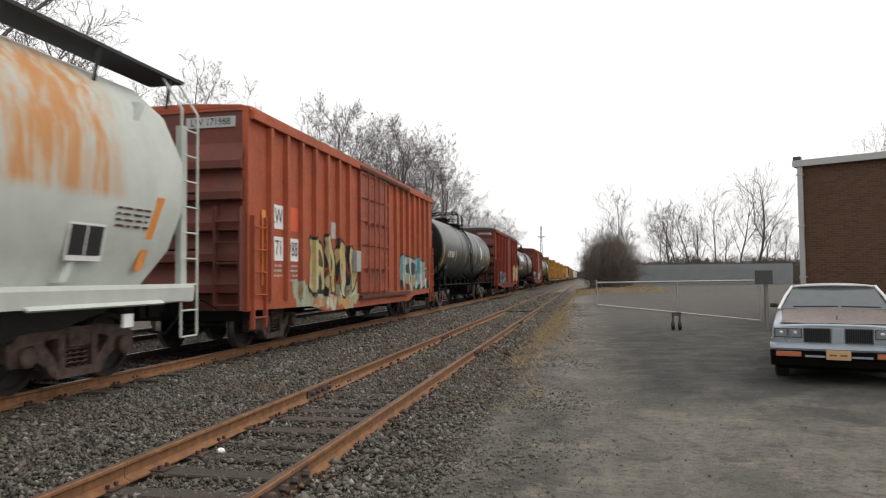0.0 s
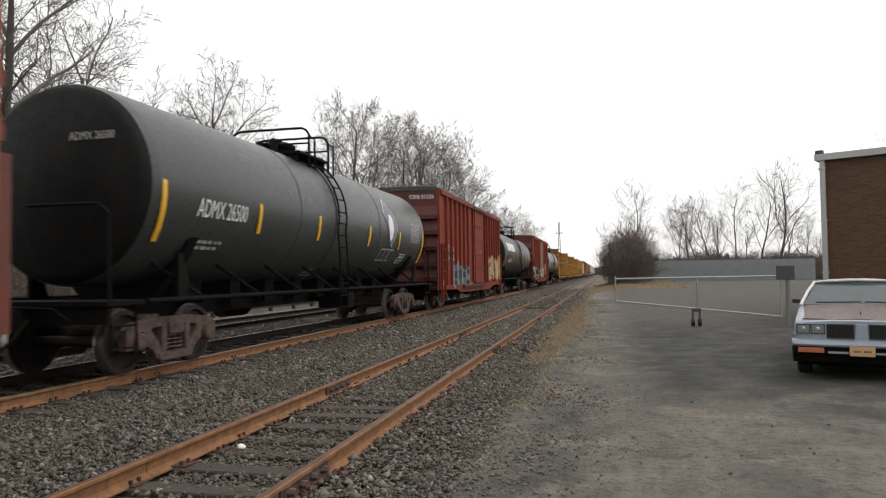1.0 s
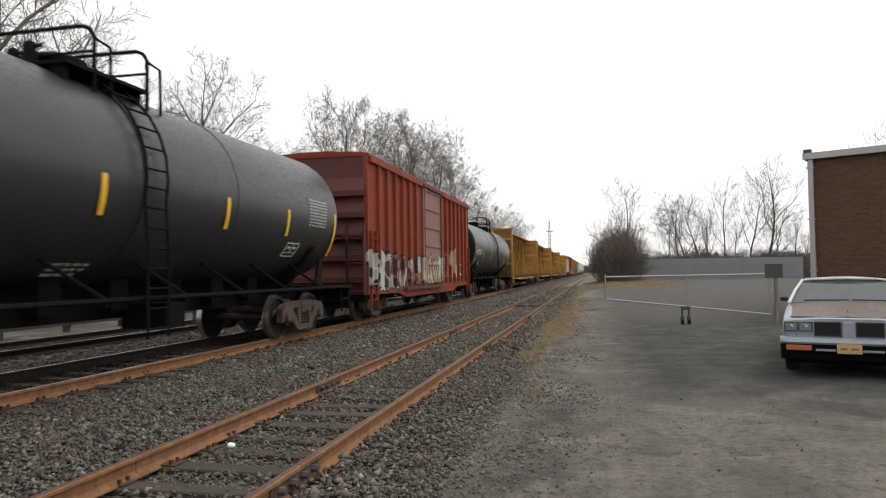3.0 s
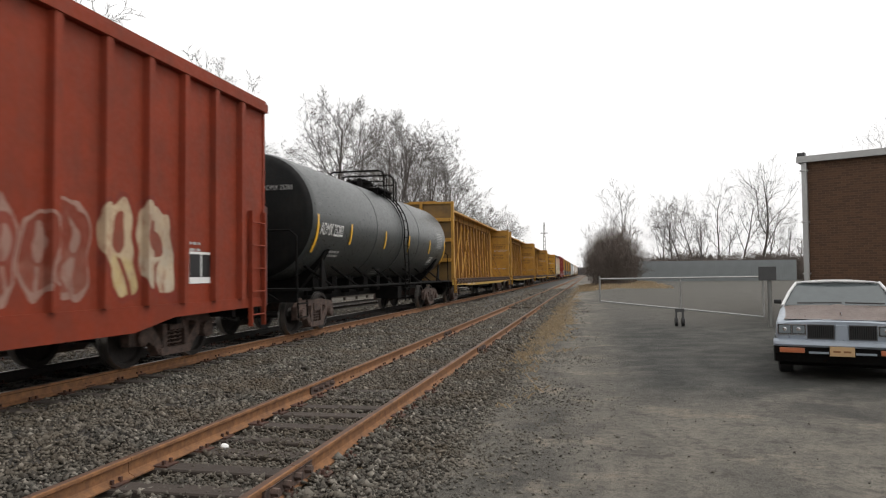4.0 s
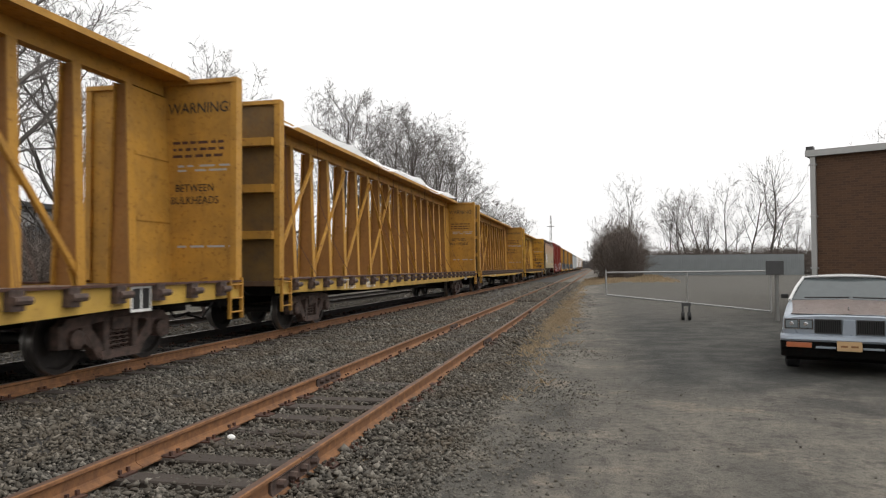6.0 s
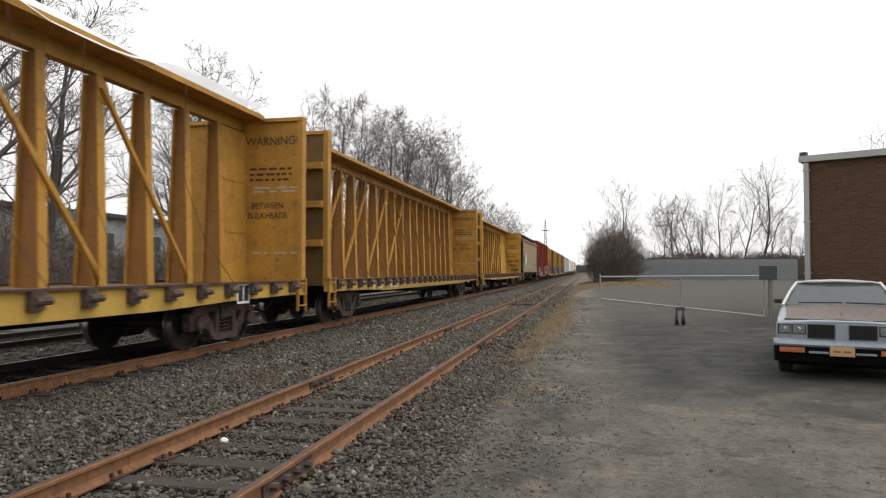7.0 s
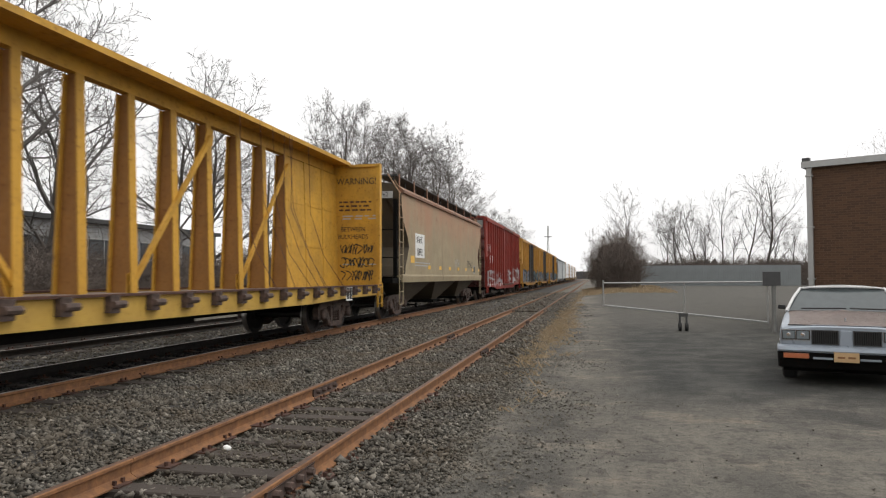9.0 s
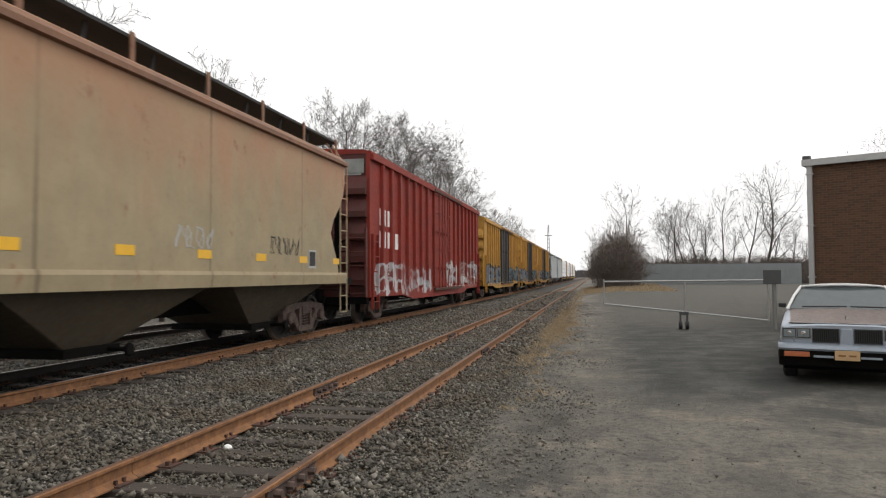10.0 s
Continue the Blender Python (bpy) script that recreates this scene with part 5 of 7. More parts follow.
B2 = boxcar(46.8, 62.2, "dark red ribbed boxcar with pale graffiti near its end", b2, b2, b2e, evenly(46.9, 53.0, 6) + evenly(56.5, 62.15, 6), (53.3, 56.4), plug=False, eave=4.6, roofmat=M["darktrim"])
boxcar_marks(*B2, [], 4, False)
def b2_marks(car):
    x = 1.553
    text("lettering", "CI", 0.36, M["white"], car, facing(x + 0.003, -6.25, 2.43), 0.9)
    part("number_panel", boxes((x, x + 0.003, -6.66, -5.96, 1.84, 2.22)), M["blackpaint"], car)
    text("lettering", "91", 0.34, M["white"], car, facing(x + 0.006, -6.25, 2.03), 0.95)
    end_text(car, "CIRR 91226", 0.85, -7.715, 4.34, 0.22, "white")
    part("orange_reflector", boxes((x + 0.02, x + 0.024, -7.6, -7.2, 0.86, 1.14)), M["orangetape"], car)
    text("lettering", "RR", 0.36, M["white"], car, facing(x + 0.003, -5.5, 2.43), 0.9)
    part("number_panel", boxes((x, x + 0.003, -5.8, -5.08, 1.84, 2.22)), M["blackpaint"], car)
    text("lettering", "226", 0.34, M["white"], car, facing(x + 0.006, -5.45, 2.03), 0.95)
    text("lettering", "155600", 0.14, M["dimwhite"], car, facing(x + 0.003, -5.45, 1.72), 0.8)
    text("lettering", "60400", 0.14, M["dimwhite"], car, facing(x + 0.003, -5.42, 1.56), 0.8)
    part("stencil_box", boxes(*((x, x + 0.003, *q) for q in ((-3.91, -3.63, 2.12, 2.14), (-3.91, -3.63, 2.36, 2.38), (-3.91, -3.89, 2.14, 2.36), (-3.65, -3.63, 2.14, 2.36)))), M["white"], car)
    text("lettering", "C", 0.14, M["white"], car, facing(x + 0.003, -3.77, 2.25), 0.9)
    rngm = random.Random(14)
    bm = bmesh.new()
    bars(bm, x, -3.1, -2.72, 2.56, 2, rngm, 0.03, 0.06)
    bars(bm, x + 0.12, 0.2, 0.6, 2.5, 1, rngm, 0.03, 0.06)
    part("small_lettering", bm, M["dimwhite"], car)
    bm = bmesh.new()
    prism(bm, [(-4.92, 1.96), (-4.8, 1.9), (-4.6, 1.93), (-4.4, 1.9), (-4.3, 1.98), (-4.36, 1.76), (-4.5, 1.7), (-4.85, 1.72), (-4.9, 1.8)], x, x + 0.003, "x")
    part("cream_overspray", bm, plain("cream_spray_paint", (0.55, 0.44, 0.28), 0.7, 0, 0.3, 5), car)
    for y0, y1, z0, z1 in ((-3.95, -3.65, 1.61, 1.77), (-3.15, -2.66, 1.62, 1.98)):
        part("routing_board", boxes((x + 0.002, x + 0.035, y0, y1, z0, z1)), M["plate"], car, bevel=0.005)
    for y in (-4.3, -1.3, 1.2, 4.4):
        part("reflector", boxes((x + 0.002, x + 0.006, y - 0.22, y + 0.22, 0.9, 1.0)), M["orangetape"], car)


b2_marks(B2[0])
b3 = coat("red_boxcar_paint", (0.26, 0.043, 0.019), 0.3, dirty=0.3, spec=0.2, tags=((-7.5, -1.5, 0.9, 2.0, 6, (0.025, 0.028, 0.028), ((0.5, 0.48, 0.45), (0.19, 0.03, 0.016), (0.45, 0.42, 0.4)), ((0.55, 0.52, 0.5), (0.4, 0.37, 0.34), (0.19, 0.03, 0.016))),
    (1.5, 3.15, 1.1, 2.2, 3, (0.34, 0.2, 0.16), ((0.24, 0.06, 0.04), (0.2, 0.04, 0.02)), ((0.22, 0.05, 0.03), (0.26, 0.09, 0.06))),
    (3.35, 4.95, 1.05, 2.4, 2, (0.2, 0.035, 0.02), ((0.5, 0.38, 0.25), (0.46, 0.36, 0.26)), ((0.52, 0.4, 0.2), (0.5, 0.42, 0.32)))))
b3d = coat("faded_pink_door_paint", (0.3, 0.15, 0.125), 0.3, dirty=0.3, tags=((-1.7, 1.7, 0.9, 2.0, 4, (0.025, 0.028, 0.028), ((0.5, 0.46, 0.36), (0.42, 0.28, 0.12), (0.6, 0.58, 0.52)), ((0.55, 0.5, 0.4), (0.5, 0.32, 0.14))),))
B3 = boxcar(81.9, 97.2, "dark red ribbed boxcar with faded pinkish door", b3, b3d, b2e, evenly(81.9, 87.8, 6) + evenly(91.0, 97.15, 6), (87.9, 90.9), plug=False, eave=4.62)
boxcar_marks(*B3, [], 5, False, 2.15)
rr = coat("weathered_red_boxcar_paint", (0.27, 0.037, 0.026), 0.35, dirty=0.3, spec=0.2, tags=((-8.6, -1.5, 0.8, 1.75, 8, (0.24, 0.05, 0.04), ((0.46, 0.45, 0.46), (0.3, 0.1, 0.09), (0.4, 0.38, 0.4)), ((0.55, 0.55, 0.55), (0.4, 0.3, 0.3), (0.5, 0.5, 0.52))),
    (1.0, 8.6, 0.85, 2.1, 9, (0.22, 0.05, 0.04), ((0.55, 0.55, 0.55), (0.25, 0.08, 0.06), (0.45, 0.45, 0.46)), ((0.5, 0.5, 0.52), (0.58, 0.58, 0.58), (0.3, 0.12, 0.1)))))
RB = boxcar(230.9, 249.3, "weathered red ribbed boxcar with white overspray", rr, rr, b2e, evenly(231, 238.5, 7) + evenly(241.7, 249.25, 7), (238.6, 241.6), eave=4.8)
boxcar_marks(*RB, [("", -8.0, 3.1, 0.4, 0.3), ("", -7.2, 3.1, 0.4, 0.3), ("", -8.0, 2.45, 0.4, 0.3), ("", -7.2, 2.45, 0.4, 0.3), ("", -6.4, 2.45, 0.4, 0.3)], 6)
part("end_cap_panel", boxes((-1.4, 1.4, -RB[1] - 0.06, -RB[1] - 0.055, 4.25, 4.65)), coat("pale_grey_cap_paint", (0.33, 0.34, 0.32), 0.1), RB[0], "pale grey panel at the top of its end")
yl = coat("yellow_boxcar_paint", (0.5, 0.26, 0.045), 0.3, dirty=0.3, tags=((-8.8, 8.8, 0.85, 2.0, 14, (0.04, 0.06, 0.07), ((0.2, 0.24, 0.3), (0.4, 0.36, 0.1), (0.12, 0.2, 0.22)), ((0.25, 0.28, 0.3), (0.45, 0.3, 0.1), (0.1, 0.16, 0.2))),))
ydoor = coat("black_boxcar_door_paint", (0.03, 0.028, 0.027), 0.3)
for a, b in ((251.5, 269.6), (271.6, 287.4), (289.4, 308.6)):
    boxcar(a, b, "yellow ribbed boxcar with black door and graffiti", yl, ydoor, yl, evenly(a + 0.2, (a + b) / 2 - 2.2, 6) + evenly((a + b) / 2 + 2.2, b - 0.1, 6), ((a + b) / 2 - 2.1, (a + b) / 2 + 2.1), eave=4.65)

tk = coat("dark_grey_tank_paint", (0.044, 0.051, 0.05), 0.06, streak=0.4, dirty=0.12, rough=0.32, spec=0.5)
tk2 = coat("black_tank_paint", (0.024, 0.027, 0.027), 0.08, streak=0.4, dirty=0.15, rough=0.34, spec=0.5)


def diamond(car, on_shell, h, zc):
    kite = [(-0.62, 0.3), (-0.2, 0.8), (0.6, 0.0), (0.2, -0.62)]
    shell_patch("emblem_border", [[(u * 1.06, v * 1.06) for u, v in kite]], M["white"], car, 3.6, zc + 0.1, 1.498, zc)
    shell_patch("emblem", [kite], plain("slate_violet_emblem_paint", (0.16, 0.17, 0.21), 0.5), car, 3.6, zc + 0.1, 1.503, zc)
    leaf = [(u * 0.8, v * 0.9) for u, v in [(-0.2, 0.38), (0.0, 0.4), (0.2, 0.25), (0.3, -0.05), (0.22, -0.38), (0.0, -0.48), (-0.2, -0.3), (-0.3, 0.05)]]
    shell_patch("emblem_core", [leaf], M["white"], car, 3.57, zc + 0.05, 1.508, zc)
    for k in range(3):
        u = 3.1 + 0.42 * k
        edge = 0.035
        a, b, c, d = (-0.14, -0.2), (0.2, -0.2), (0.28, 0.2), (-0.06, 0.2)
        shell_patch("emblem_bar", [[a, b, (b[0] + 0.01, b[1] + edge), (a[0] + 0.01, a[1] + edge)], [(d[0] - 0.01, d[1] - edge), (c[0] - 0.01, c[1] - edge), c, d],
                                   [(a[0] + 0.01, a[1] + edge), (a[0] + edge, a[1] + edge), (d[0] - 0.01 + edge, d[1] - edge), (d[0] - 0.01, d[1] - edge)]], M["dimwhite"], car, u, zc - 0.78, 1.5, zc)


def block_word(car, on_shell, h, zc):
    polys = []
    rect = lambda a, b, c, d: polys.append([(a, c), (b, c), (b, d), (a, d)])
    for k in range(6):
        u = -1.9 + k * 0.63
        rect(u, u + 0.52, -0.27, 0.27)
    shell_patch("emblem", polys, M["white"], car, -4.3, zc + 0.42, 1.5, zc)


tank_car(29.4, 45.1, "dark grey tank car with white diamond emblem", tk, [("ADMX 26500", -5.6, 2.45, 0.42, "white", 0.64)], logo=diamond, sh=-0.9, tapes=(-4.36, -1.64, 1.74, 4.5))
tank_car(64.6, 80.2, "black tank car with a row of white blocks", tk2, [("PROX 76802", -5.0, 2.25, 0.42, "white", 0.66)], logo=block_word, sh=-0.3, tapes=(-3.2, -0.9, 2.2, 4.6))
tank_car(99.5, 115.0, "dark grey tank car with yellow reflective stripes", tk, [("ADMX 25283", -6.2, 2.45, 0.42, "white", 0.64)], tapes=(-4.82, -1.66, 1.16, 4.34))

cy = coat("weathered_yellow_paint", (0.54, 0.28, 0.045), 0.7, rustcol=(0.15, 0.06, 0.025), dirty=0.45, dirt=(0.11, 0.065, 0.03))
cd = coat("grimy_deck_paint", (0.16, 0.09, 0.05), 0.5, dirty=0.6)
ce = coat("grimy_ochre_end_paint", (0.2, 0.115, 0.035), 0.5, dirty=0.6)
cw = coat("dark_ochre_web_paint", (0.34, 0.155, 0.035), 0.5, rustcol=(0.16, 0.06, 0.025), dirty=0.4, dirt=(0.1, 0.05, 0.022))
X1 = [(k, True) for k in (1, 3, 5, 7)] + [(k, False) for k in (7, 8, 10, 12, 14)]
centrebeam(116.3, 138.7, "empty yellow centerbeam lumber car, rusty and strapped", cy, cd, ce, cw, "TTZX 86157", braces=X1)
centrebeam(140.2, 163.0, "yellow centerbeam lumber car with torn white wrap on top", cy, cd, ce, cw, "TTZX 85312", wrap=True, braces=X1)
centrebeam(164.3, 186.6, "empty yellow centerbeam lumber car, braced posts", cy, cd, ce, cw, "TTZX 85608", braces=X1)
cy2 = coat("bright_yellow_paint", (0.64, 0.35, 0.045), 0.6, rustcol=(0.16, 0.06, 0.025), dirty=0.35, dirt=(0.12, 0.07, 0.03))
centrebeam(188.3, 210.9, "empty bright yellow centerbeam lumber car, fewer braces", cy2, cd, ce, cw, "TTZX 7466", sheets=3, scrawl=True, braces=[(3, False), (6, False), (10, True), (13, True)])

ha = coat("pale_grey_hopper_paint", (0.55, 0.58, 0.53), 0.05, streak=0.2, dirty=0.12)
def pale_marks(car, h, w, sill):
    bm = boxes((0.0, 0.004, -0.32, 0.32, -0.24, 0.24))
    pl = part("data_panel", bm, M["white"], car, at=Matrix.Translation((1.53, h - 2.35, 1.85)) @ pose(0, 0, 0, 0, 11, 0))
    part("data_panel_field", boxes((0.005, 0.008, -0.29, -0.015, -0.17, 0.21), (0.005, 0.008, 0.015, 0.29, -0.17, 0.21)), M["blackpaint"], pl)
    rngm = random.Random(1)
    for y in (h - 4.2, h - 1.5):
        bm = bmesh.new()
        bars(bm, 0.0, -0.35, 0.35, 0.15, 4, rngm, 0.03, 0.08)
        part("small_lettering", bm, M["plate"], car, at=Matrix.Translation((1.59, y, 2.2)) @ pose(0, 0, 0, 0, 11, 0))
    for y in (h - 1.15, h - 4.9):
        bm = bmesh.new()
        prism(bm, [(-0.14, 1.5), (0.02, 1.5), (0.3, 2.55), (0.14, 2.55)], 0.0, 0.012, "x")
        for v in bm.verts:
            v.co.x += 1.43 + 0.2 * min(1.0, (v.co.z - 1.5) / 0.9)
        part("orange_stripe", bm, M["orangetape"], car, at=pose(0, y, 0))
    # bent jacking plate over the end truck
    bm = bmesh.new()
    prism(bm, [(1.35, 1.22), (1.66, 1.02), (1.68, 1.04), (1.37, 1.25)], h - 3.4, h - 0.9, "y")
    part("jacking_plate", bm, ha, car)
    part("placard_box", boxes((1.56, 1.6, h - 1.7, h - 1.5, 0.74, 0.92)), M["white"], car)


ha = rust_streaks(ha)
# bay colour darkened to hold the shade below the pale body
hopper(-8.3, 9.9, "pale grey covered hopper with rust-streaked rounded sides", ha, ha, True, top=4.3, marks=pale_marks, bay_mat=coat("shaded_grey_slope_paint", (0.06, 0.062, 0.058), 0.3, dirty=0.5))


def tan_marks(car, h, w, sill):
    part("number_panel", boxes((w + 0.002, w + 0.006, -h + 2.42, -h + 3.75, 2.05, 2.9)), M["white"], car)
    text("lettering", "NAHX", 0.36, M["blackpaint"], car, facing(w + 0.009, -h + 3.0, 2.68), 0.8)
    text("lettering", "508762", 0.36, M["blackpaint"], car, facing(w + 0.009, -h + 3.05, 2.24), 0.72)
    for k in range(8):
        y = -h + (1.8 if k == 0 else 2.4 + k * 1.92)
        part("reflector", boxes((w + 0.002, w + 0.006, y, y + (0.5 if k == 0 else 0.4), 1.66 + (0.2 if k == 0 else 0), 1.8 + (0.3 if k == 0 else 0))), M["yellowtape"], car)
    pl = part("data_panel", boxes((w + 0.002, w + 0.005, h - 2.9, h - 2.5, 1.55, 1.95)), M["dimwhite"], car)
    part("data_panel_field", boxes((w + 0.006, w + 0.008, h - 2.86, h - 2.54, 1.6, 1.91)), M["blackpaint"], pl)
    rngm = random.Random(2)
    bm = bmesh.new()
    bars(bm, w + 0.002, -h + 2.4, -h + 4.6, 1.9, 2, rngm, 0.04, 0.1)
    part("small_lettering", bm, M["dimwhite"], car)
    part("end_number_panel", boxes((-0.1, 1.3, -h + 0.57, -h + 0.6, 3.93, 4.15)), M["dimwhite"], car)
    end_text(car, "NAHX 508762", 0.6, -h + 0.565, 4.04, 0.2, "blackpaint")
    # sprayed scrawls low on the side
    rs = random.Random(31)
    for y0, n, key in ((h - 4.6, 5, "blackpaint"), (-h + 9.6, 4, "dimwhite")):
        bm = bmesh.new()
        for i in range(n):
            pts = []
            for q in range(11):
                u = 0.5 * q + i
                pts.append((w + 0.004, y0 + 0.27 * i + 0.11 * math.cos(u * rs.choice((1, 1, 2))), 1.98 + 0.17 * math.sin(u * 1.7 + i)))
            tube(bm, pts, 0.014, 4)
        for v in bm.verts:
            v.co.x = w + 0.004 + (v.co.x - w - 0.004) * 0.15
        part("graffiti_scrawl", bm, M[key], car)
hb = coat("tan_hopper_paint", (0.37, 0.3, 0.185), 0.12, streak=0.35, dirty=0.3, dirt=(0.17, 0.13, 0.085))


def rust_blush(m):
    """Reddish rust washed down in soft runs from the top rail, and dark weld seams."""
    nt = m.node_tree
    b = nt.nodes["Principled BSDF"]
    old = b.inputs["Base Color"].links[0].from_socket
    sp = nt.nodes.new("ShaderNodeSeparateXYZ")
    tc = nt.nodes.new("ShaderNodeTexCoord")
    nt.links.new(tc.outputs["Object"], sp.inputs[0])
    runs, cloud = noi(nt, coords(nt, (1, 1, 0.2)), 1.3, 6, 0.65), noi(nt, coords(nt), 0.55, 4)
    reach = mth(nt, 'ADD', sp.outputs[2], mth(nt, 'MULTIPLY', mth(nt, 'SUBTRACT', runs, 0.5), 4.0))
    k = mth(nt, 'MULTIPLY', step(nt, reach, 2.2, 3.9), ramp(nt, cloud, (0.3, 0.25), (0.6, 0.85)))
    c = mixc(nt, k, old, mixc(nt, runs, (0.43, 0.2, 0.11), (0.34, 0.2, 0.12)))
    scab = ramp(nt, noi(nt, coords(nt, (1, 1, 0.6)), 2.6, 6, 0.7), (0.6, 0.0), (0.68, 0.6))
    c = mixc(nt, scab, c, (0.22, 0.09, 0.05))
    seam = mth(nt, 'ABSOLUTE', mth(nt, 'SUBTRACT', mth(nt, 'FRACT', mth(nt, 'DIVIDE', sp.outputs[1], 3.6)), 0.5))
    c = mixc(nt, mth(nt, 'MULTIPLY', step(nt, seam, 0.012, 0.004), ramp(nt, runs, (0.4, 0.1), (0.6, 0.7))), c, (0.1, 0.07, 0.045))
    nt.links.new(c, b.inputs["Base Color"])
    return m


hb = rust_blush(hb)
# slope and end sheet colour is the tan darkened for shade
hopper(212.2, 229.5, "tan covered hopper with rusty top rail", hb, coat("rusty_tan_trim", (0.24, 0.12, 0.07), 0.5), False, top=4.4, sill=1.4, marks=tan_marks, bay_mat=coat("shaded_tan_slope_paint", (0.11, 0.088, 0.06), 0.3, dirty=0.5))
hg = coat("grey_hopper_paint", (0.4, 0.42, 0.42), 0.1, dirty=0.2)
for a in (313.5, 331.8):
    hopper(a, a + 16.8, "grey covered hopper far down the train", hg, hg, False)
for k in range(4):
    centrebeam(351 + 24.3 * k, 373.6 + 24.3 * k, "centerbeam car loaded with white-wrapped lumber", cy, cd, ce, cw, load=True)


# ---- parked car ----
def tinted_glass(name, col, rough=0.05):
    m, nt, b = nodes(name)
    n1 = noi(nt, coords(nt), 5, 4)
    nt.links.new(mixc(nt, n1, col, tuple(x * 1.6 for x in col)), b.inputs["Base Color"])
    b.inputs["Roughness"].default_value = rough
    b.inputs["Specular IOR Level"].default_value = 0.45
    return m


def parked_car():
    silver = paint("faded_silver_paint", (0.34, 0.385, 0.44), 0.1, streak=0.1, dirty=0.12, rough=0.35, metal=0.25)
    hoodm = paint("sun_faded_hood_paint", (0.36, 0.285, 0.255), 0.2, rustcol=(0.34, 0.23, 0.18), streak=0.1, dirty=0.15, rough=0.35, spec=0.5)
    glass = tinted_glass("windscreen_glass", (0.05, 0.06, 0.062), 0.12)
    lamp = tinted_glass("headlamp_glass", (0.13, 0.15, 0.16), 0.08)
    chrome = plain("bright_trim", (0.62, 0.62, 0.64), 0.2, 0.9, 0.05)
    rubber = plain("tyre_rubber", (0.02, 0.02, 0.021), 0.85)
    amber = plain("amber_lens", (0.45, 0.14, 0.06), 0.3)
    platem = plain("faded_orange_plate", (0.5, 0.33, 0.17), 0.5)
    car = thing("parked_car", pose(4.06, 12.85, 0.0, 0, 0, -16.5), "old silver two-door car with faded brownish hood, parked", "car")
    # local: front at y = -2.5; cross-sections from nose to tail: y, half width, bottom, shoulder, top
    bm = bmesh.new()
    rings = []
    for yy, hw, zb, zs, zt in ((-2.47, 0.79, 0.5, 0.74, 0.775), (-2.44, 0.835, 0.42, 0.75, 0.79), (-2.36, 0.86, 0.34, 0.765, 0.803), (-2.1, 0.87, 0.28, 0.79, 0.83), (-1.2, 0.885, 0.24, 0.85, 0.9), (-0.78, 0.89, 0.24, 0.875, 0.93),
                               (1.5, 0.89, 0.24, 0.88, 0.95), (2.2, 0.87, 0.3, 0.85, 0.92), (2.42, 0.83, 0.4, 0.8, 0.88), (2.47, 0.78, 0.48, 0.76, 0.84)):
        side = [(0.0, zb), (0.8 * hw, zb), (0.96 * hw, zb + 0.06), (hw, 0.5 * (zb + zs)), (0.99 * hw, zs - 0.06), (0.965 * hw, zs), (0.9 * hw, zt - 0.012), (0.45 * hw, zt + 0.008), (0.0, zt + 0.012)]
        loop = side + [(-x, z) for x, z in reversed(side[1:-1])]
        rings.append([bm.verts.new((x, yy, z)) for x, z in loop])
    for a, b in zip(rings, rings[1:]):
        for k in range(len(a)):
            bm.faces.new((a[k], a[(k + 1) % len(a)], b[(k + 1) % len(a)], b[k]))
    bm.faces.new(rings[0]), bm.faces.new(rings[-1][::-1])
    part("body", bm, silver, car, smooth=True)
    # hood: low crowned panel with a raised middle and a peaked front edge
    bm = bmesh.new()
    grid = []
    for u in (0, 0.06, 0.35, 0.7, 1.0):
        row = []
        for q in (-1, -0.92, -0.5, -0.14, 0, 0.14, 0.5, 0.92, 1):
            zc = 0.822 + 0.128 * u - 0.02 * abs(q) ** 3 - (0.012 if abs(q) == 1 else 0) + (0.012 if abs(q) < 0.1 else 0) - (0.014 if u == 0 else 0)
            row.append(bm.verts.new((q * (0.76 + 0.04 * u), -2.36 - 0.035 * (1 - abs(q)) * (1 - u) + 1.58 * u, zc)))
        grid.append(row)
    for a, b in zip(grid, grid[1:]):
        for k in range(8):
            bm.faces.new((a[k], a[k + 1], b[k + 1], b[k]))
    bmesh.ops.solidify(bm, geom=list(bm.faces), thickness=-0.02)
    part("hood", bm, hoodm, car, "sun-faded pinkish-brown hood", smooth=True)
    bm = bmesh.new()
    prism(bm, [(-0.74, -2.4), (0.0, -2.43), (0.74, -2.4), (0.74, -2.36), (0.0, -2.39), (-0.74, -2.36)], 0.798, 0.81, "z")
    part("hood_gap", bm, M["blackpaint"], car, "dark gap in front of the hood")
    bm = bmesh.new()
    tube(bm, [(0, -2.33, 0.86), (0, -2.33, 0.915)], 0.012, 6)
    part("hood_ornament", bm, chrome, car)
    # greenhouse
    lo = [(-0.82, -0.82, 0.94), (0.82, -0.82, 0.94), (0.82, 1.5, 0.95), (-0.82, 1.5, 0.95)]
    hi = [(-0.62, -0.12, 1.3), (0.62, -0.12, 1.3), (0.62, 1.05, 1.3), (-0.62, 1.05, 1.3)]
    bm = bmesh.new()
    a, b = [bm.verts.new(p) for p in lo], [bm.verts.new(p) for p in hi]
    for i in range(4):
        bm.faces.new((a[i], a[(i + 1) % 4], b[(i + 1) % 4], b[i]))
    bm.faces.new(b), bm.faces.new(a[::-1])
    part("cabin_glass", bm, glass, car)
    white = plain("white_vinyl_roof", (0.62, 0.62, 0.62), 0.6)
    bm = bmesh.new()
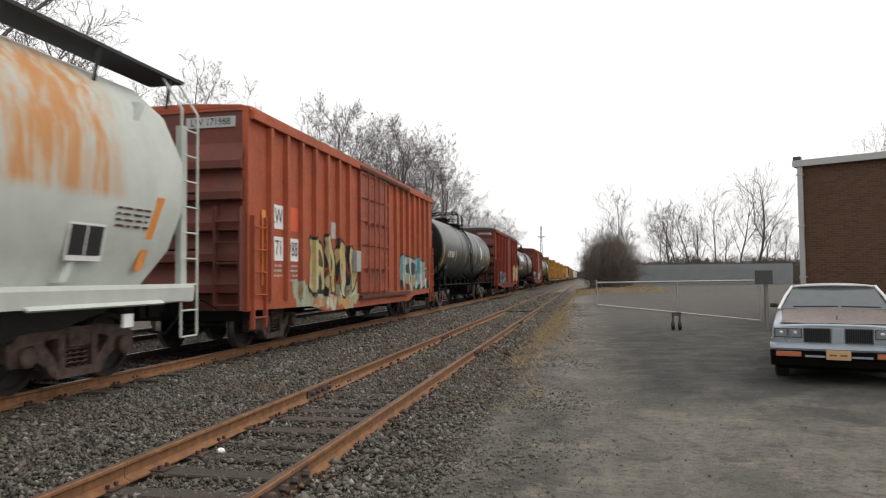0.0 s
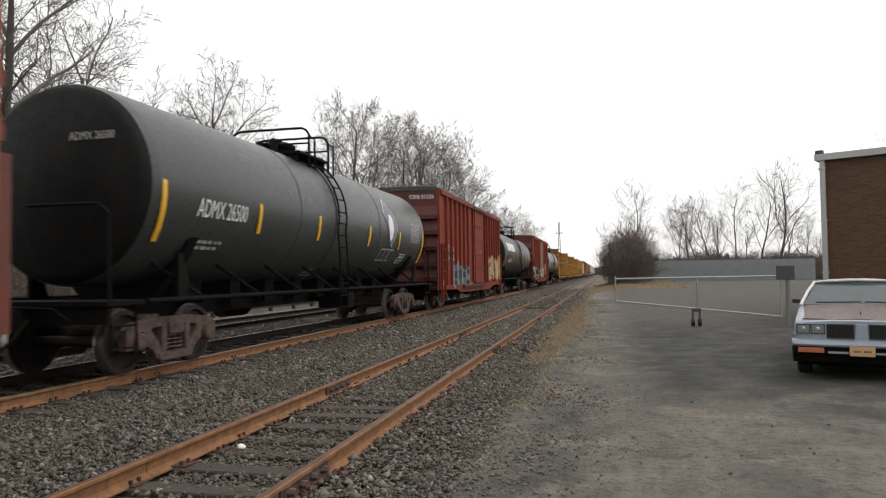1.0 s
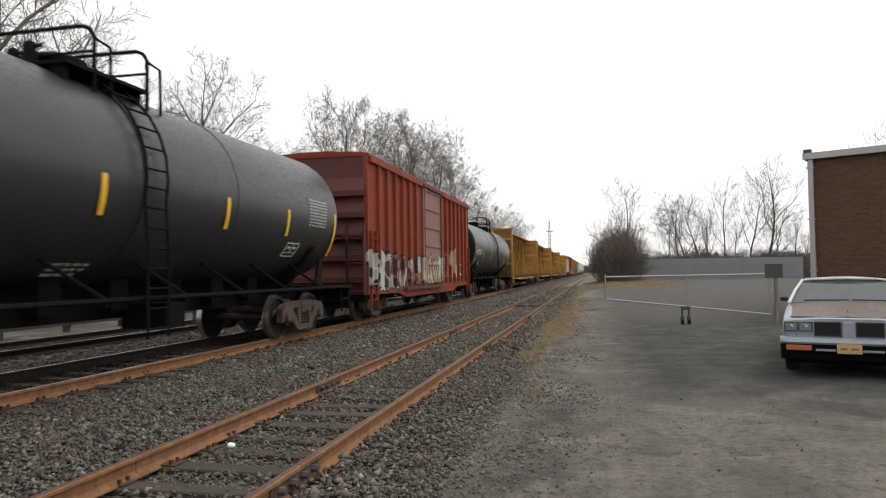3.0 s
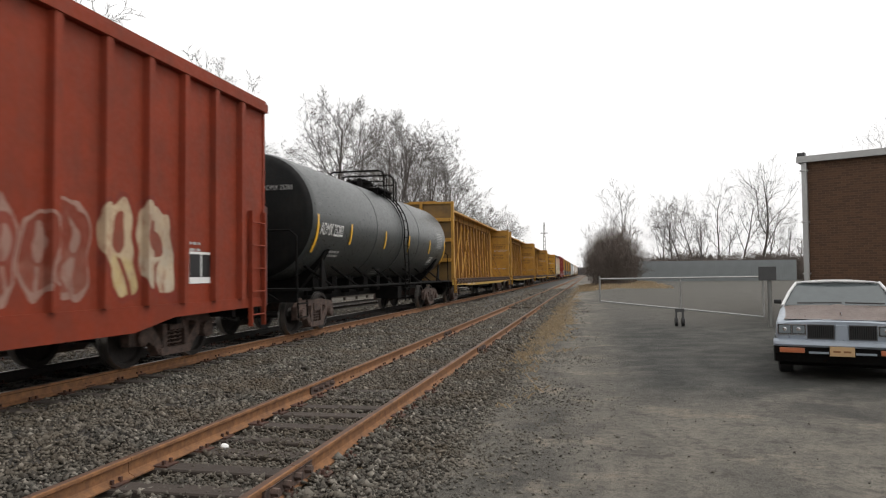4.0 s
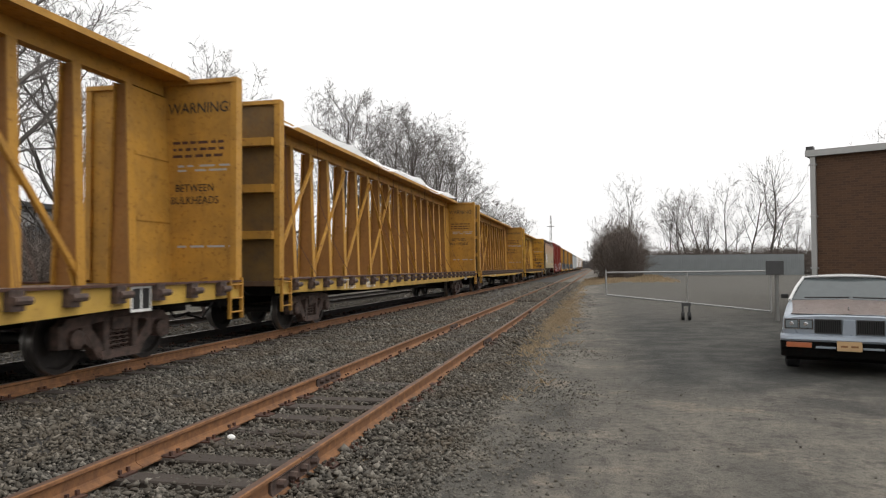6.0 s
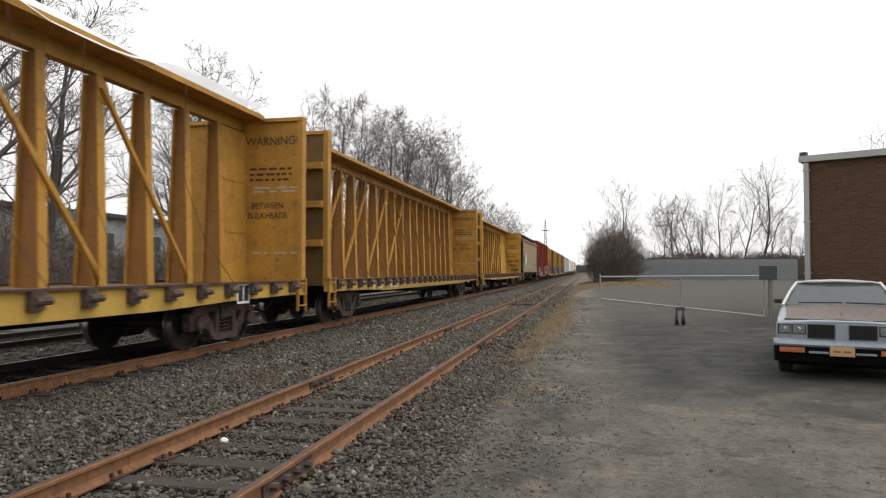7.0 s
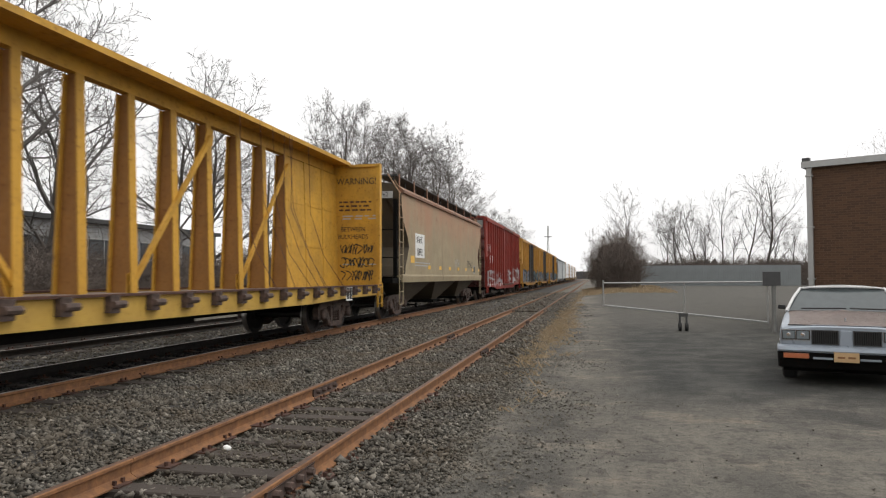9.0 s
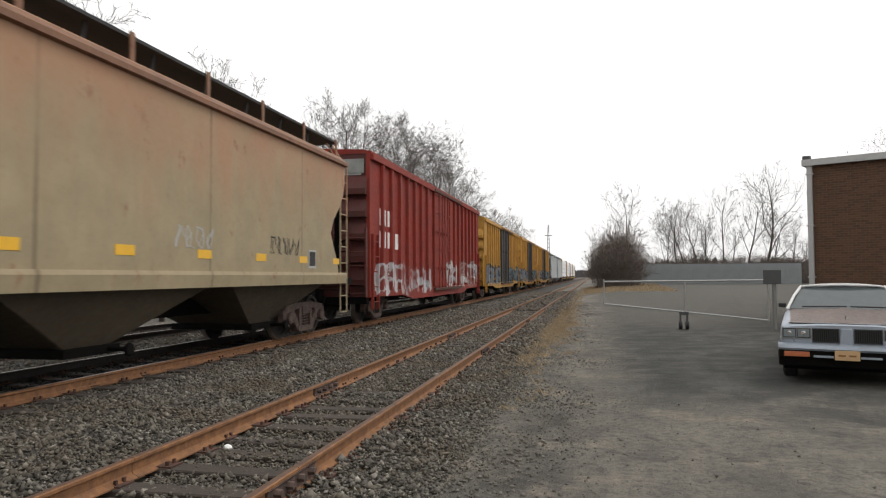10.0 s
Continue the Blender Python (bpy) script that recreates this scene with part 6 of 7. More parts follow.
    grid = [[bm.verts.new((q * (0.645 - 0.02 * abs(u - 0.5)), -0.2 + 1.32 * u, 1.286 + 0.055 * (1 - abs(q) ** 2.6) * (0.55 + 0.45 * math.sin(math.pi * u)))) for q in (-1, -0.9, -0.6, -0.2, 0.2, 0.6, 0.9, 1)] for u in (0, 0.08, 0.3, 0.6, 0.9, 1)]
    for a, b in zip(grid, grid[1:]):
        for k in range(7):
            bm.faces.new((a[k], a[k + 1], b[k + 1], b[k]))
    bmesh.ops.solidify(bm, geom=list(bm.faces), thickness=-0.03)
    part("roof", bm, white, car, "pale roof panel", smooth=True)
    for s in (-1, 1):
        bm = bmesh.new()
        tube(bm, [(s * 0.825, -0.86, 0.93), (s * 0.73, -0.5, 1.14), (s * 0.63, -0.14, 1.29)], 0.024, 6)
        part("windscreen_pillar", bm, white, car)
        bm = bmesh.new()
        tube(bm, [(s * 0.8, 1.5, 0.93), (s * 0.7, 1.25, 1.1), (s * 0.57, 1.05, 1.24)], 0.07, 6)
        part("rear_pillar", bm, silver, car)
        bm = boxes((*sorted((s * 0.85, s * 0.97)), -0.62, -0.54, 0.95, 1.02))
        part("door_mirror", bm, M["blackpaint"], car, bevel=0.02)
    bm = bmesh.new()
    tube(bm, [(-0.63, -0.17, 1.282), (-0.5, -0.18, 1.302), (0, -0.19, 1.316), (0.5, -0.18, 1.302), (0.63, -0.17, 1.282)], 0.018, 6)
    part("windscreen_header", bm, white, car)
    bm = bmesh.new()
    tube(bm, [(-0.6, -0.83, 0.975), (0.05, -0.84, 0.985)], 0.012, 5)
    tube(bm, [(0.1, -0.84, 0.985), (0.65, -0.83, 0.975)], 0.012, 5)
    part("wiper", bm, M["blackpaint"], car)
    # front: two dark grilles beside a painted divider, paired headlamps, painted bumper
    y = -2.47
    for s in (-1, 1):
        gr = part("grille", boxes((*sorted((s * 0.1, s * 0.425)), y - 0.012, y + 0.05, 0.555, 0.735)), M["blackpaint"], car, bevel=0.006)
        for k in range(12):
            x = s * (0.115 + 0.027 * k)
            part("grille_slat", boxes((x - 0.003, x + 0.003, y - 0.02, y - 0.013, 0.565, 0.725)), M["dark"], gr)
        bm = bmesh.new()
        for a, b, c, d in ((0.09, 0.435, 0.735, 0.745), (0.09, 0.435, 0.545, 0.555), (0.09, 0.1, 0.555, 0.735), (0.425, 0.435, 0.555, 0.735)):
            box(bm, *sorted((s * a, s * b)), y - 0.016, y + 0.03, c, d)
        part("grille_surround", bm, M["darktrim"], gr)
        bz = part("headlamp_bezel", boxes((*sorted((s * 0.455, s * 0.82)), y - 0.008, y + 0.07, 0.605, 0.735)), M["blackpaint"], car, bevel=0.008)
        bm = bmesh.new()
        for a, b, c, d in ((0.448, 0.827, 0.736, 0.743), (0.448, 0.827, 0.597, 0.604), (0.448, 0.455, 0.604, 0.736), (0.82, 0.827, 0.604, 0.736), (0.634, 0.641, 0.604, 0.736)):
            box(bm, *sorted((s * a, s * b)), y - 0.014, y + 0.02, c, d)
        part("headlamp_trim", bm, chrome, bz)
        for x in (0.468, 0.652):
            hl = part("headlamp", boxes((*sorted((s * x, s * (x + 0.155))), y - 0.02, y - 0.0085, 0.617, 0.724)), lamp, car, bevel=0.006)
            bm = bmesh.new()
            lathe(bm, [(y - 0.0225, 0.012), (y - 0.0215, 0.024), (y - 0.0205, 0.03)], "y", 14, (s * (x + 0.078), 0, 0.672))
            part("reflector", bm, chrome, hl, smooth=True)
        part("turn_signal", boxes((*sorted((s * 0.47, s * 0.8)), -2.545, -2.47, 0.35, 0.42)), amber, car, bevel=0.01)
        bm = bmesh.new()
        tube(bm, [(s * 0.875, -2.1, 0.55), (s * 0.893, -1.2, 0.57), (s * 0.897, 1.6, 0.57)], 0.012, 5)
        part("side_moulding", bm, chrome, car)
    bm = bmesh.new()
    prism(bm, [(-0.088, 0.51), (0.088, 0.51), (0.07, 0.745), (-0.07, 0.745)], y - 0.03, y + 0.03, "y")
    part("grille_divider", bm, silver, car, bevel=0.012)
    # bumper: a wrapped, rounded band with a dark recess and a narrow lip below
    def wrap(profile):
        bm = bmesh.new()
        rows = []
        for x, back in ((-0.885, 0.42), (-0.885, 0.1), (-0.865, 0.05), (-0.8, 0.015), (-0.4, 0.0), (0.0, -0.008), (0.4, 0.0), (0.8, 0.015), (0.865, 0.05), (0.885, 0.1), (0.885, 0.42)):
            rows.append([bm.verts.new((x, dy + back, z)) for dy, z in profile])
        n = len(profile)
        for a, b in zip(rows, rows[1:]):
            for k in range(n):
                bm.faces.new((a[k], a[(k + 1) % n], b[(k + 1) % n], b[k]))
        bm.faces.new(rows[0]), bm.faces.new(rows[-1][::-1])
        return bm
    part("bumper", wrap([(-2.48, 0.43), (-2.555, 0.437), (-2.575, 0.465), (-2.56, 0.505), (-2.5, 0.53), (-2.44, 0.53), (-2.44, 0.43)]), silver, car, "painted bumper band", smooth=True)
    part("bumper_recess", wrap([(-2.5, 0.33), (-2.525, 0.34), (-2.525, 0.425), (-2.44, 0.427), (-2.44, 0.33)]), M["dark"], car)
    for s in (-1, 1):
        part("bumper_strip", boxes((*sorted((s * 0.165, s * 0.42)), -2.548, -2.53, 0.345, 0.375)), silver, car, bevel=0.008)
    part("valance", wrap([(-2.4, 0.2), (-2.44, 0.22), (-2.47, 0.328), (-2.4, 0.328), (-2.4, 0.2)]), M["dark"], car)
    plate = part("license_plate", boxes((-0.155, 0.155, -2.59, -2.578, 0.325, 0.455)), platem, car, bevel=0.004)
    part("plate_marks", boxes((-0.11, -0.02, -2.594, -2.5905, 0.375, 0.4), (0.02, 0.11, -2.594, -2.5905, 0.375, 0.4)), M["rail"], plate)
    for s in (-1, 1):
        for yy in (-1.55, 1.2):
            bm = bmesh.new()
            lathe(bm, [(-0.1, 0.2), (-0.1, 0.29), (-0.07, 0.325), (0.07, 0.325), (0.1, 0.29), (0.1, 0.2)], "x", 24)
            ty = part("wheel", bm, rubber, car, smooth=True, at=pose(s * 0.76, yy, 0.325))
            bm = bmesh.new()
            lathe(bm, [(0.06, 0.2), (0.105, 0.2), (0.11, 0.15), (0.085, 0.05), (0.1, 0.02)], "x", 16)
            part("hubcap", bm, chrome, ty, smooth=True, at=pose(0, 0, 0, 0, 0, 0 if s > 0 else 180))
    part("underbody", boxes((-0.82, 0.82, -2.2, 2.2, 0.14, 0.3)), M["dark"], car)
    # the body stands high on its springs
    for o in car.children:
        if not o.name.startswith("wheel"):
            o.matrix_basis = pose(0, 0, 0.06)
    car.scale = (0.96, 1, 1)


parked_car()


# ---- gate, posts, fence ----
def gate():
    galv = plain("galvanised_pipe", (0.33, 0.33, 0.32), 0.45, 0.6, 0.2, 14)
    g = thing("swing_gate", pose(0.27, 20.7, 0), "tapered galvanised pipe swing gate on a caster, closed", "gate")
    W, top = 4.42, 1.37
    def bar(name, *path, r=0.025):
        bm = bmesh.new()
        tube(bm, path, r, 8)
        return part(name, bm, galv, g, smooth=True)
    bar("top_rail", (0, 0, top), (W, 0, top + 0.03))
    bar("bottom_rail", (0, 0, 0.73), (W, 0, 0.29))
    bar("end_bar", (0, 0, 0.71), (0, 0, top + 0.08))
    bar("hinge_bar", (W, 0, 0.26), (W, 0, top + 0.06))
    bar("middle_bar", (2.23, 0, 0.51), (2.23, 0, top), r=0.022)
    bm = bmesh.new()
    box(bm, 2.07, 2.32, -0.04, 0.04, 0.42, 0.52)
    for x in (2.1, 2.28):
        box(bm, x - 0.025, x + 0.025, -0.03, 0.03, 0.14, 0.43)
    c = part("caster_bracket", bm, M["darktrim"], g)
    for x in (2.1, 2.28):
        bm = bmesh.new()
        lathe(bm, [(x - 0.04, 0.12), (x + 0.04, 0.12)], "x", 14, (0, 0, 0.14))
        part("caster_wheel", bm, M["blackpaint"], c)
    p = thing("gate_post", pose(4.86, 20.75, 0.02), "grey steel gate post with dark sign board", "post")
    bm = bmesh.new()
    tube(bm, [(0, 0, -0.2), (0, 0, 1.55)], 0.055, 10)
    part("pole", bm, plain("weathered_steel_post", (0.2, 0.2, 0.19), 0.6, 0.4), p, smooth=True)
    part("sign_board", boxes((-0.3, 0.16, -0.11, -0.08, 1.28, 1.66)), M["darktrim"], p, bevel=0.01)
    return g


gate()


def fence():
    panel = paint("pale_grey_fence_paint", (0.25, 0.27, 0.275), 0.05, streak=0.3, dirty=0.15)
    f = thing("panel_fence", pose(5.7, 88, 0.4), "pale grey solid panel fence behind the lot", "fence")
    pm = mesh("panel", boxes((0.03, 1.77, 0, 0.03, 0.06, 2.5)), panel)
    sm = mesh("slat", boxes((0.0, 0.08, -0.025, -0.002, 0.08, 2.48)), panel)
    bm = boxes((-0.04, 0.04, -0.05, 0.06, -0.2, 2.52))
    qm = mesh("post", bm, panel)
    for k in range(10):
        p = link("panel", pm, f, at=pose(1.8 * k, 0.25 if k > 5 else 0, 0, 0, 0, 0))
        for q in range(8):
            link("slat", sm, p, at=pose(0.08 + 0.21 * q, 0, 0))
        link("post", qm, f, at=pose(1.8 * k, 0.25 if k > 5 else 0, 0))


fence()


def low_fence():
    """Weathered posts and planks behind the far track."""
    f = thing("low_fence", pose(-15.2, 0, 0), "low weathered plank fence behind the far track", "fence")
    bm = boxes((-0.07, 0.07, -0.07, 0.07, -0.1, 0.75))
    pm = mesh("post", bm, M["tie"])
    bm = boxes((0.075, 0.12, 0.02, 2.38, 0.0, 0.16))
    rm = mesh("plank", bm, M["tie"])
    rng = random.Random(3)
    for k in range(30):
        link("post", pm, f, at=pose(rng.uniform(-0.1, 0.1), 8 + 2.4 * k, rng.uniform(-0.1, 0.05), rng.uniform(-2, 2), rng.uniform(-3, 3), 0))
        link("plank", rm, f, at=pose(0, 8 + 2.4 * k, 0.5))
        link("plank", rm, f, at=pose(0, 8 + 2.4 * k, 0.16))


low_fence()


def grey_building():
    m = paint("stained_concrete_wall", (0.36, 0.36, 0.36), 0.1, rustcol=(0.12, 0.1, 0.08), streak=0.6, dirty=0.35, rough=0.9)
    b = thing("industrial_building", pose(-31, 37, 0), "long low grey concrete industrial building behind trees", "building")
    part("wall", boxes((-8, 0, -16, 16, -0.2, 5.0)), m, b)
    part("roof", boxes((-8.3, 0.3, -16.3, 16.3, 5.003, 5.3)), M["darktrim"], b)
    fr = boxes((0.002, 0.05, -1.3, 1.3, 1.6, 4.0))
    wm = mesh("window", fr, tinted_glass("dusty_window", (0.05, 0.055, 0.06), 0.3))
    bm = boxes((0.05, 0.09, -0.03, 0.03, 1.6, 4.0), (0.05, 0.09, -1.3, 1.3, 2.75, 2.83), (0.05, 0.12, -1.4, 1.4, 4.0, 4.1), (0.05, 0.16, -1.4, 1.4, 1.5, 1.6))
    fm = mesh("frame", bm, M["trim"])
    for k in range(6):
        w = link("window", wm, b, at=pose(0, -13 + 5.1 * k, 0))
        link("frame", fm, w)


grey_building()


# ---- bare trees and brush ----
BARK = rusty("grey_bark", (0.085, 0.072, 0.062), (0.05, 0.042, 0.036), 0.95, 0.0, 5)
TWIG = plain("grey_brown_twigs", (0.115, 0.105, 0.098), 0.9, 0, 0.25, 2)
BRUSH = plain("brown_brush_twigs", (0.13, 0.105, 0.09), 0.95, 0, 0.3, 1.5)


def limb(vs, fs, path, radii, n):
    base = len(vs)
    for i, p in enumerate(path):
        d = (path[min(i + 1, len(path) - 1)] - path[max(i - 1, 0)])
        d = d.normalized() if d.length > 1e-6 else Vector((0, 0, 1))
        u = d.cross(Vector((0.3, 0.9, 0.2)) if abs(d.y) < 0.8 else Vector((1, 0, 0))).normalized()
        w = d.cross(u)
        for k in range(n):
            a = 2 * math.pi * k / n
            vs.append(p + radii[i] * (math.cos(a) * u + math.sin(a) * w))
    for i in range(len(path) - 1):
        for k in range(n):
            a, b = base + i * n + k, base + i * n + (k + 1) % n
            fs.append((a, b, b + n, a + n))


KIDS = (10, 8, 6, 4)


def grow(rng, out, p, d, length, r, level, most, up):
    """One branch and its offspring: nearly straight, sweeping upwards, finer at every fork."""
    n = (8, 6, 4, 3, 3)[min(level, 4)]
    path, radii = [p.copy()], [r]
    bend = (0.07, 0.12, 0.16, 0.2, 0.22)[min(level, 4)]
    for i in range(n):
        d = (d + Vector((rng.gauss(0, bend), rng.gauss(0, bend), rng.gauss(0, bend * 0.8) + (up if level < 2 else 0.012)))).normalized()
        p = p + d * (length / n)
        path.append(p.copy())
        radii.append(max(0.009, r * (1 - 0.75 * (i + 1) / n)))
    tgt = out[0] if level == 0 else out[1]
    limb(tgt[0], tgt[1], path, radii, 7 if level == 0 else (4 if level == 1 else 3))
    if level >= most:
        return
    kids = KIDS[min(level, 3)]
    turn = rng.uniform(0, 6.28)
    for k in range(kids):
        f = (0.28 if level == 0 else 0.2) + (0.76 if level == 0 else 0.8) * (k + rng.uniform(0.2, 0.9)) / kids
        f = min(f, 0.985)
        i = min(n - 1, int(f * n))
        q = path[i].lerp(path[i + 1], f * n - i)
        t = (path[i + 1] - path[i]).normalized()
        turn += 2.4 + rng.uniform(-0.5, 0.5)
        a = t.cross(Vector((0.2, 0.1, 1)) if abs(t.z) < 0.9 else Vector((1, 0.2, 0))).normalized()
        side = math.cos(turn) * a + math.sin(turn) * t.cross(a)
        sp = rng.uniform(0.6, 1.15) * (1.2 - 0.45 * f)
        nd = (t + side * sp).normalized()
        reach = rng.uniform(0.4, 0.7) * (1.15 - 0.6 * f)
        grow(rng, out, q, nd, length * reach, max(0.01, radii[i] * rng.uniform(0.42, 0.62)), level + 1, most, up)


def tree_meshes(seed, height, most=4, r=None, up=0.06):
    rng = random.Random(seed)
    out = (([], []), ([], []))
    grow(rng, out, Vector((0, 0, -0.1)), Vector((rng.gauss(0, 0.06), rng.gauss(0, 0.06), 1)).normalized(), height * 0.85, r or height * 0.014, 0, most, up)
    ms = []
    for nm, (vs, fs), mat in (("trunk", out[0], BARK), ("crown", out[1], TWIG)):
        me = bpy.data.meshes.new(nm)
        me.from_pydata([tuple(v) for v in vs], [], fs)
        me.materials.append(mat)
        ms.append(me)
    return ms


def brush_mesh(seed, height, stems=26, most=3):
    rng = random.Random(seed)
    out = (([], []), ([], []))
    for k in range(stems):
        a, q = rng.uniform(0, 2 * math.pi), rng.uniform(0.1, 1.0)
        p = Vector((q * height * 0.28 * math.cos(a), q * height * 0.28 * math.sin(a), -0.1))
        d = Vector((0.35 * q * math.cos(a), 0.35 * q * math.sin(a), 1)).normalized()
        grow(rng, (out[1], out[1]), p, d, height * rng.uniform(0.55, 0.95), height * 0.007, 1, most, 0.03)
    me = bpy.data.meshes.new("stems")
    me.from_pydata([tuple(v) for v in out[1][0]], [], out[1][1])
    me.materials.append(BRUSH)
    return me


KINDS = [tree_meshes(s, h, 4, up=u) for s, h, u in ((11, 15, 0.04), (23, 16, 0.06), (37, 14, 0.03), (41, 17, 0.07), (59, 15, 0.05))]
BOLD = [tree_meshes(s, 14, 4, 0.3, u) for s, u in ((141, 0.02), (157, 0.035))]
SPARSE = [tree_meshes(s, 13, 3, 0.17, u) for s, u in ((101, 0.05), (113, 0.03), (127, 0.06))]
SLIM = [tree_meshes(s, 13, 3, 0.13, 0.12) for s in (71, 83)]
BUSH = [brush_mesh(s, 4.0) for s in (5, 6, 7)]


def tree(x, y, z, height, kind, turn, group, label, kinds=KINDS):
    ms = kinds[kind]
    s = height / max(v.co.z for v in ms[1].vertices)
    t = thing("bare_tree", pose(x, y, z, 0, 0, turn), label, "tree", group)
    t.scale = (s, s, s)
    link("trunk", ms[0], t)
    link("crown", ms[1], t)


def shrub(x, y, z, height, kind, turn, group, label, wide=1.0):
    t = new("shrub", BUSH[kind])
    t.matrix_basis = pose(x, y, z, 0, 0, turn)
    t.scale = (wide * height / 4, wide * height / 4, height / 4)
    tagged(t, label, "shrub", group)


rng = random.Random(8)
LEFT = "bare trees beyond the tracks"
for x, y, h, k in ((-20, 19.0, 15.0, 0), (-22, 24.5, 14, 1), (-19.5, 32.0, 12.4, 0), (-21, 36, 12.0, 1), (-24, 21.5, 15, 1), (-26, 29, 11, 0), (-23, 34.5, 12.5, 1), (-30, 22, 15, 0), (-20, 41, 10.8, 1)):
    tree(x, y, 0, h, k, rng.uniform(0, 360), LEFT, "tall bare leafless tree beside the railway", BOLD)


def row_height(y):
    """The trackside row rises down the line, then drops to younger trees."""
    return float(np.interp(y, (44, 50, 63, 80, 90, 98, 120, 170), (15.6, 16.6, 18.6, 20.0, 19.6, 15.5, 14.8, 15.4)))


y, k = 48.0, 0
while y < 175:
    tree(-17.2 - rng.uniform(0, 2.2), y, 0, row_height(y) * rng.uniform(0.92, 1.02), k % 5, rng.uniform(0, 360), LEFT, "tall bare leafless tree in a trackside row")
    y += rng.uniform(3.8, 5.8) if y < 95 else rng.uniform(7, 11)
    k += 1
for k in range(46):
    y = 16 + k * 3.4
    shrub(-17.2 - rng.uniform(0, 4), y, 0, rng.uniform(2.0, 3.6), k % 3, rng.uniform(0, 360), "trackside brush", "leafless brown brush growing beside the tracks", 1.4)
for k in range(18):
    shrub(-27 - rng.uniform(0, 3), 20 + 2.6 * k, 0, rng.uniform(2.5, 4.5), k % 3, rng.uniform(0, 360), "trackside brush", "leafless brown brush near the grey building", 1.3)

RIGHT = "bare trees beyond the lot"
for x, y, h in ((1.4, 72, 5.2), (2.4, 71, 5.8), (3.3, 73, 5.5), (1.0, 76, 4.8), (2.0, 74, 6.0), (2.9, 76, 5.8), (3.9, 77, 4.4), (0.6, 79, 4.0), (1.8, 70, 4.6), (2.8, 69.5, 4.4), (2.3, 72.5, 5.4)):
    shrub(x, y, 0.2, h, int(h * 10) % 3, rng.uniform(0, 360), "thicket by the lot", "dense leafless brown thicket at the end of the lot", 0.68)
tree(3.5, 76, 0.2, 11.6, 0, 40, RIGHT, "thin bare sapling standing in a thicket", SLIM)
tree(2.7, 78, 0.2, 9.5, 1, 80, RIGHT, "thin bare sapling standing in a thicket", SLIM)
for az, d, h, k, sl in ((5.6, 100, 9.0, 0, 2), (6.6, 98, 11.6, 1, 0), (7.2, 100, 12.2, 2, 2), (8.0, 102, 12.6, 0, 0), (8.6, 101, 10.5, 3, 2), (9.6, 99, 14.0, 0, 1), (10.6, 104, 8.5, 1, 0), (11.4, 100, 14.2, 2, 0), (12.6, 98, 16.2, 1, 0), (13.2, 103, 10.5, 4, 2), (14.4, 101, 9.0, 2, 0), (15.3, 106, 7, 1, 0), (20.2, 70, 14.4, 0, 0), (21.5, 75, 15, 1, 0)):
    tree(d * math.sin(radians(az)), d * math.cos(radians(az)), 0.3, h, k, rng.uniform(0, 360), RIGHT, "bare leafless tree behind the panel fence", (SPARSE, SLIM, KINDS)[sl])
for k in range(26):
    az = 3.6 + k * 0.5
    d = rng.uniform(94, 110)
    shrub(d * math.sin(radians(az)), d * math.cos(radians(az)), 0.3, rng.uniform(2.9, 4.2), k % 3, rng.uniform(0, 360), "brush behind the fence", "leafless brown brush behind the panel fence", 1.3)


def far_woods():
    """Distant leafless woods that close the view."""
    rngw = random.Random(2)
    vs, fs = [], []
    for k in range(5200):
        a = rngw.uniform(-75, 45)
        d = rngw.uniform(330, 460)
        x, y = d * math.sin(radians(a)), d * math.cos(radians(a))
        if -30 < x < 6:
            d = rngw.uniform(560, 640)
            x, y = d * math.sin(radians(a)), d * math.cos(radians(a))
        h = rngw.uniform(5, 9) + 3 * noise.noise((a * 0.4, 0, 0))
        w = rngw.uniform(0.5, 2.2)
        b = len(vs)
        vs += [(x - w, y, -0.2), (x + w, y, -0.2), (x + w * 0.7, y + 1, h * 0.7), (x + rngw.uniform(-1, 1), y + 1, h), (x - w * 0.8, y + 1, h * 0.75)]
        fs.append((b, b + 1, b + 2, b + 3, b + 4))
    me = bpy.data.meshes.new("far_woods")
    me.from_pydata(vs, [], fs)
    me.materials.append(plain("distant_woods", (0.085, 0.08, 0.08), 1.0, 0, 0.3, 0.1))
    tagged(new("far_woods", me), "hazy leafless woods along the horizon", "woods", kind="stuff")


far_woods()


def mast():
    m = thing("signal_mast", pose(-12.9, 205, 0), "slender lattice signal mast beside the tracks", "mast")
    g = plain("grey_mast_steel", (0.3, 0.3, 0.3), 0.7, 0.2)
    for sx, sy in ((-1, -1), (1, -1), (1, 1), (-1, 1)):
        bm = bmesh.new()
        tube(bm, [(sx * 0.5, sy * 0.5, 0), (sx * 0.12, sy * 0.12, 16.5)], 0.08, 4)
        part("leg", bm, g, m)
    bm = bmesh.new()
    for k in range(14):
        z0, z1 = k * 1.15, (k + 1) * 1.15
        r0, r1 = 0.5 - 0.38 * z0 / 16.5, 0.5 - 0.38 * z1 / 16.5
        s = 1 if k % 2 else -1
        tube(bm, [(s * r0, -r0, z0), (-s * r1, -r1, z1)], 0.07, 3)
    part("lattice", bm, g, m)
    part("crossarm", boxes((-1.1, 1.1, -0.08, 0.08, 13.2, 13.45)), g, m)


mast()


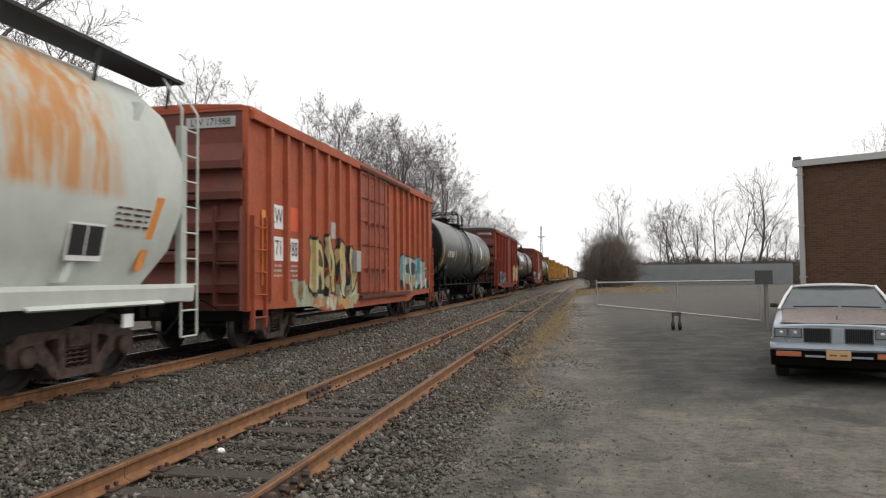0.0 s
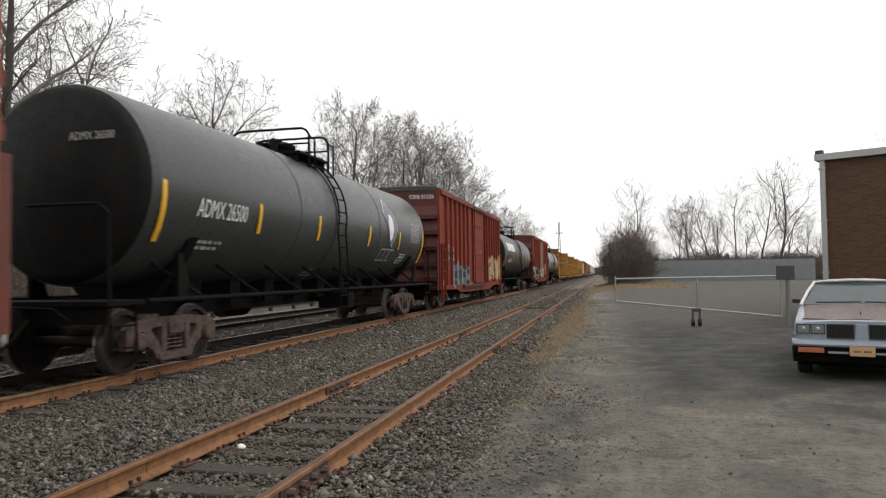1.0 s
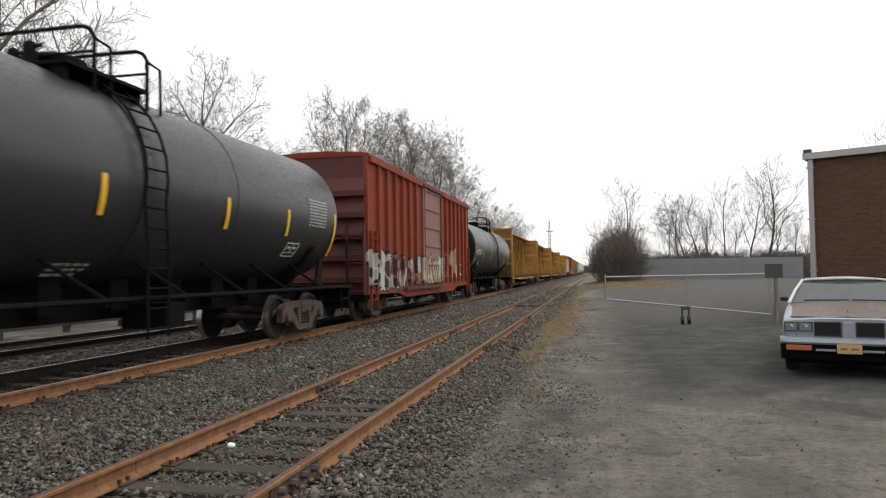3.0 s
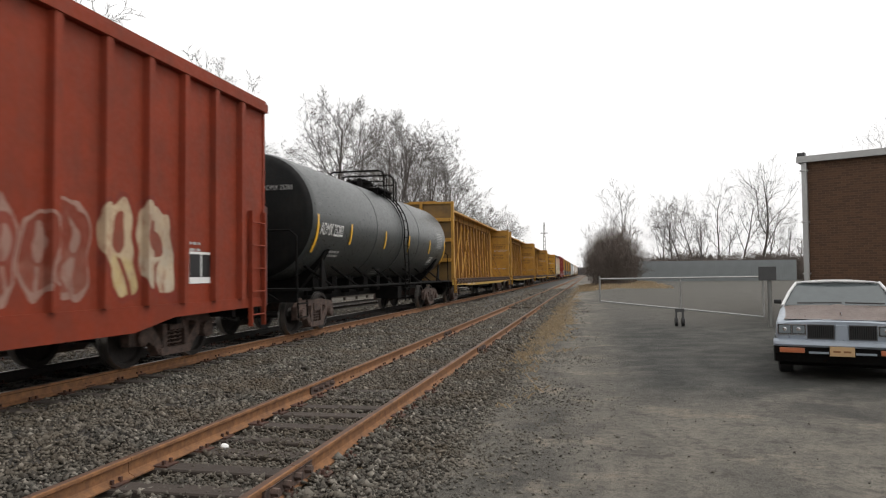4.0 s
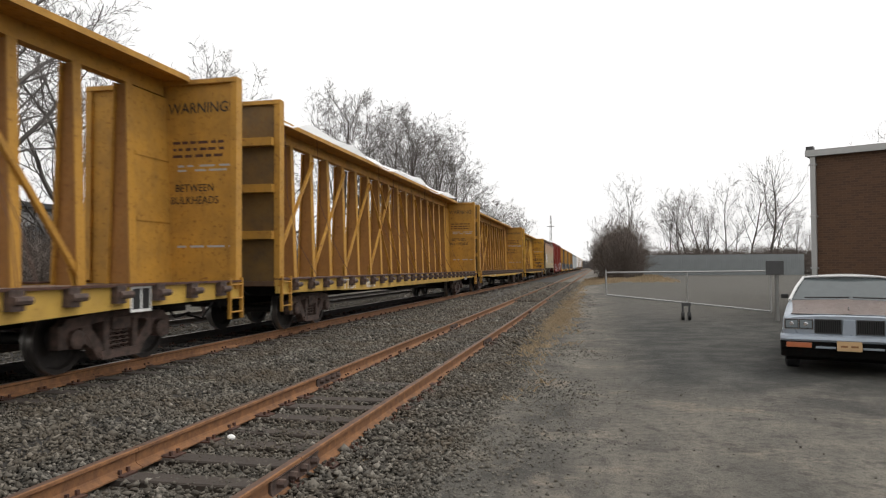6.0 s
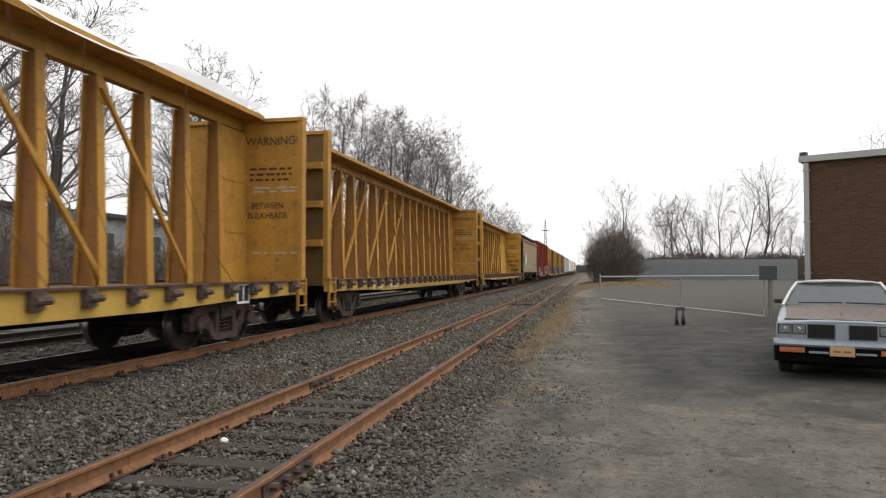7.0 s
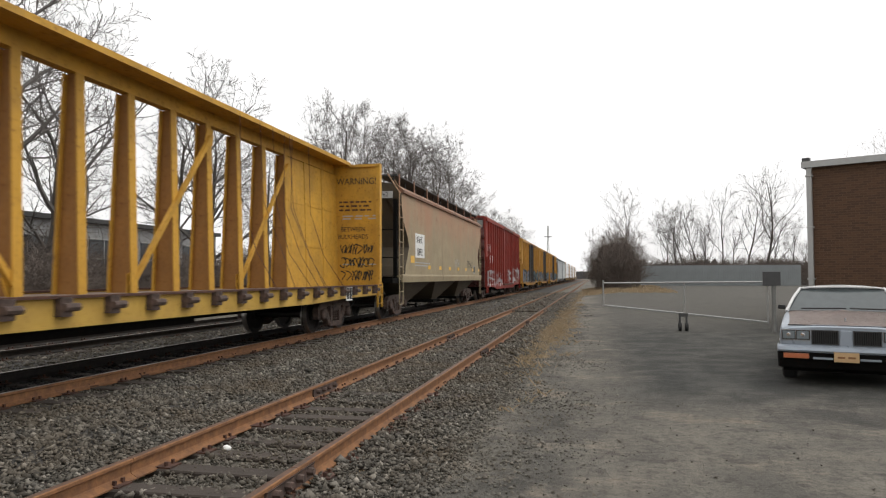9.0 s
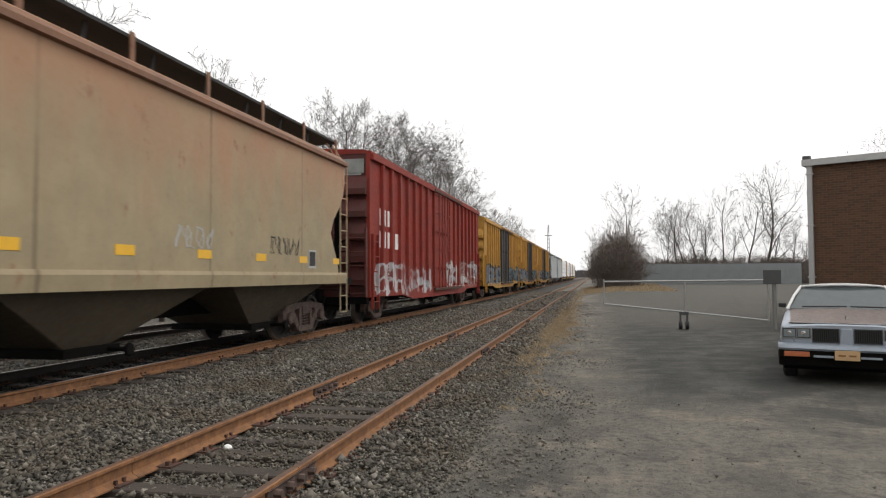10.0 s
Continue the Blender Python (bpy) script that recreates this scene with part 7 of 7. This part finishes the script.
def dry_grass():
    """Straw-coloured tufts by the siding and at the lot's far edge."""
    rg = random.Random(12)
    vs, fs = [], []
    spots = []
    for k in range(150):
        spots.append((rg.gauss(-1.5, 0.22), rg.uniform(12, 60), 0.1, 7))
    for k in range(160):
        y = rg.uniform(28, 62)
        spots.append((-1.35 + rg.gauss(0, 0.25), y, 0.16, 8))
    for k in range(900):
        y = rg.uniform(58, 84)
        spots.append((rg.uniform(-1.0, 6.5), y, 0.3, 8))
    for k in range(420):
        spots.append((rg.gauss(-1.15, 0.28), rg.gauss(22, 5), 0.11, 8))
    for k in range(120):
        spots.append((rg.gauss(-1.9, 0.15), rg.uniform(4.3, 7.5), 0.03, 6))
    for x, y, s, n in spots:
        z = lot_height(x, y) - 0.03
        for j in range(n):
            a = rg.uniform(0, 6.28)
            bx, by = x + rg.gauss(0, s * 0.7), y + rg.gauss(0, s * 0.7)
            h = s * rg.uniform(0.5, 1.3)
            lx, ly = h * 0.9 * math.cos(a), h * 0.9 * math.sin(a)
            w = 0.006 + 0.03 * s
            b = len(vs)
            vs += [(bx - w, by, z), (bx + w, by + w, z), (bx + lx * 0.5, by + ly * 0.5, z + h * 0.45), (bx + lx, by + ly, z + h * 0.6)]
            fs.append((b, b + 1, b + 2))
            fs.append((b, b + 2, b + 3))
    me = bpy.data.meshes.new("dry_grass")
    me.from_pydata(vs, [], fs)
    me.materials.append(plain("dry_straw", (0.33, 0.25, 0.155), 0.95, 0, 0.3, 3))
    tagged(new("dry_grass", me), "dry straw-coloured winter grass along the siding", "grass", kind="stuff")


dry_grass()


def motions():
    """The train runs towards the camera at an even speed."""
    turn = math.degrees(SPEED / 0.457)
    for wheel, x, y, flip in WHEELS:
        s = 1 if flip == 0 else -1
        walk(wheel, [(k / FPS, pose(x, y, 0.457, s * turn * k / FPS, 0, flip)) for k in range(0, 10 * FPS + 1)])
    for car, s in TRAIN:
        walk(car, [(t, pose(TRACK_X, s - SPEED * t, RAIL_Z)) for t in (0.0, 2.5, 5.0, 7.5, 10.0)])


motions()
